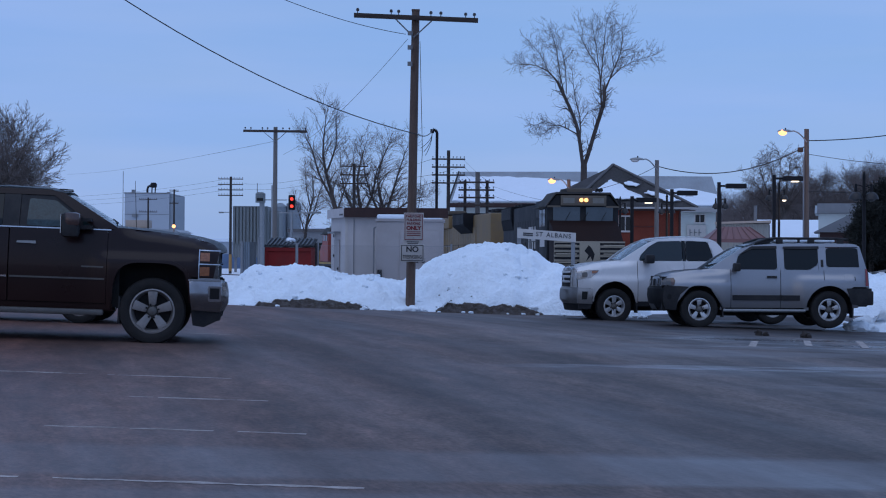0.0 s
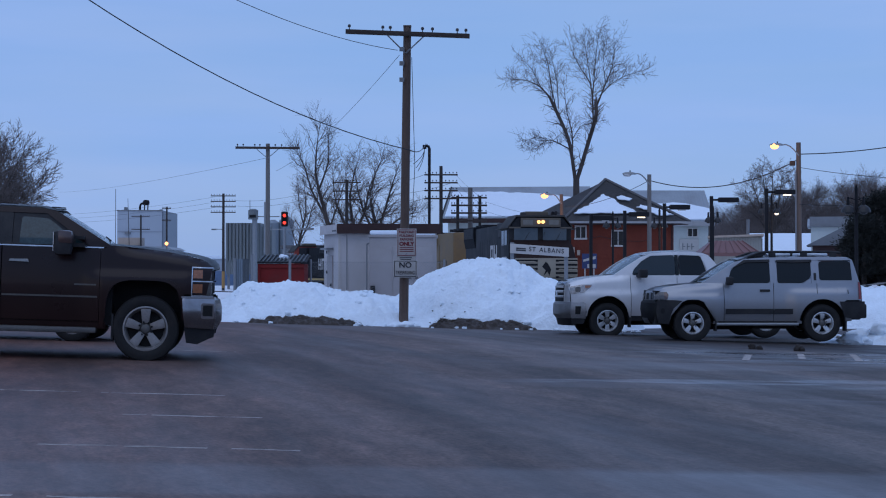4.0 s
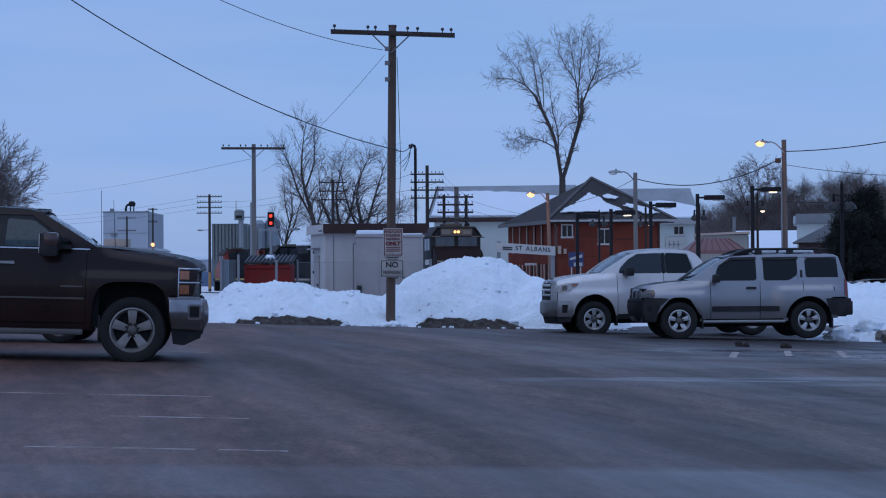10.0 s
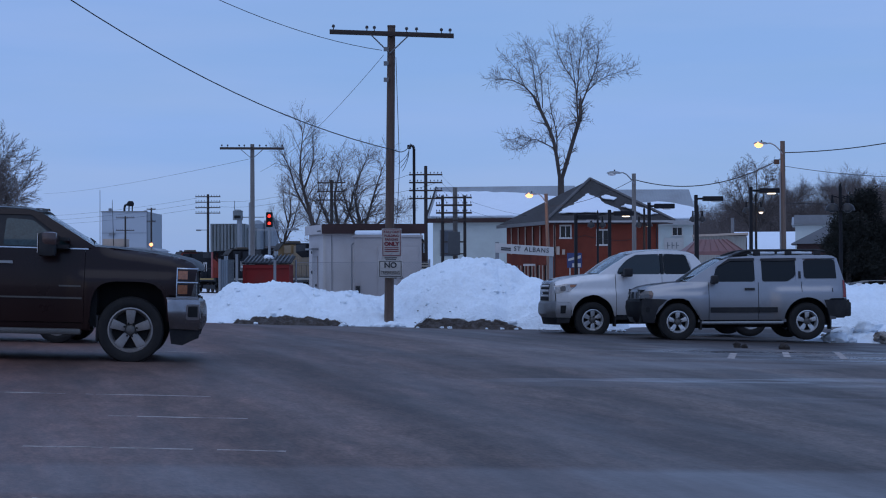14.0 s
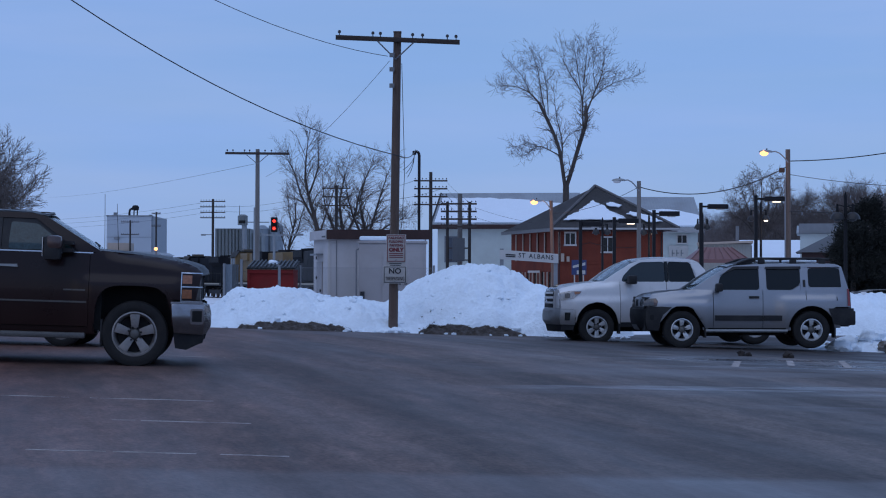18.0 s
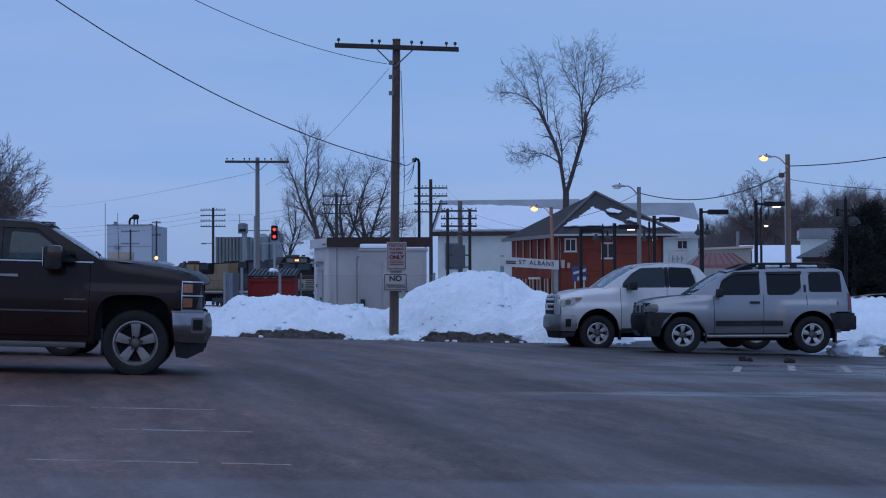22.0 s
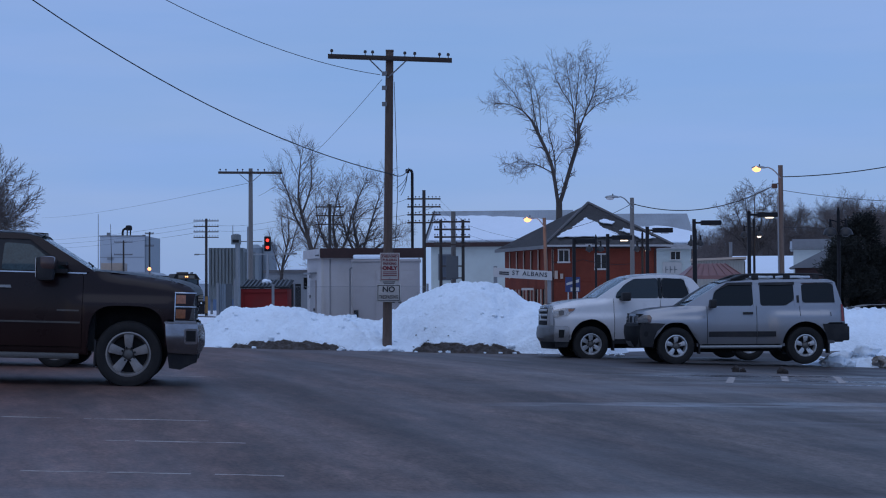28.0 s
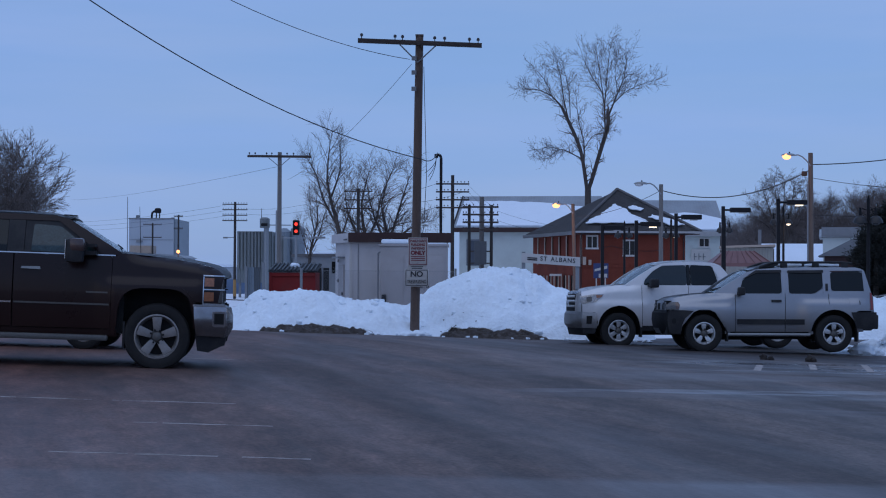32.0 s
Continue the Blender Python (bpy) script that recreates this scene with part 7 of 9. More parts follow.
    part("antenna", tube(bmesh.new(), (1.42, -0.75, 1.48), (1.46, -0.75, 2.15), 0.005, 0.003, 5), M["black_metal"], ob)
    for x in (wx, 4.88):
        c.wheel(x, wz, wr, 0.265, 5, 0.285, "alloy_dusty", 8)
    return ob


M["glass_grey"] = mat("grey_window_glass", (0.018, 0.026, 0.030), 0.06, var=0.2, scale=2.0, bump=0, rough_var=0.02, ior=1.5)
# trees reflected in the side glass, painted in as teal speckle
M["glass_side"] = mat("side_window_glass", (0.020, 0.038, 0.042), 0.06, var=0.6, scale=9.0, bump=0, rough_var=0.02, ior=1.5)
pickup_dark()


def suv():
    W, L = 1.85, 4.6
    g = 0.20
    ob = place_car("suv", 4.23, 38.0, W, -1, "silver boxy four-door SUV with black bumpers and roof rack, parked", slope=0.0, zoff=g, yaw=2.5)
    c = Car(ob, body_half(W - 0.05, 1.17, 0.22, 0.22, 0.8, 0.10, L, ((1.06, 0.60, 0.99, 0.055), (3.71, 0.62, 1.08, 0.055)), 0.80, 0.20, ((0.2, 1.03), (0.45, 1.10), (0.85, 1.165), (1.28, 1.20), (1.70, 1.21))), L)
    P, K = M["paint_silver"], M["dark_plastic"]
    f, r, wz, wr = 1.06, 3.71, 0.385, 0.39
    c.core([(0.2, 0.55, -0.75, 0.75, 0.35, 1.05), (0.5, 1.6, -0.58, 0.58, 0.35, 1.08), (1.6, 3.2, -0.86, 0.86, 0.36, 1.14), (3.2, 4.2, -0.55, 0.55, 0.36, 1.14), (4.2, 4.5, -0.8, 0.8, 0.45, 1.1), (1.45, 2.3, -0.45, 0.45, 0.24, 0.4), (2.35, 3.2, -0.65, 0.1, 0.26, 0.41), (3.62, 3.80, -0.7, 0.7, 0.30, 0.44), (3.5, 3.95, -0.2, 0.2, 0.24, 0.45), (4.0, 4.45, 0.0, 0.55, 0.28, 0.44)])
    for x in (2.35, 3.15):
        for y in (-0.38, 0.38):
            part("seat", boxes((x, x + 0.15, y - 0.22, y + 0.22, 1.0, 1.42), (x + 0.02, x + 0.1, y - 0.12, y + 0.12, 1.43, 1.60), bevel=0.03), M["under"], ob, "dark seat")
    fa = arch(f, wz, 0.47, 176, 4, 12, 1.05)
    ra = arch(r, wz, 0.47, 176, 4, 12, 1.05)
    c.panel("fender", [(0.26, 0.87), (0.25, 1.03), (0.30, 1.065), (0.45, 1.112), (0.85, 1.177), (1.28, 1.212), (1.70, 1.212), (1.70, 0.42), (1.54, 0.42)] + fa[::-1][1:-1] + [(0.55, 0.62), (0.50, 0.86)], P)
    d1 = c.panel("front_door", [(1.712, 0.42), (1.712, 1.2065), (2.715, 1.2065), (2.715, 0.42)], P)
    d2 = c.panel("rear_door", [(2.727, 0.42), (2.727, 1.2065), (3.60, 1.2065), (3.60, 0.93), (3.40, 0.88), (3.25, 0.72), (3.18, 0.42)], P)
    c.panel("quarter", [(3.612, 0.945), (3.612, 1.2065), (4.50, 1.2065), (4.53, 0.86), (4.20, 0.86), (4.08, 0.79)] + arch(r, wz, 0.485, 50, 130, 6, 1.05) + [(3.42, 0.86)], P)
    for cx in (f, r):
        c.panel("fender_flare", arch(cx, wz, 0.60, 176, 4, 14, 1.03) + arch(cx, wz, 0.475, 176, 4, 14, 1.05)[::-1], P, 0.006, 0.05, label="bulging fender flare")
    # roof line and pillars
    c.panel("a_pillar", [(1.28, 1.203), (1.62, 1.44), (1.95, 1.645), (2.13, 1.70), (2.14, 1.66), (2.0, 1.60), (1.86, 1.47), (1.78, 1.203)], P, 0.0, 0.05)
    c.panel("roof_rail", [(2.145, 1.665), (2.13, 1.705), (2.5, 1.735), (3.2, 1.752), (3.9, 1.755), (4.22, 1.745), (4.36, 1.69), (4.0, 1.688)], P, 0.0, 0.05)
    c.panel("b_pillar", [(2.655, 1.203), (2.655, 1.668), (2.80, 1.67), (2.80, 1.203)], P, 0.0, 0.05)
    c.panel("c_pillar", [(3.50, 1.203), (3.50, 1.676), (3.66, 1.68), (3.66, 1.203)], P, 0.0, 0.05)
    c.panel("d_pillar", [(4.34, 1.203), (4.32, 1.69), (4.37, 1.69), (4.50, 1.203)], P, 0.0, 0.05)
    c.panel("window_frame", [(1.785, 1.205), (1.865, 1.50), (2.145, 1.655), (2.65, 1.66), (2.65, 1.205)], P, -0.014, 0.006)
    c.panel("side_window", rounded([(1.785, 1.205), (1.865, 1.50), (2.145, 1.655), (2.65, 1.66), (2.65, 1.205)]), M["glass"], -0.004, 0.008, label="dark side window")
    c.panel("window_frame", [(2.805, 1.205), (2.805, 1.66), (3.495, 1.665), (3.495, 1.33), (3.30, 1.205)], P, -0.014, 0.006)
    c.panel("side_window", rounded([(2.805, 1.205), (2.805, 1.66), (3.495, 1.665), (3.495, 1.33), (3.30, 1.205)]), M["glass"], -0.004, 0.008)
    c.panel("rear_door_corner", [(3.31, 1.2), (3.495, 1.32), (3.495, 1.2)], P, 0.0, 0.03)
    c.panel("window_frame", [(3.665, 1.27), (3.665, 1.66), (4.315, 1.67), (4.37, 1.27)], P, -0.014, 0.006)
    c.panel("quarter_window", rounded([(3.665, 1.27), (3.665, 1.66), (4.315, 1.67), (4.37, 1.27)]), M["glass"], -0.004, 0.008, label="tinted quarter window")
    c.panel("quarter_top", [(3.66, 1.2), (3.66, 1.265), (4.41, 1.265), (4.45, 1.2)], P, 0.0, 0.03)
    for a, b in ((1.86, 2.66), (2.78, 3.52)):
        c.panel("rain_visor", [(a, 1.645 if a > 2 else 1.50), (a + (0.28 if a < 2 else 0.02), 1.69), (b, 1.70), (b, 1.645), (a + 0.3, 1.635)], K, 0.02, 0.02, label="dark rain visor")
    c.panel("vent", [(3.55, 1.27), (3.55, 1.42), (3.60, 1.42), (3.60, 1.27)], K, 0.01, 0.02)
    c.panel("side_moulding", [(1.74, 0.57), (1.74, 0.68), (2.71, 0.68), (2.71, 0.57)], K, 0.025, 0.03, parent=d1, label="black rub strip")
    c.panel("side_moulding", [(2.732, 0.57), (2.732, 0.68), (3.10, 0.68), (3.10, 0.57)], K, 0.025, 0.03, parent=d2)
    c.panel("door_handle", [(2.44, 1.03), (2.44, 1.08), (2.64, 1.08), (2.64, 1.03)], K, 0.03, 0.03, parent=d1, label="black door handle")
    c.panel("fuel_flap", [(4.02, 0.98), (4.02, 1.12), (4.2, 1.12), (4.2, 0.98)], P, 0.005, 0.01)
    c.panel("fuel_latch", [(4.225, 0.99), (4.225, 1.07), (4.24, 1.07), (4.24, 0.99)], K, 0.006, 0.01)
    c.strip("hood", [(0.20, 1.03), (0.30, 1.085), (0.6, 1.145), (1.0, 1.192), (1.32, 1.205)], P, 0.0, 0.012, 0.10, label="silver hood")
    c.strip("windshield", [(1.28, 1.205), (1.55, 1.385), (1.85, 1.57), (2.06, 1.69)], M["glass_clear"], 0.05, 0.03, 0.10, thick=0.01, label="windshield")
    c.strip("roof", [(2.02, 1.68), (2.2, 1.72), (2.9, 1.745), (3.8, 1.75), (4.3, 1.735), (4.38, 1.69)], P, 0.01, 0.03, label="silver roof")
    c.strip("tailgate", [(4.37, 1.69), (4.45, 1.3), (4.54, 1.15), (4.56, 0.72)], P, 0.02)
    SW = 0.26
    c.strip("front_fascia", [(0.16, 1.05), (0.09, 0.98), (0.07, 0.84)], P, 0.02, 0, SW, label="silver front panel")
    gr = c.strip("grille", [(0.075, 1.00), (0.055, 0.95), (0.05, 0.865)], K, 0.02, 0, SW, s0=-0.56, s1=0.56, label="black grille")
    for u in (-0.57, -0.24, 0.24, 0.57):
        c.strip("grille_bar", [(0.065, 1.02), (0.04, 0.95), (0.035, 0.85)], P, 0.02, 0, SW, s0=u - 0.06, s1=u + 0.06, n=3, parent=gr, label="silver grille bar")
    c.strip("emblem", [(0.03, 0.96), (0.01, 0.90), (0.02, 0.84)], M["chrome"], 0.02, 0, SW, s0=-0.09, s1=0.09, n=4, parent=gr)
    for q in (-1, 1):
        c.strip("headlight_front", [(0.08, 1.01), (0.06, 0.95), (0.055, 0.87)], M["lens_dim"], 0.02, 0, SW, s0=min(q * 0.6, q), s1=max(q * 0.6, q), n=5, label="clear headlight")
    for s in (-1, 1):
        c.panel("headlight", [(0.17, 0.865), (0.19, 1.015), (0.52, 1.03), (0.56, 0.97), (0.52, 0.87)], M["lens_dim"], 0.012, 0.06, sides=(s,), label="clear headlight")
        c.panel("indicator", [(0.44, 0.885), (0.44, 1.015), (0.515, 1.02), (0.55, 0.97), (0.515, 0.885)], M["lens_amber_dim"], 0.017, 0.01, sides=(s,), label="amber indicator")
        c.panel("tail_lamp", [(4.47, 0.88), (4.465, 1.24), (4.50, 1.22), (4.535, 0.88)], M["lens_red"], 0.014, 0.05, sides=(s,), label="red tail lamp")
        y = s * (W / 2)
        m = part("mirror", boxes((1.72, 1.86, y - 0.10 + s * 0.14, y + 0.10 + s * 0.14, 1.17, 1.34), bevel=0.04), K, ob, "black door mirror")
        part("mirror_arm", boxes((1.74, 1.84, min(y - s * 0.06, y + s * 0.08), max(y - s * 0.06, y + s * 0.08), 1.18, 1.24)), K, m)
        part("step_bar", tube(bmesh.new(), (1.55, y - s * 0.02, 0.36), (3.22, y - s * 0.02, 0.36), 0.035, 0.035, 10), M["steel"], ob, "tubular side step")
        part("mud_flap", boxes((1.53, 1.56, min(y - s * 0.26, y - s * 0.02), max(y - s * 0.26, y - s * 0.02), 0.22, 0.52)), K, ob, "black mud flap")
        part("mud_flap", boxes((4.18, 4.21, min(y - s * 0.26, y - s * 0.02), max(y - s * 0.26, y - s * 0.02), 0.22, 0.5)), K, ob)
        part("roof_rail_bar", polytube(bmesh.new(), [(2.25, s * 0.60, 1.75), (2.5, s * 0.60, 1.84), (2.65, s * 0.60, 1.86), (3.95, s * 0.60, 1.86), (4.15, s * 0.60, 1.84)], 0.024, 8), K, ob, "black roof rack rail")
        for x in (2.75, 3.4, 4.0):
            part("rack_foot", boxes((x - 0.07, x + 0.07, s * 0.60 - 0.025, s * 0.60 + 0.025, 1.735, 1.845), bevel=0.01), K, ob)
    for x in (2.7, 3.1, 3.5, 3.9):
        part("rack_bar", tube(bmesh.new(), (x, -0.58, 1.86), (x, 0.58, 1.86), 0.016, 0.016, 8), K, ob, "black roof rack crossbar")
    part("rack_fairing", prism(bmesh.new(), [(2.05, 1.70), (2.45, 1.80), (2.6, 1.86), (2.65, 1.80), (2.3, 1.72)], -0.6, 0.6, bevel=0.01), K, ob, "black rack fairing")
    for x, y, w in ((3.0, 0.1, 0.22), (3.55, -0.1, 0.2), (3.85, 0.15, 0.16)):
        part("snow_cap", boxes((x - w, x + w, y - 0.3, y + 0.3, 1.783, 1.835), bevel=0.022), M["roof_snow"], ob, "leftover snow on the roof")
    c.strip("front_bumper", [(0.05, 0.85), (-0.02, 0.80), (-0.04, 0.66), (0.0, 0.5), (0.10, 0.40)], K, 0.0, 0, SW, thick=0.04, label="black plastic front bumper")
    c.panel("bumper_end", [(0.30, 0.38), (0.24, 0.5), (0.22, 0.66), (0.26, 0.855), (0.62, 0.86), (0.84, 0.845), (0.75, 0.78), (0.66, 0.69), (0.605, 0.56), (0.58, 0.44), (0.57, 0.36)], K, 0.012, 0.05, label="black bumper end")
    c.strip("skid_plate", [(0.0, 0.60), (0.03, 0.45), (0.12, 0.36)], M["steel_paint"], 0.0, 0, SW, s0=-0.45, s1=0.45, label="grey skid plate")
    c.panel("fog_lamp", rounded([(0.34, 0.58), (0.34, 0.69), (0.45, 0.69), (0.45, 0.58)], 0.05), M["under"], 0.014, 0.02, label="round fog lamp")
    c.panel("rear_bumper", [(4.16, 0.50), (4.05, 0.83), (4.60, 0.83), (4.62, 0.62), (4.50, 0.46)], K, 0.02, 0.06, label="black rear bumper end")
    part("rear_bumper_bar", boxes((4.48, 4.64, -0.85, 0.85, 0.48, 0.78), bevel=0.04), K, ob)
    part("rocker", boxes((1.5, 3.3, -0.85, 0.85, 0.37, 0.43)), P, ob)
    part("wiper", tube(bmesh.new(), (1.34, -0.1, 1.275), (1.46, -0.6, 1.33), 0.012, 0.01, 6), M["black_metal"], ob)
    for x in (f, r):
        c.wheel(x, wz, wr, 0.255, 5, 0.228, "alloy_bright")
    reshape(ob, lambda x: x + max(0.0, x - 1.3) * 0.022 + 0.17 * max(0.0, 1 - x / 0.55))
    return ob


suv()


def pickup_white():
    W, L = 2.02, 5.8
    ob = place_car("pickup_truck", 2.68, 41.6, W, -1, "white double cab pickup truck with chrome grille, parked", zoff=0.17, yaw=7.0, pivot=1.2)
    c = Car(ob, body_half(W - 0.02, 1.38, 0.24, 0.24, 0.9, 0.06, L, ((1.19, 0.62, 1.04, 0.05), (4.87, 0.62, 1.04, 0.05)), 0.86, 0.18, ((0.2, 1.22), (0.5, 1.275), (0.9, 1.345), (1.3, 1.39), (1.72, 1.40))), L)
    P, K = M["paint_white"], M["dark_plastic"]
    f, r, wz, wr = 1.19, 4.87, 0.40, 0.405
    c.core([(0.25, 0.6, -0.8, 0.8, 0.4, 1.2), (0.6, 1.7, -0.6, 0.6, 0.4, 1.25), (1.7, 4.2, -0.92, 0.92, 0.45, 1.34), (4.2, 5.6, -0.6, 0.6, 0.45, 1.2), (1.6, 2.6, -0.5, 0.5, 0.26, 0.44), (2.7, 4.0, -0.7, 0.0, 0.28, 0.44), (4.78, 4.96, -0.7, 0.7, 0.3, 0.46)])
    for x in (2.5, 3.3):
        for y in (-0.4, 0.4):
            part("seat", boxes((x, x + 0.15, y - 0.24, y + 0.24, 1.1, 1.62), (x + 0.02, x + 0.1, y - 0.12, y + 0.12, 1.63, 1.78), bevel=0.03), M["under"], ob, "dark seat")
    fa = arch(f, wz, 0.50, 176, 4, 12, 1.08)
    ra = arch(r, wz, 0.50, 176, 4, 12, 1.08)
    c.panel("fender", [(0.27, 0.78), (0.25, 0.9), (0.23, 1.205), (0.28, 1.245), (0.5, 1.287), (0.9, 1.357), (1.3, 1.402), (1.55, 1.41), (1.72, 1.40), (1.72, 0.45), (1.69, 0.45)] + fa[::-1][1:-1] + [(0.64, 0.62), (0.62, 0.78)], P)
    d1 = c.panel("front_door", [(1.733, 0.48), (1.733, 1.3965), (2.80, 1.3965), (2.80, 0.48)], P)
    d2 = c.panel("rear_door", [(2.812, 0.48), (2.812, 1.3965), (3.68, 1.3965), (3.68, 0.48)], P)
    c.panel("cab_corner", [(3.692, 0.45), (3.692, 1.3965), (3.93, 1.3965), (3.93, 0.45)], P)
    c.panel("bed_side", [(3.96, 0.5), (3.96, 1.36), (5.72, 1.36), (5.74, 0.6), (5.40, 0.55)] + ra[::-1][1:-1] + [(4.34, 0.5)], P)
    for cx in (f, r):
        c.panel("arch_lip", arch(cx, wz, 0.525, 172, 8, 14, 1.07) + arch(cx, wz, 0.496, 172, 8, 14, 1.08)[::-1], P, 0.008, 0.05)
    c.panel("a_pillar", [(1.36, 1.395), (1.70, 1.63), (2.0, 1.81), (2.2, 1.885), (2.22, 1.84), (2.0, 1.72), (1.80, 1.52), (1.76, 1.395)], P, 0.0, 0.05)
    c.panel("roof_rail", [(2.215, 1.843), (2.2, 1.888), (2.5, 1.925), (2.85, 1.94), (3.2, 1.93), (3.45, 1.90), (3.58, 1.84), (3.45, 1.845), (2.9, 1.862)], P, 0.0, 0.05)
    c.panel("b_pillar", [(2.785, 1.39), (2.785, 1.858), (2.845, 1.86), (2.845, 1.39)], M["glass"], -0.002, 0.05, label="gloss black pillar")
    c.panel("c_pillar", [(3.52, 1.39), (3.50, 1.60), (3.38, 1.845), (3.585, 1.838), (3.72, 1.68), (3.86, 1.39)], P, 0.0, 0.05)
    c.panel("window_frame", [(1.765, 1.395), (1.805, 1.52), (2.0, 1.715), (2.21, 1.838), (2.775, 1.856), (2.775, 1.395)], P, -0.014, 0.006)
    c.panel("side_window", rounded([(1.765, 1.395), (1.805, 1.52), (2.0, 1.715), (2.21, 1.838), (2.775, 1.856), (2.775, 1.395)]), M["glass_grey"], -0.004, 0.008, label="side window")
    c.panel("window_frame", [(2.865, 1.395), (2.865, 1.857), (3.375, 1.842), (3.495, 1.60), (3.515, 1.395)], P, -0.014, 0.006)
    c.panel("side_window", rounded([(2.865, 1.395), (2.865, 1.857), (3.375, 1.842), (3.495, 1.60), (3.515, 1.395)]), M["glass"], -0.004, 0.008)
    c.panel("door_handle", [(2.52, 1.16), (2.52, 1.21), (2.74, 1.21), (2.74, 1.16)], P, 0.03, 0.03, parent=d1)
    c.panel("door_handle", [(3.40, 1.16), (3.40, 1.21), (3.62, 1.21), (3.62, 1.16)], P, 0.03, 0.03, parent=d2)
    c.panel("rocker", [(1.733, 0.37), (1.733, 0.472), (3.9, 0.472), (3.9, 0.37)], K, -0.01, 0.03)
    c.strip("hood", [(0.20, 1.22), (0.30, 1.265), (0.6, 1.32), (1.0, 1.366), (1.40, 1.398)], P, 0.0, 0.015, 0.14, label="white hood")
    c.strip("hood_slot", [(0.25, 1.262), (0.30, 1.278)], K, 0.3, 0.016, 0.08, span=0.8, label="black slot under the hood edge")
    c.strip("windshield", [(1.36, 1.395), (1.62, 1.575), (1.9, 1.76), (2.10, 1.875)], M["glass_clear"], 0.05, 0.03, 0.12, thick=0.01, label="windshield")
    c.strip("roof", [(2.06, 1.845), (2.25, 1.90), (2.5, 1.93), (2.85, 1.945), (3.2, 1.935), (3.45, 1.905), (3.62, 1.835)], P, 0.01, 0.03, label="white roof")
    c.strip("rear_window", [(3.62, 1.84), (3.90, 1.40)], M["glass"], 0.05)
    c.strip("bed_cover", [(3.95, 1.35), (5.7, 1.35)], K, 0.03)
    c.strip("tailgate", [(5.74, 1.35), (5.76, 0.65)], P, 0.02)
    SW = 0.26
    c.strip("front_fascia", [(0.22, 1.25), (0.11, 1.20), (0.07, 1.0), (0.06, 0.76)], P, 0.02, 0, SW, label="white front panel")
    g = c.strip("grille", [(0.095, 1.18), (0.055, 1.0), (0.05, 0.80)], M["dark_plastic"], 0.02, 0, SW, s0=-0.62, s1=0.62, label="dark grille")
    for z in (1.13, 1.02, 0.91):
        c.strip("grille_bar", [(0.06 + 0.10 * max(0.0, z - 1.0), z + 0.034), (0.035 + 0.10 * max(0.0, z - 1.0), z + 0.01), (0.05, z - 0.02)], P, 0.02, 0, SW, s0=-0.58, s1=0.58, parent=g, label="white grille bar")
    c.strip("grille_frame", [(0.17, 1.25), (0.09, 1.222), (0.085, 1.185)], M["chrome"], 0.02, 0, SW, s0=-0.66, s1=0.66, parent=g)
    c.strip("emblem", [(0.05, 1.04), (0.03, 0.98), (0.045, 0.92)], M["chrome"], 0.02, 0, SW, s0=-0.10, s1=0.10, n=4, parent=g)
    for q in (-1, 1):
        c.strip("grille_frame", [(0.085, 1.19), (0.045, 1.0), (0.04, 0.79)], P, 0.02, 0, SW, s0=min(q * 0.60, q * 0.68), s1=max(q * 0.60, q * 0.68), n=3, parent=g)
    for s in (-1, 1):
        c.panel("headlight", [(0.22, 0.965), (0.20, 1.14), (0.56, 1.19), (0.84, 1.185), (0.80, 1.12), (0.62, 1.01)], M["lens_pickup"], 0.012, 0.06, sides=(s,), label="swept clear headlight")
        c.panel("headlight_bowl", rounded([(0.36, 1.01), (0.36, 1.13), (0.52, 1.14), (0.52, 1.02)], 0.05), M["lens_dim"], 0.015, 0.012, sides=(s,), label="dark projector bowl")
        c.panel("indicator", [(0.66, 1.10), (0.64, 1.17), (0.82, 1.165), (0.78, 1.12)], M["lens_amber"], 0.016, 0.01, sides=(s,), label="amber indicator")
        y = s * (W / 2)
        m = part("mirror", boxes((1.86, 2.06, y - 0.10 + s * 0.18, y + 0.12 + s * 0.18, 1.34, 1.54), bevel=0.045), K, ob, "black door mirror")
        part("mirror_arm", boxes((1.86, 1.98, min(y - s * 0.06, y + s * 0.1), max(y - s * 0.06, y + s * 0.1), 1.36, 1.42)), K, m)
        part("mud_flap", boxes((1.70, 1.73, min(y - s * 0.26, y - s * 0.02), max(y - s * 0.26, y - s * 0.02), 0.22, 0.5)), K, ob)
    c.strip("front_bumper", [(0.05, 0.79), (-0.01, 0.74), (-0.03, 0.60), (-0.02, 0.50), (0.06, 0.42)], M["bumper_grey"], 0.0, 0, SW, thick=0.04, label="chrome front bumper")
    c.panel("bumper_end", [(0.26, 0.43), (0.23, 0.55), (0.25, 0.79), (0.66, 0.77), (0.63, 0.60), (0.66, 0.42)], M["bumper_grey"], 0.006, 0.05, label="dusty chrome bumper end", bulge=0.03)
    c.panel("fog_lamp", [(0.36, 0.52), (0.36, 0.70), (0.52, 0.70), (0.50, 0.52)], M["under"], 0.042, 0.05, label="black fog lamp")
    c.panel("air_dam", [(0.30, 0.30), (0.28, 0.43), (0.66, 0.43), (0.62, 0.30)], K, -0.02, 0.05)
    c.strip("valance", [(0.06, 0.44), (0.12, 0.26)], K, 0.05, 0, SW)
    for x in (f, r):
        c.wheel(x, wz - 0.03, wr, 0.27, 6, 0.24, "alloy_bright")
    reshape(ob, lambda x: x + 0.19 * max(0.0, 1 - x / 0.75))
    return ob


pickup_white()


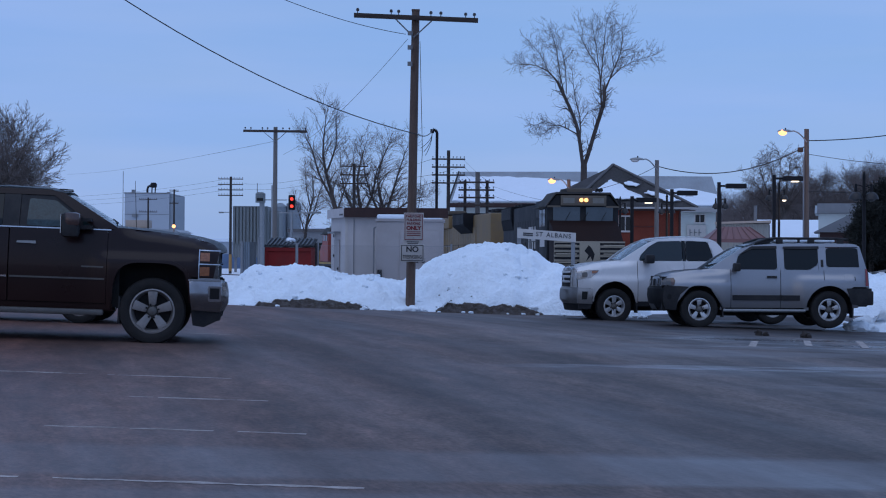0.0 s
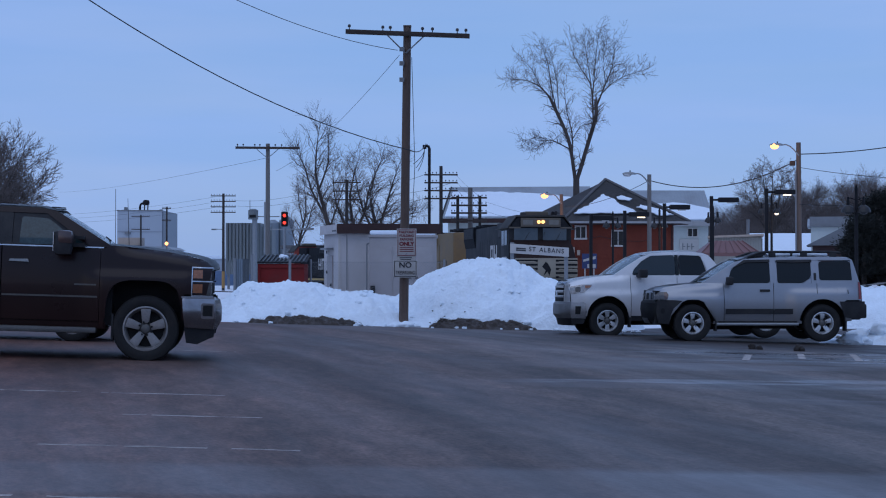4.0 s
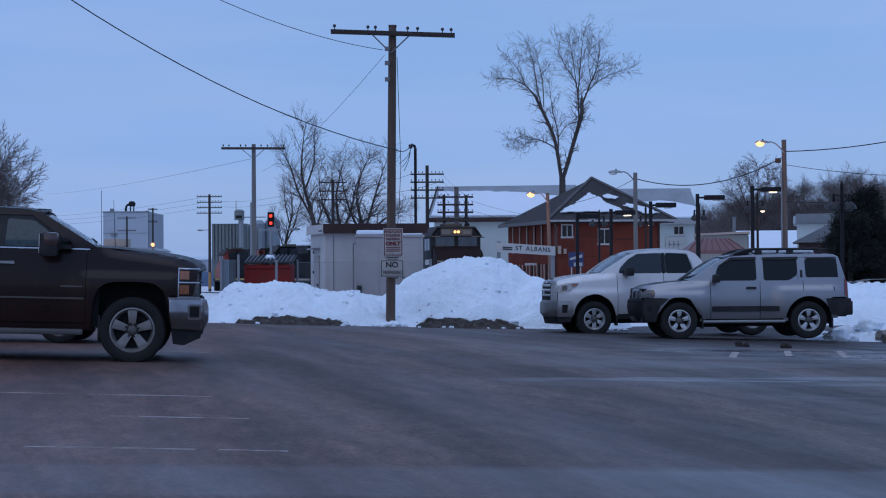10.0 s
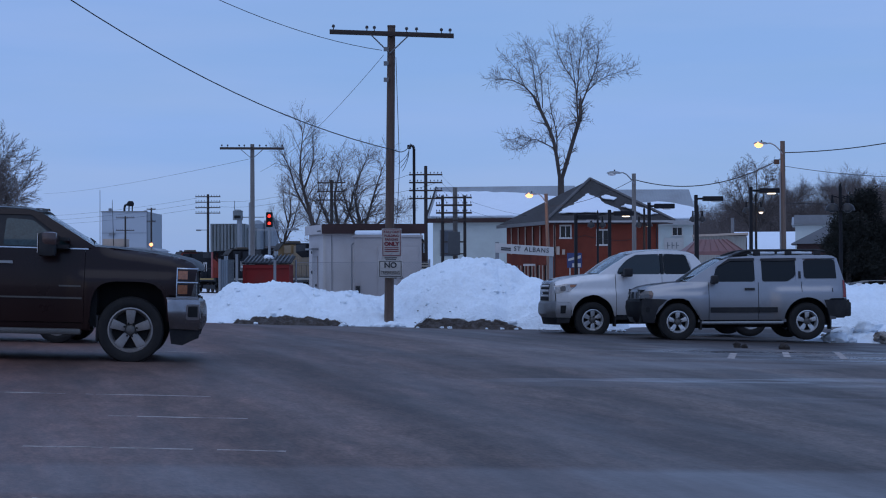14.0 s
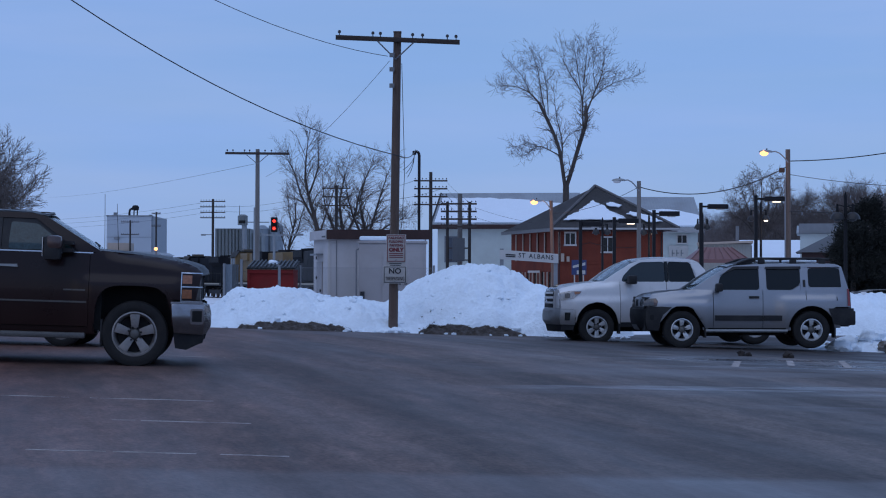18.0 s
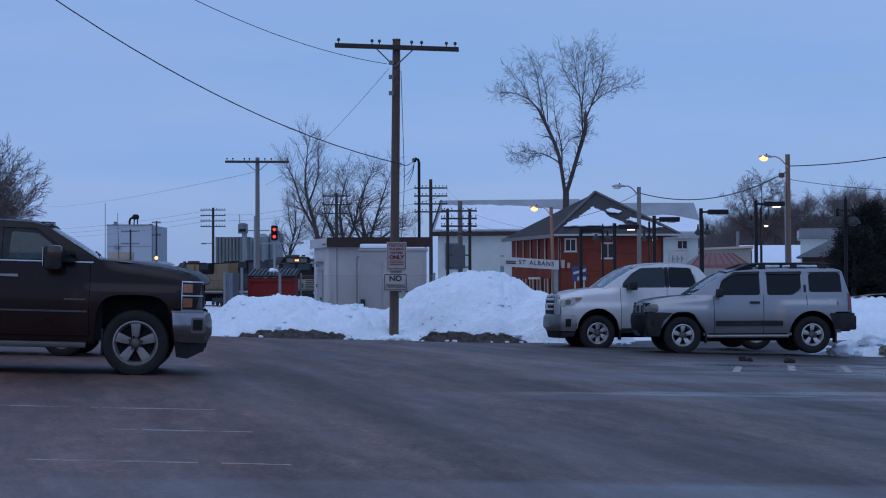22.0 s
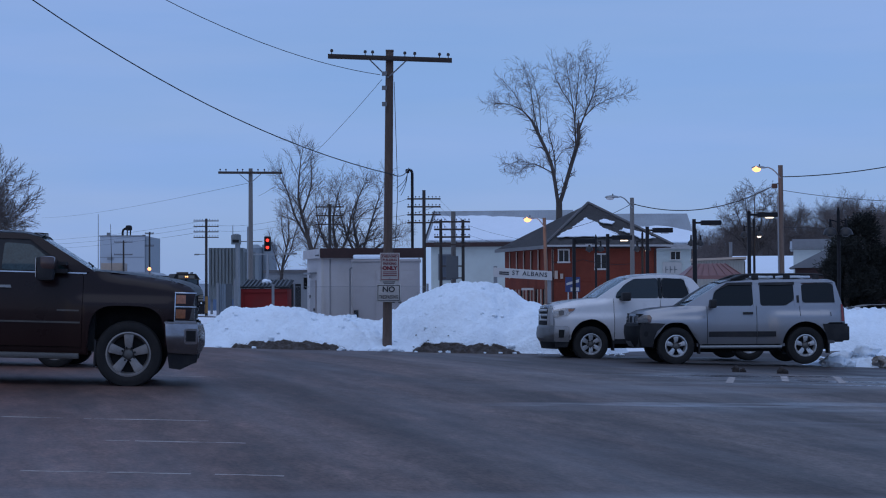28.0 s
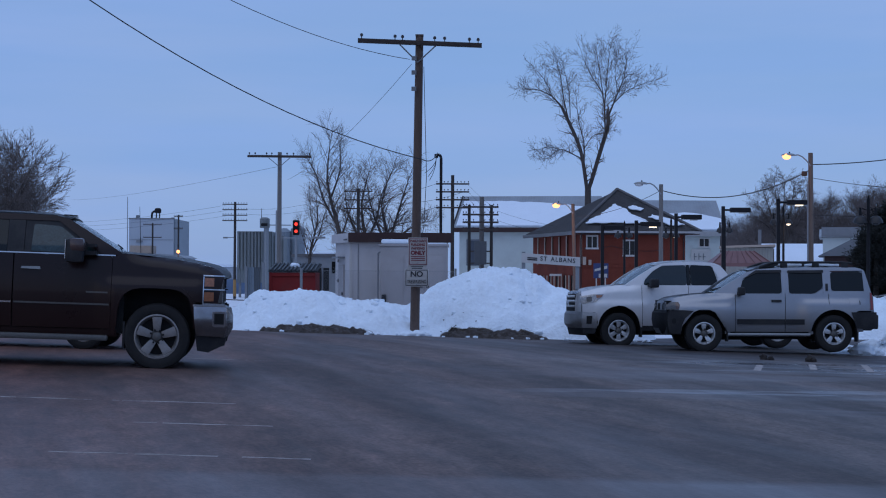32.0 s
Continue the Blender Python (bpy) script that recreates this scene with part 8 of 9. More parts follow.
def sedan_behind():
    W, L = 1.78, 4.5
    ob = place_car("sedan", -4.75, 28.6, W, 1, "dark grey sedan parked behind the pickup truck", slope=radians(1.5), zoff=0.52)
    c = Car(ob, body_half(W, 0.95, 0.35, 0.2, 0.9, 0.15, L), L)
    P = M["paint_grey"]
    fa, ra = arch(0.9, 0.32, 0.38, 176, 4, 10), arch(3.55, 0.32, 0.38, 176, 4, 10)
    c.core([(0.2, 4.3, -0.6, 0.6, 0.25, 0.85), (1.35, 3.1, -0.8, 0.8, 0.25, 0.9)])
    c.panel("body_side", [(0.05, 0.3), (0.05, 0.6), (0.3, 0.75), (1.2, 0.92), (4.3, 0.98), (4.48, 0.8), (4.45, 0.3), (3.93, 0.25)] + ra[::-1][1:-1] + [(3.17, 0.22), (1.28, 0.22)] + fa[::-1][1:-1] + [(0.52, 0.25)], P)
    c.panel("side_window", [(1.35, 0.95), (2.0, 1.33), (3.2, 1.35), (3.9, 0.98)], M["glass"], 0, 0.02)
    c.strip("hood", [(0.05, 0.62), (0.35, 0.78), (0.8, 0.88), (1.25, 0.95)], P, 0, 0.04, 0.15)
    c.strip("windshield", [(1.22, 0.93), (2.0, 1.36)], M["glass_clear"], 0.04, 0.03)
    c.strip("roof", [(1.98, 1.35), (2.5, 1.42), (3.1, 1.40), (3.3, 1.36)], P, 0.01, 0.02)
    c.strip("rear_window", [(3.28, 1.36), (3.95, 0.99)], M["glass"], 0.04)
    c.strip("trunk", [(3.93, 0.99), (4.45, 0.96), (4.5, 0.4)], P, 0.02)
    c.strip("bumper", [(0.06, 0.62), (0.0, 0.5), (0.02, 0.25)], P, 0.02, 0, 0.2)
    for x in (0.9, 3.55):
        c.wheel(x, 0.32, 0.325, 0.2, 5, 0.2)


sedan_behind()


def far_van():
    W, L = 1.8, 4.6
    ob = place_car("van", 13.55, 60.2, W, -1, "white estate car parked behind the snow bank", zoff=-0.38)
    c = Car(ob, body_half(W, 1.0, 0.30, 0.2, 0.8, 0.1, L), L)
    P = M["paint_white"]
    c.core([(0.3, 4.3, -0.6, 0.6, 0.3, 0.9)])
    fa, ra = arch(0.9, 0.33, 0.40, 176, 4, 10), arch(3.6, 0.33, 0.40, 176, 4, 10)
    c.panel("body_side", [(0.1, 0.35), (0.08, 0.85), (0.4, 0.95), (0.9, 1.02), (4.5, 1.05), (4.55, 0.4), (4.0, 0.3)] + ra[::-1][1:-1] + [(3.2, 0.26), (1.3, 0.26)] + fa[::-1][1:-1] + [(0.5, 0.3)], P)
    for a, b2 in ((0.35, 1.0), (1.12, 1.95), (2.1, 3.1), (3.25, 4.25)):
        c.panel("side_window", [(a + (0.0 if a > 0.4 else 0.25), 1.07), (a + (0.1 if a > 1.0 else 0.45), 1.52), (b2, 1.54), (b2, 1.07)], M["glass"], -0.01, 0.02, label="dark side window")
    for a, b2 in ((0.30, 0.62), (1.0, 1.12), (1.95, 2.1), (3.1, 3.25), (4.25, 4.5)):
        c.panel("pillar", [(a, 1.04), (a + (0.45 if a < 0.5 else 0.02), 1.62), (b2 + (0.3 if a < 0.5 else 0.0), 1.62), (b2, 1.04)], P, 0.0, 0.03)
    c.strip("hood", [(0.1, 0.88), (0.3, 0.98), (0.45, 1.05)], P, 0.0, 0.03, 0.1)
    c.strip("windshield", [(0.35, 1.04), (0.85, 1.62)], M["glass_clear"], 0.04, 0.02)
    c.strip("roof", [(0.75, 1.60), (1.2, 1.68), (3.5, 1.70), (4.4, 1.64)], P, 0.0, 0.02)
    c.strip("tailgate", [(4.42, 1.63), (4.55, 1.0), (4.56, 0.45)], P, 0.02)
    for x in (0.9, 3.6):
        c.wheel(x, 0.33, 0.33, 0.2, 5, 0.2)


far_van()


# ---------------------------------------------------------------- trees
def grow(seed, stems, depth, twig_r, spread_deg=38, kids=(5, 8), shrink=(0.45, 0.68), up=0.12, wobble=0.18, sides=(8, 6, 4, 3, 3, 3)):
    """Bare tree as tapered tubes. stems: (start, direction, length, radius). Returns two meshes: wood and twigs."""
    rnd = random.Random(seed)
    out = ([[], []], [[], []])

    def limb(p, d, ln, r, lv):
        segs = 6 if lv < 2 else (4 if lv < depth else 3)
        n = sides[min(lv, len(sides) - 1)]
        verts, faces = out[0 if lv < 2 else 1]
        prev, pts = None, [(p.copy(), d.copy(), r)]
        for i in range(segs + 1):
            u = i / segs
            rr = max(twig_r * 0.5, r * (1 - 0.84 * u))
            q = d.to_track_quat("Z", "Y")
            base = len(verts)
            for k in range(n):
                a = 2 * math.pi * k / n
                verts.append(p + q @ Vector((rr * math.cos(a), rr * math.sin(a), 0)))
            if prev is not None:
                for k in range(n):
                    faces.append((prev + k, prev + (k + 1) % n, base + (k + 1) % n, base + k))
            prev = base
            pts.append((p.copy(), d.copy(), rr))
            d = (d + Vector((rnd.gauss(0, wobble), rnd.gauss(0, wobble), rnd.gauss(0, wobble * 0.6) + up))).normalized()
            p = p + d * (ln / segs)
        if lv >= depth:
            return
        m = rnd.randint(*kids) - (2 if lv > 1 else 0)
        for j in range(m):
            u = (0.22 if lv < 2 else 0.1) + (0.78 if lv < 2 else 0.9) * (j + rnd.random()) / m
            bp, bd, br = pts[min(len(pts) - 1, 1 + int(u * segs))]
            ax = bd.orthogonal().normalized()
            ax.rotate(Matrix.Rotation(rnd.uniform(0, 6.283), 3, bd))
            nd = bd.copy()
            nd.rotate(Matrix.Rotation(radians(rnd.uniform(0.6, 1.25) * spread_deg), 3, ax))
            limb(bp, nd, ln * rnd.uniform(*shrink) * (1.15 - 0.45 * u) * (1.0 if lv < 1 else 1.22), max(twig_r, min(br * 0.55, r * 0.34)), lv + 1)

    def bough(pts, r0, r1, ln, every):
        """A main limb along a bent line, with side limbs of about ln metres."""
        pts = [Vector(q) for q in pts]
        line = []
        for i in range(len(pts) - 1):
            a, b = pts[max(i - 1, 0)], pts[min(i + 2, len(pts) - 1)]
            for k in range(5):
                u = k / 5
                line.append(pts[i] * (1 - u) + pts[i + 1] * u + ((pts[i] - a) - (b - pts[i + 1])) * (0.5 * u * (1 - u)) * 0.5)
        line.append(pts[-1])
        verts, faces = out[0]
        prev = None
        for i, q in enumerate(line):
            d = (line[min(i + 1, len(line) - 1)] - line[max(i - 1, 0)]).normalized()
            rr = r0 + (r1 - r0) * i / (len(line) - 1)
            t = d.to_track_quat("Z", "Y")
            base = len(verts)
            for k in range(7):
                an = 2 * math.pi * k / 7
                verts.append(q + t @ Vector((rr * math.cos(an), rr * math.sin(an), 0)))
            if prev is not None:
                for k in range(7):
                    faces.append((prev + k, prev + (k + 1) % 7, base + (k + 1) % 7, base + k))
            prev = base
            if i > 2:
                for _ in range(every):
                    ax = d.orthogonal().normalized()
                    ax.rotate(Matrix.Rotation(rnd.uniform(0, 6.283), 3, d))
                    nd = d.copy()
                    nd.rotate(Matrix.Rotation(radians(rnd.uniform(0.6, 1.3) * spread_deg), 3, ax))
                    limb(q, nd, ln * rnd.uniform(0.45, 1.0), min(rr * 0.5, 0.055), 2)
        limb(line[-1], (line[-1] - line[-3]).normalized(), ln * 0.8, r1, 2)

    for st in stems:
        if len(st) == 5:
            bough(*st)
        else:
            limb(Vector(st[0]), Vector(st[1]).normalized(), st[2], st[3], 0)
    meshes = []
    for nm, (v, f) in zip(("trunk", "crown"), out):
        me = bpy.data.meshes.new(nm)
        me.from_pydata(v, [], f)
        meshes.append(me)
    return meshes


def bare_tree(x, y, z, meshes, label, s=1.0, rz=0.0, group="", twig="twig"):
    t = thing("bare_tree", x, y, z, 0, label, "tree", group)
    t.matrix_world = pose(x, y, z, 0, 0, rz) @ Matrix.Scale(s, 4)
    mesh_part("trunk", meshes[0], M["bark"], t, "", 180)
    mesh_part("crown", meshes[1], M[twig], t, "fine bare branches", 0)
    return t


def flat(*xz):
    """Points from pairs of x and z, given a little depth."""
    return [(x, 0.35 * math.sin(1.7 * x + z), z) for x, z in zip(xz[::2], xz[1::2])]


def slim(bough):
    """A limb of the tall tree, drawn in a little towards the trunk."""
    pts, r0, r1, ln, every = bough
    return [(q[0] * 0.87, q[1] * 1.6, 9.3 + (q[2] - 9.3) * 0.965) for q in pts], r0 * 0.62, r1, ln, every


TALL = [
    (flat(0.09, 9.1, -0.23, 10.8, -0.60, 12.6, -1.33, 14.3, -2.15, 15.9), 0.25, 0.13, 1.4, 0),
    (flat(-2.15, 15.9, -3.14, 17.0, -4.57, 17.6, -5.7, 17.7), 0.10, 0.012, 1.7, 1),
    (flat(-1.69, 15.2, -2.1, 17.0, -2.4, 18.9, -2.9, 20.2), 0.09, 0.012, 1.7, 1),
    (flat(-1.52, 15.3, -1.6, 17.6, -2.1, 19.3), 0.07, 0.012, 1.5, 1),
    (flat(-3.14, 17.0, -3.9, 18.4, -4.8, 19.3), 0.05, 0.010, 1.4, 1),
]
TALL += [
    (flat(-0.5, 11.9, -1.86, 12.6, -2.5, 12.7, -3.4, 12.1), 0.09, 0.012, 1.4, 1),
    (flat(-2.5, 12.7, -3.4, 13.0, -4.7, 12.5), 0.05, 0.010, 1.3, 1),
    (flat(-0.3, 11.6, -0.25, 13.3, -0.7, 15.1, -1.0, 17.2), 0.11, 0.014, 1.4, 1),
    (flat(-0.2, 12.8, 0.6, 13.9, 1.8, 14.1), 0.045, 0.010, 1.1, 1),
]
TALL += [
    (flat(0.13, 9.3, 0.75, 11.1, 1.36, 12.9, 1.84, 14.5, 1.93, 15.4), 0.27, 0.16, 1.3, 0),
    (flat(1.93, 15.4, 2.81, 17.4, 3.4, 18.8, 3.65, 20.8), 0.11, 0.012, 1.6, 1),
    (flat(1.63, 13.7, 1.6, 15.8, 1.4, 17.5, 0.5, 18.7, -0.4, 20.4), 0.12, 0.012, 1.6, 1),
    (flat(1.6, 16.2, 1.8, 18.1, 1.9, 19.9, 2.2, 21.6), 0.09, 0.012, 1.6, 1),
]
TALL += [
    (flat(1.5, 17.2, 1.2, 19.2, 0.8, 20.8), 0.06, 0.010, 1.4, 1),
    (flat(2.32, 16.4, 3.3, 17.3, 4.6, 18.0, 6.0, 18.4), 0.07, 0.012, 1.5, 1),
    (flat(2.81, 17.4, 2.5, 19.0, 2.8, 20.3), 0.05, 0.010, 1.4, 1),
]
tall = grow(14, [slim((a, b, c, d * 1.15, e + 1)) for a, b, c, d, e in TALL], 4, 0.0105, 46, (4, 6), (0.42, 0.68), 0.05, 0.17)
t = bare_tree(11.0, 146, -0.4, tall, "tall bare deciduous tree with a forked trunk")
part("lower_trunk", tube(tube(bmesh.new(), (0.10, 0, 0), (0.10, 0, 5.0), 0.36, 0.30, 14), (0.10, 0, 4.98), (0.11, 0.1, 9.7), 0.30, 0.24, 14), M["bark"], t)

lean = grow(21, [
    (flat(1.1, 0.0, 0.7, 4.0, 0.0, 7.2, -0.7, 10.2, -0.4, 13.6), 0.30, 0.02, 2.6, 2),
    (flat(0.3, 6.2, -1.0, 8.6, -1.6, 10.6, -2.4, 12.0), 0.12, 0.015, 2.2, 2),
    (flat(-0.4, 8.8, 0.4, 11.0, 0.3, 13.0), 0.10, 0.015, 2.0, 2),
    (flat(0.4, 5.2, 1.2, 7.6, 1.8, 9.6), 0.10, 0.015, 2.0, 2),
], 4, 0.010, 38, (5, 7), (0.42, 0.62), 0.02, 0.14)
round_b = grow(23, [
    (flat(0.0, 0.0, 0.05, 3.0, 0.1, 5.6, -0.3, 8.2, 0.4, 11.0), 0.30, 0.02, 2.4, 2),
    (flat(0.05, 4.6, -0.9, 6.4, -1.5, 8.2, -1.7, 10.4), 0.14, 0.015, 2.2, 2),
    (flat(0.1, 5.0, 1.0, 7.0, 1.4, 9.0, 2.4, 11.2), 0.14, 0.015, 2.2, 2),
    (flat(0.1, 4.2, 1.6, 5.8, 2.8, 6.6, 4.2, 6.9), 0.11, 0.015, 2.0, 2),
    (flat(0.0, 4.4, -1.4, 5.4, -2.4, 6.4), 0.09, 0.015, 1.8, 2),
], 4, 0.010, 40, (5, 7), (0.42, 0.62), 0.02, 0.15)
bush = grow(25, [((0.25 * math.cos(a), 0.25 * math.sin(a), 0), (0.5 * math.cos(a), 0.5 * math.sin(a), 1), 3.6, 0.06) for a in (0.2, 1.3, 2.5, 3.6, 4.7, 5.7)], 4, 0.005, 36, (6, 8), (0.38, 0.56), 0.04, 0.16)


def again(src, x, y, z, s, rz, sx=1.0):
    c = copy_thing(src, pose(x, y, z, 0, 0, rz))
    c.scale = (s * sx, s, s)
    return c


ta = bare_tree(-10.35, 170, -0.4, lean, "bare leaning tree with dense fine branches", 1.12)
tb = bare_tree(-7.75, 172, -0.4, round_b, "spreading bare tree with many limbs", 1.12)
again(tb, -5.75, 173, -0.4, 1.14, 25)
again(ta, -13.0, 178, -0.4, 0.78, 160)

# tree at the edge of the lot, dense with small twigs
bt = bare_tree(-18.75, 70, -0.3, bush, "dense twiggy bare ornamental tree", 1.75, 10)
again(bt, -18.2, 71.5, -0.3, 1.4, 120)
again(bt, -19.0, 69, -0.3, 1.9, 220)
again(bt, -19.8, 73, -0.3, 2.0, 20)

# wooded rise in the distance to the east
far_a = grow(31, [((0, 0, 0), (0, 0, 1), 7.0, 0.2)], 4, 0.012, 42, (6, 8), (0.42, 0.62), 0.05, 0.14, (5, 4, 3, 3, 3))
far_b = grow(32, [((0, 0, 0), (0.05, 0, 1), 4.0, 0.2), ((0, 0, 3.8), (-0.45, 0, 1), 5.5, 0.13), ((0, 0, 3.8), (0.45, 0.2, 1), 5.5, 0.13), ((0, 0, 3.6), (0.8, -0.2, 0.8), 4.5, 0.1), ((0, 0, 3.6), (-0.85, 0.2, 0.7), 4.5, 0.1)], 3, 0.012, 42, (6, 8), (0.45, 0.65), 0.05, 0.16, (5, 4, 3, 3, 3))


def hill_z(x, y):
    u = smooth(25, 95, min(x, 72)) * smooth(215, 330, y)
    return -0.9 + 13.5 * u * (1 + 0.10 * fbm(x * 0.02, y * 0.02, 1)) + 3.0 * smooth(-40, -160, x) * smooth(300, 420, y)


grid_mesh("hillside", spread((-300, 20, 16), (20, 160, 40), (160, 500, 10)), spread((205, 340, 30), (340, 700, 8)), hill_z, M["leaf_litter"], "brown wooded hillside", "hill", "structure")
dome = grow(41, [(flat(0.0, 0.0, 0.1, 3.0, -0.1, 6.0, 0.0, 8.2), 0.34, 0.16, 1.6, 1)] + [
    (flat(0.0, 5.4 + 0.3 * i % 1.4, 1.3 * math.sin(a), 8.0 + 0.8 * math.cos(a), 2.9 * math.sin(a), 9.6 + 3.4 * math.cos(a)), 0.13, 0.03, 2.0, 3)
    for i, a in enumerate((-1.75, -1.25, -0.8, -0.35, 0.05, 0.45, 0.9, 1.35, 1.8))], 5, 0.012, 46, (5, 6), (0.42, 0.64), 0.02, 0.2)
bare_tree(36.4, 200, -0.4, dome, "bare tree with a dense rounded crown", 1.0)
fb = bare_tree(57.0, 262, 3.0, far_a, "bare tree on the wooded hillside", 1.0, 0, "trees on the hillside", "far_twig")
fc = bare_tree(63.0, 268, 3.5, far_b, "bare tree on the wooded hillside", 1.1, 30, "trees on the hillside", "far_twig")
rt = random.Random(77)
for i in range(170):
    y = rt.uniform(225, 345)
    q = rt.uniform(0.148, 0.285)
    x = y * q
    again(fb if i % 2 else fc, x, y, hill_z(x, y) - 0.3, rt.uniform(0.75, 1.15) * (1.0 if q < 0.238 else 0.85), rt.uniform(0, 360), rt.uniform(1.0, 1.5))
for i in range(26):
    y = rt.uniform(300, 420)
    x = y * rt.uniform(-0.19, -0.06)
    again(fb if i % 2 else fc, x, y, -0.6, rt.uniform(0.35, 0.65), rt.uniform(0, 360), 1.3)


def evergreen(x, y, z, h, r, seed, clumps=150):
    """Broad dark evergreen: clumps of short sprays round a trunk, with gaps and a ragged outline."""
    t = thing("evergreen_tree", x, y, z, 0, "dark dense evergreen tree with ragged outline", "tree")
    part("trunk", tube(bmesh.new(), (0, 0, 0), (0, 0, h * 0.9), 0.16, 0.03, 8), M["bark"], t)
    rnd = random.Random(seed)
    verts, faces = [], []
    for _ in range(clumps):
        u = rnd.random() ** 0.9
        a = rnd.uniform(0, 6.283)
        env = r * (0.35 + 0.65 * math.sin(math.pi * min(1.0, 0.22 + 0.8 * u))) * rnd.uniform(0.55, 1.12)
        c = Vector((env * math.cos(a), env * math.sin(a), 0.10 * h + u * h * 0.86))
        size = rnd.uniform(0.20, 0.42)
        out = Vector((math.cos(a), math.sin(a), 0.55))
        for _k in range(150):
            p = c + Vector((rnd.gauss(0, 0.45), rnd.gauss(0, 0.45), rnd.gauss(0, 0.42))) * size
            d = (out + Vector((rnd.gauss(0, 0.7), rnd.gauss(0, 0.7), rnd.gauss(0, 0.7)))).normalized() * rnd.uniform(0.05, 0.17)
            w = d.cross(Vector((rnd.gauss(0, 1), rnd.gauss(0, 1), rnd.gauss(0, 1)))).normalized() * 0.016
            k = len(verts)
            verts += [p - w, p + w, p + d + w * 0.3, p + d - w * 0.3]
            faces.append((k, k + 1, k + 2, k + 3))
    me = bpy.data.meshes.new("foliage")
    me.from_pydata(verts, [], faces)
    mesh_part("foliage", me, M["needles"], t, "dark needle foliage", 0)
    return t


evergreen(14.72, 63.4, -0.4, 3.9, 1.05, 3, 170)
evergreen(15.4, 64.4, -0.4, 4.9, 0.95, 8, 190)
evergreen(16.8, 65.0, -0.4, 3.8, 1.35, 12, 220)
evergreen(18.6, 65.5, -0.4, 3.5, 1.3, 15, 160)


# ---------------------------------------------------------------- buildings around the edges
def simple_house(name, x0, x1, y0, y1, zw, zr, wall, roof, label, snow=False, g=-0.4, along="x"):
    t = thing(name, 0, 0, 0, label=label, category="building")
    part("wall", boxes((x0, x1, y0, y1, g, zw)), M[wall], t)
    bm = bmesh.new()
    if along == "x":
        ym = (y0 + y1) / 2
        prism(bm, [(y0 - 0.4, zw), (y1 + 0.4, zw), (ym, zr)], x0 - 0.3, x1 + 0.3, axis="X")
    else:
        xm = (x0 + x1) / 2
        prism(bm, [(x0 - 0.4, zw), (x1 + 0.4, zw), (xm, zr)], y0 - 0.3, y1 + 0.3, axis="Y")
    part("roof", bm, M["roof_snow"] if snow else M[roof], t, "snow covered roof" if snow else "", 0)
    return t


def gazebo():
    t = thing("pavilion", 14.95, 95, -0.4, 0, "small pavilion with a dull red standing-seam metal roof", "pavilion")
    lo = [(-1.5, -1.5), (1.5, -1.5), (1.5, 1.5), (-1.5, 1.5)]
    hi = [(-0.75, -0.4), (0.75, -0.4), (0.75, 0.4), (-0.75, 0.4)]
    z0, z1 = 3.05, 3.70
    bm = bmesh.new()
    a = [bm.verts.new((x, y, z0)) for x, y in lo]
    b = [bm.verts.new((x, y, z1)) for x, y in hi]
    for i in range(4):
        bm.faces.new((a[i], a[(i + 1) % 4], b[(i + 1) % 4], b[i]))
    bm.faces.new(b)
    bm.faces.new(a[::-1])
    roof = part("roof", bm, M["copper_roof"], t, "dull red metal roof", 0)
    for i in range(8):
        u = i / 7
        p = Vector((-1.5 + 3.0 * u, -1.51, z0 + 0.02))
        q = Vector((-0.75 + 1.5 * u, -0.41, z1 + 0.02))
        part("roof_seam", tube(bmesh.new(), p, q, 0.025, 0.025, 5), M["copper_roof"], roof)
    for x in (-1.3, 1.3):
        for y in (-1.3, 1.3):
            part("post", boxes((x - 0.08, x + 0.08, y - 0.08, y + 0.08, 0, z0)), M["trim_buff"], t)
    part("eave_board", boxes((-1.53, 1.53, -1.55, -1.505, z0 - 0.16, z0 + 0.02)), M["copper_roof"], t)


def turn_about(t, x, y, deg):
    t.matrix_world = Matrix.Translation((x, y, 0)) @ Matrix.Rotation(radians(deg), 4, "Z") @ Matrix.Translation((-x, -y, 0))


gazebo()
b1 = thing("metal_building", 0, 0, 0, label="low beige metal building with a flat pale roof edge", category="building")
part("wall", boxes((16.4, 19.38, 110, 118, -0.4, 3.78)), M["beige"], b1)
part("roof", prism(bmesh.new(), [(16.2, 3.74), (19.5, 3.84), (19.5, 3.97), (16.2, 3.86)], 109.7, 118.2), M["trim_buff"], b1)
part("end_wall", boxes((19.383, 19.43, 110.1, 117.9, -0.4, 3.7)), M["fascia"], b1)
part("vent_pipe", tube(bmesh.new(), (18.6, 112, 3.9), (18.6, 112, 4.9), 0.1, 0.1, 8), M["steel_paint"], b1)
turn_about(b1, 16.4, 110, -9)
wb = simple_house("white_building", 27.3, 33.0, 160, 172, 3.6, 5.25, "siding_white", "roof_metal", "low white building under a snowy roof", True)
turn_about(wb, 27.3, 160, -10)
h2 = simple_house("white_house", 30.5, 33.9, 150, 158, 5.45, 6.2, "siding_white", "roof_metal", "pale two-storey flat-fronted house")
window_part(h2, 31.4, 31.9, 150.0, 3.4, 4.5)
part("cornice", boxes((30.4, 34.0, 149.8, 149.995, 5.4, 6.25)), M["steel_paint"], h2)
turn_about(h2, 30.5, 150, -12)
h3 = simple_house("small_house", 24.5, 31.0, 120, 127, 3.45, 5.3, "fascia", "roof_slate", "small dark house with a grey gabled roof", along="y")
turn_about(h3, 24.5, 120, -12)


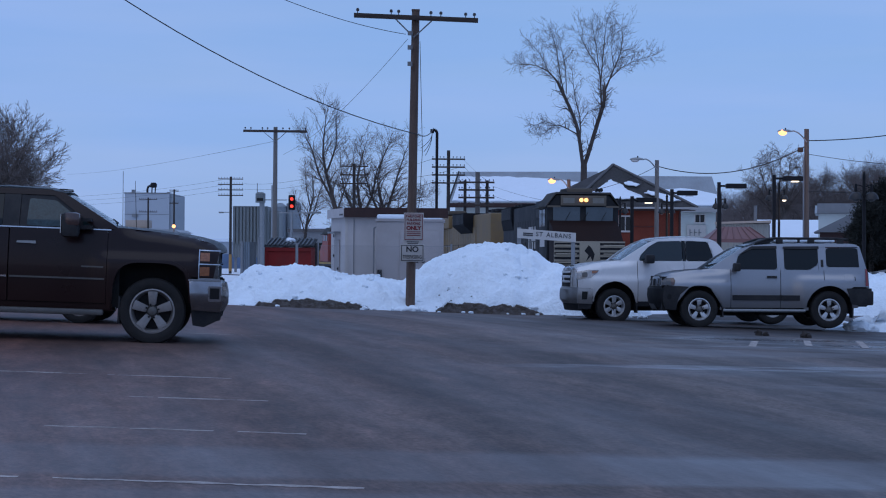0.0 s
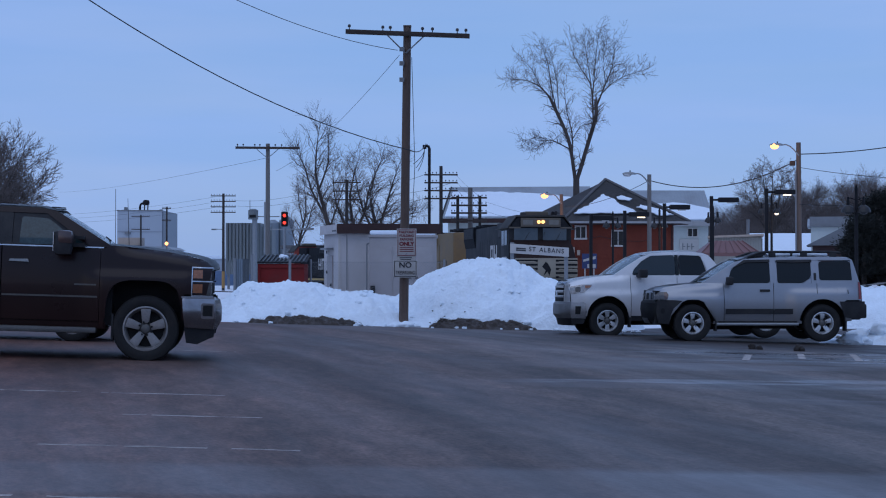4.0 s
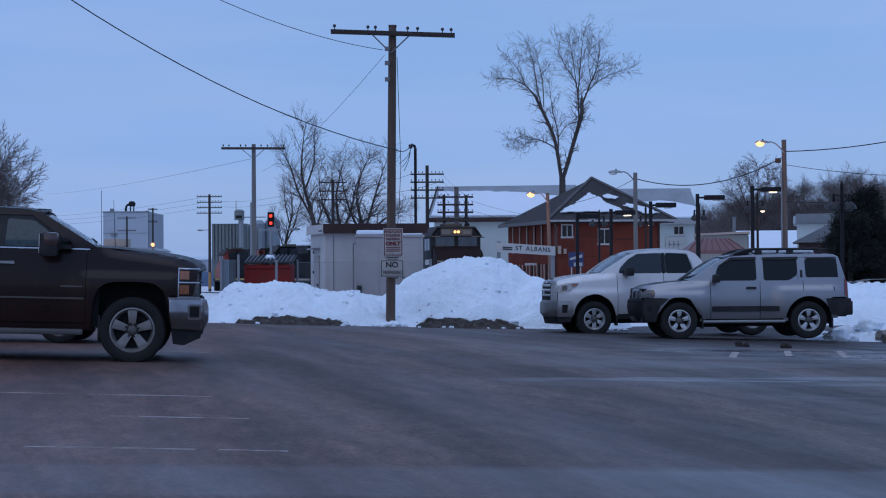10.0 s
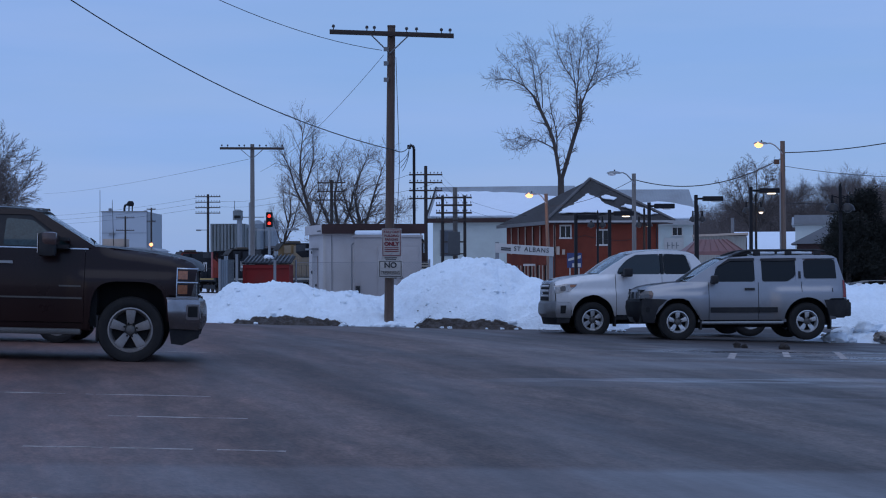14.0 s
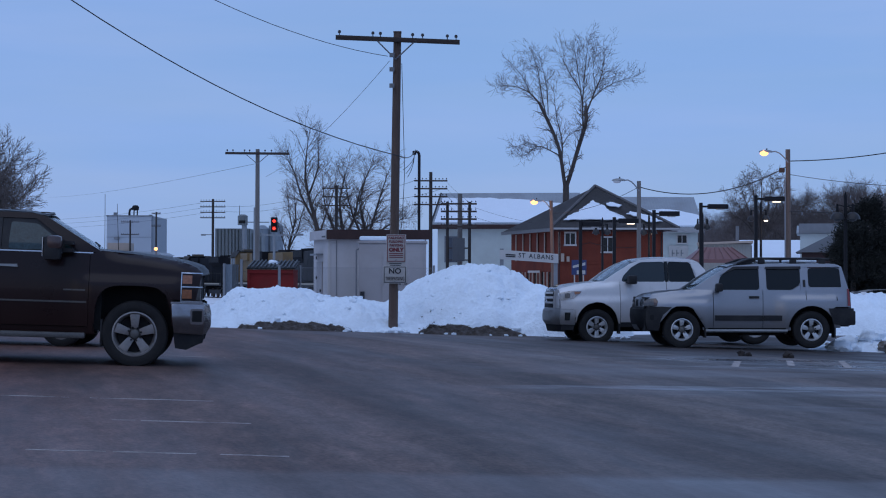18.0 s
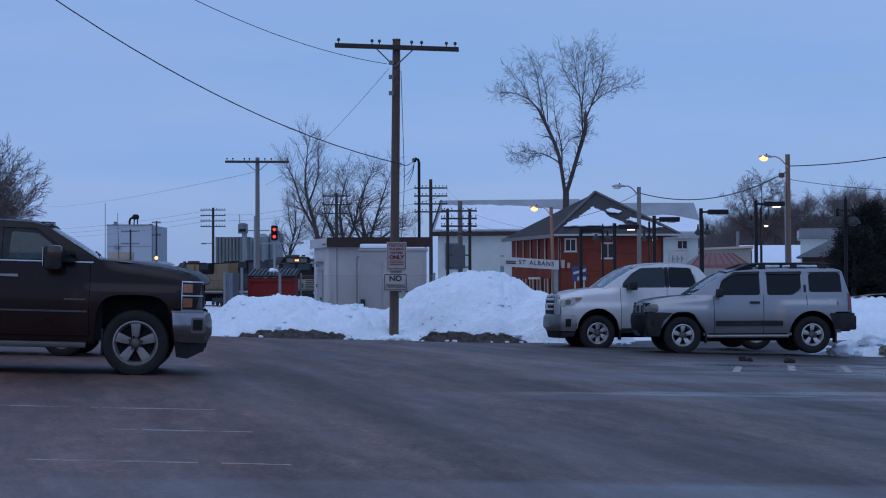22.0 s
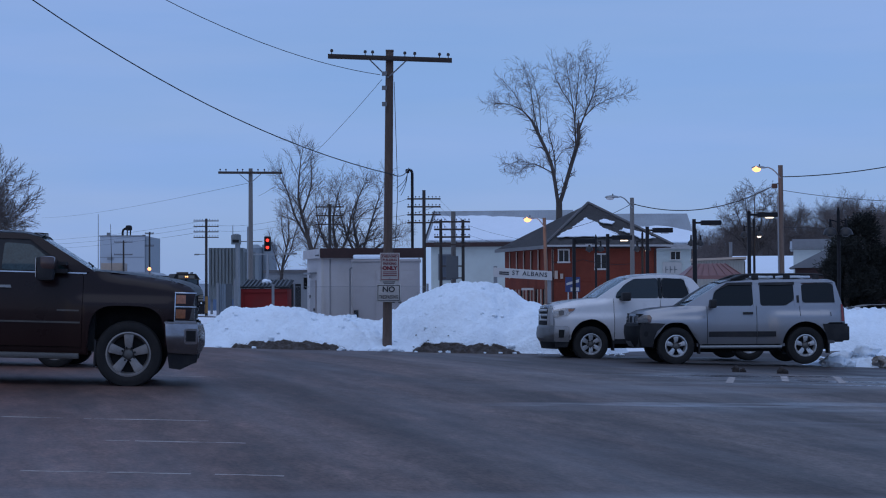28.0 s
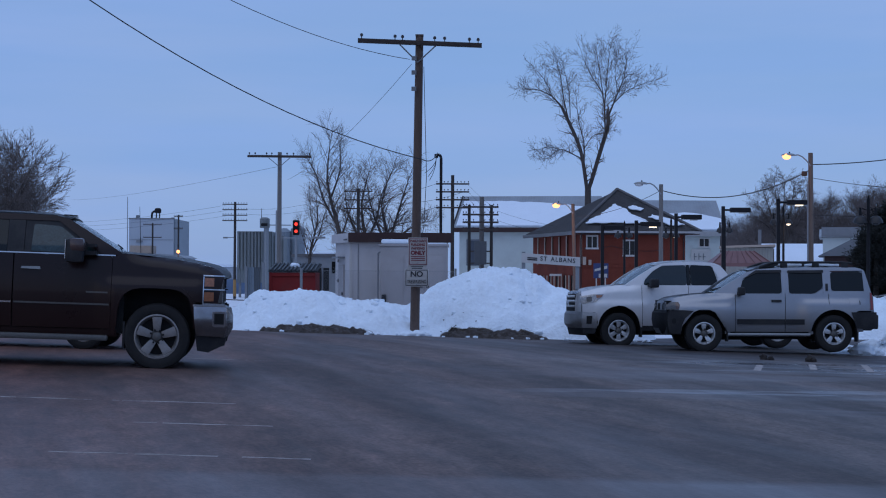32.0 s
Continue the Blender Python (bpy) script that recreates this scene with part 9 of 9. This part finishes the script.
def industrial():
    t = thing("industrial_building", 0, 0, 0, label="tall pale windowless industrial building", category="building")
    part("wall", boxes((-57.0, -49.0, 330, 346, -0.8, 12.9)), M["industrial"], t)
    part("wall", boxes((-48.99, -48.35, 330.3, 345, -0.8, 12.75)), M["silo_grey"], t)
    part("parapet", boxes((-57.1, -48.9, 329.9, 330.0, 12.75, 12.95)), M["steel_paint"], t)
    for x, hh in ((-56.2, 13.6), (-49.8, 13.2)):
        part("roof_vent", boxes((x - 0.25, x + 0.25, 334, 335, 12.9, hh)), M["steel_paint"], t)
    bm = bmesh.new()
    lathe(bm, [(0.0, 15.0), (0.45, 14.95), (0.65, 14.6), (0.6, 14.1), (0.0, 14.0)], 14, "Z")
    for v in bm.verts:
        v.co += Vector((-52.8, 336, 0))
    part("dust_collector", bm, M["black_metal"], t, "dark rounded dust collector")
    part("collector_duct", polytube(bmesh.new(), [(-52.9, 336, 14.4), (-53.7, 336, 14.3), (-53.9, 336, 13.8), (-53.9, 336, 12.9)], 0.2, 8), M["black_metal"], t)
    for x in (-53.1, -52.5):
        part("collector_leg", tube(bmesh.new(), (x, 336, 12.9), (x + 0.05, 336, 14.2), 0.12, 0.12, 6), M["black_metal"], t)
    for z in (6.0, 9.0):
        part("panel_joint", boxes((-57.0, -49.0, 329.96, 329.99, z, z + 0.08)), M["steel_paint"], t)
    part("wall_box", boxes((-55.6, -54.6, 329.5, 329.95, 8.6, 9.0)), M["steel_paint"], t)
    t2 = thing("low_building", 0, 0, 0, label="low pale industrial shed with pitched roofs", category="building")
    part("wall", boxes((-56, -37.6, 262, 275, -0.6, 5.0)), M["industrial"], t2)
    part("roof", prism(bmesh.new(), [(-56.5, 5.0), (-37.3, 5.0), (-38.2, 5.4), (-50, 5.75)], 261.5, 275.5), M["roof_metal"], t2)
    part("shed", boxes((-45.2, -42.0, 262.5, 266, 5.6, 6.7)), M["trim_buff"], t2)
    lt = thing("yard_lamp", -36.5, 250, -0.5, 0, "bright warm yard lamp on a pole", "street lamp")
    part("pole", tube(bmesh.new(), (0, 0.2, 0), (0, 0.2, 6.3), 0.12, 0.1, 8), M["grey_pole"], lt)
    bm = bmesh.new()
    bmesh.ops.create_uvsphere(bm, u_segments=14, v_segments=8, radius=0.24)
    for v in bm.verts:
        v.co.z += 6.15
    part("lens", bm, M["lamp_sodium"], lt, "glowing warm lamp")


industrial()


M["blue_tarp"] = mat("faded_blue_sheet", (0.10, 0.15, 0.24), 0.6, var=0.3, scale=0.5)


def silos():
    t = thing("ribbed_silo_building", 0, 0, 0, label="dark grey-green ribbed steel hopper building", category="silo")
    bm = bmesh.new()
    x0, x1, n = -26.2, -21.9, 10
    for i in range(n):
        a = x0 + (x1 - x0) * i / n
        box(bm, a, a + (x1 - x0) / n * 0.62, 229.8, 230.0, 3.2, 7.9)
    part("rib", bm, M["silo_green"], t, "upright steel ribs")["kind"] = "stuff"
    part("body", boxes((x0, x1, 230.0, 236, 1.5, 7.9)), M["silo_green"], t)
    for x in (-25.9, -24.3, -22.8):
        part("leg", boxes((x - 0.15, x + 0.15, 230.4, 230.7, -0.5, 1.5)), M["steel_paint"], t)
    part("annex", boxes((-22.5, -20.6, 232, 237, 0.5, 7.4)), M["silo_green"], t)
    p = thing("elevator_leg", -23.0, 228.5, -0.5, 0, "grey steel elevator leg with a round hopper on top", "silo")
    part("column", tube(bmesh.new(), (0.55, 0, 0), (0.55, 0, 9.2), 0.32, 0.32, 12), M["steel"], p)
    part("hopper", tube(bmesh.new(), (0.35, 0, 8.8), (0.35, 0, 9.9), 0.62, 0.62, 16), M["silo_green"], p)
    part("hopper_window", boxes((-0.05, 0.75, -0.66, -0.6, 9.0, 9.35)), M["under"], p, "dark opening")
    part("hopper_cap", tube(bmesh.new(), (0.35, 0, 9.9), (0.35, 0, 10.1), 0.66, 0.3, 16), M["silo_green"], p)
    part("vent", tube(bmesh.new(), (-0.05, 0, 9.9), (-0.05, 0, 11.2), 0.05, 0.04, 6), M["steel_paint"], p)
    part("catwalk", boxes((0.9, 3.6, -0.3, 0.3, 9.1, 9.2)), M["steel_paint"], p)
    for i in range(2):
        s = thing("round_silo", -21.2 + 1.75 * i, 240, -0.5, 0, "round pale grey steel silo", "silo", "round silos")
        part("shell", tube(bmesh.new(), (0, 0, 0), (0, 0, 8.6 + 0.4 * i), 0.95, 0.95, 24), M["silo_grey"], s)
        part("cap", tube(bmesh.new(), (0, 0, 8.6 + 0.4 * i), (0, 0, 9.1 + 0.4 * i), 0.98, 0.3, 24), M["silo_grey"], s)
    q = thing("low_building", 0, 0, 0, label="low grey building with snow on its roof", category="building")
    part("wall", boxes((-17.2, -11.0, 206, 214, -0.5, 4.4)), M["steel_paint"], q)
    part("roof", boxes((-17.4, -10.8, 205.8, 214.2, 4.402, 4.75)), M["roof_dark"], q)
    part("roof_snow", boxes((-15.0, -12.4, 205.85, 210, 4.752, 4.92), bevel=0.04), M["roof_snow"], q)
    part("opening", boxes((-15.6, -13.2, 205.96, 205.995, 0.2, 3.2)), M["under"], q)
    part("window", boxes((-12.9, -11.3, 205.95, 205.995, 2.6, 3.9)), M["glass"], q, "row of dark windows")
    part("door", boxes((-17.0, -15.9, 205.95, 205.995, 0.2, 2.6)), M["steel"], q)
    r = thing("low_building", 0, 0, 0, label="long low blue-grey building in the distance", category="building")
    part("wall", boxes((-44, -30, 300, 310, -0.6, 4.0)), M["industrial"], r)
    part("base", boxes((-44, -26, 299.4, 299.9, -0.6, 2.0)), M["blue_tarp"], r)
    part("roof", boxes((-44.3, -29.7, 299.7, 310.3, 4.003, 4.4)), M["roof_snow"], r, "snow covered flat roof")


silos()


# ---------------------------------------------------------------- motion
def motions():
    for ob, rows in MOVES:
        walk(ob, rows)


motions()
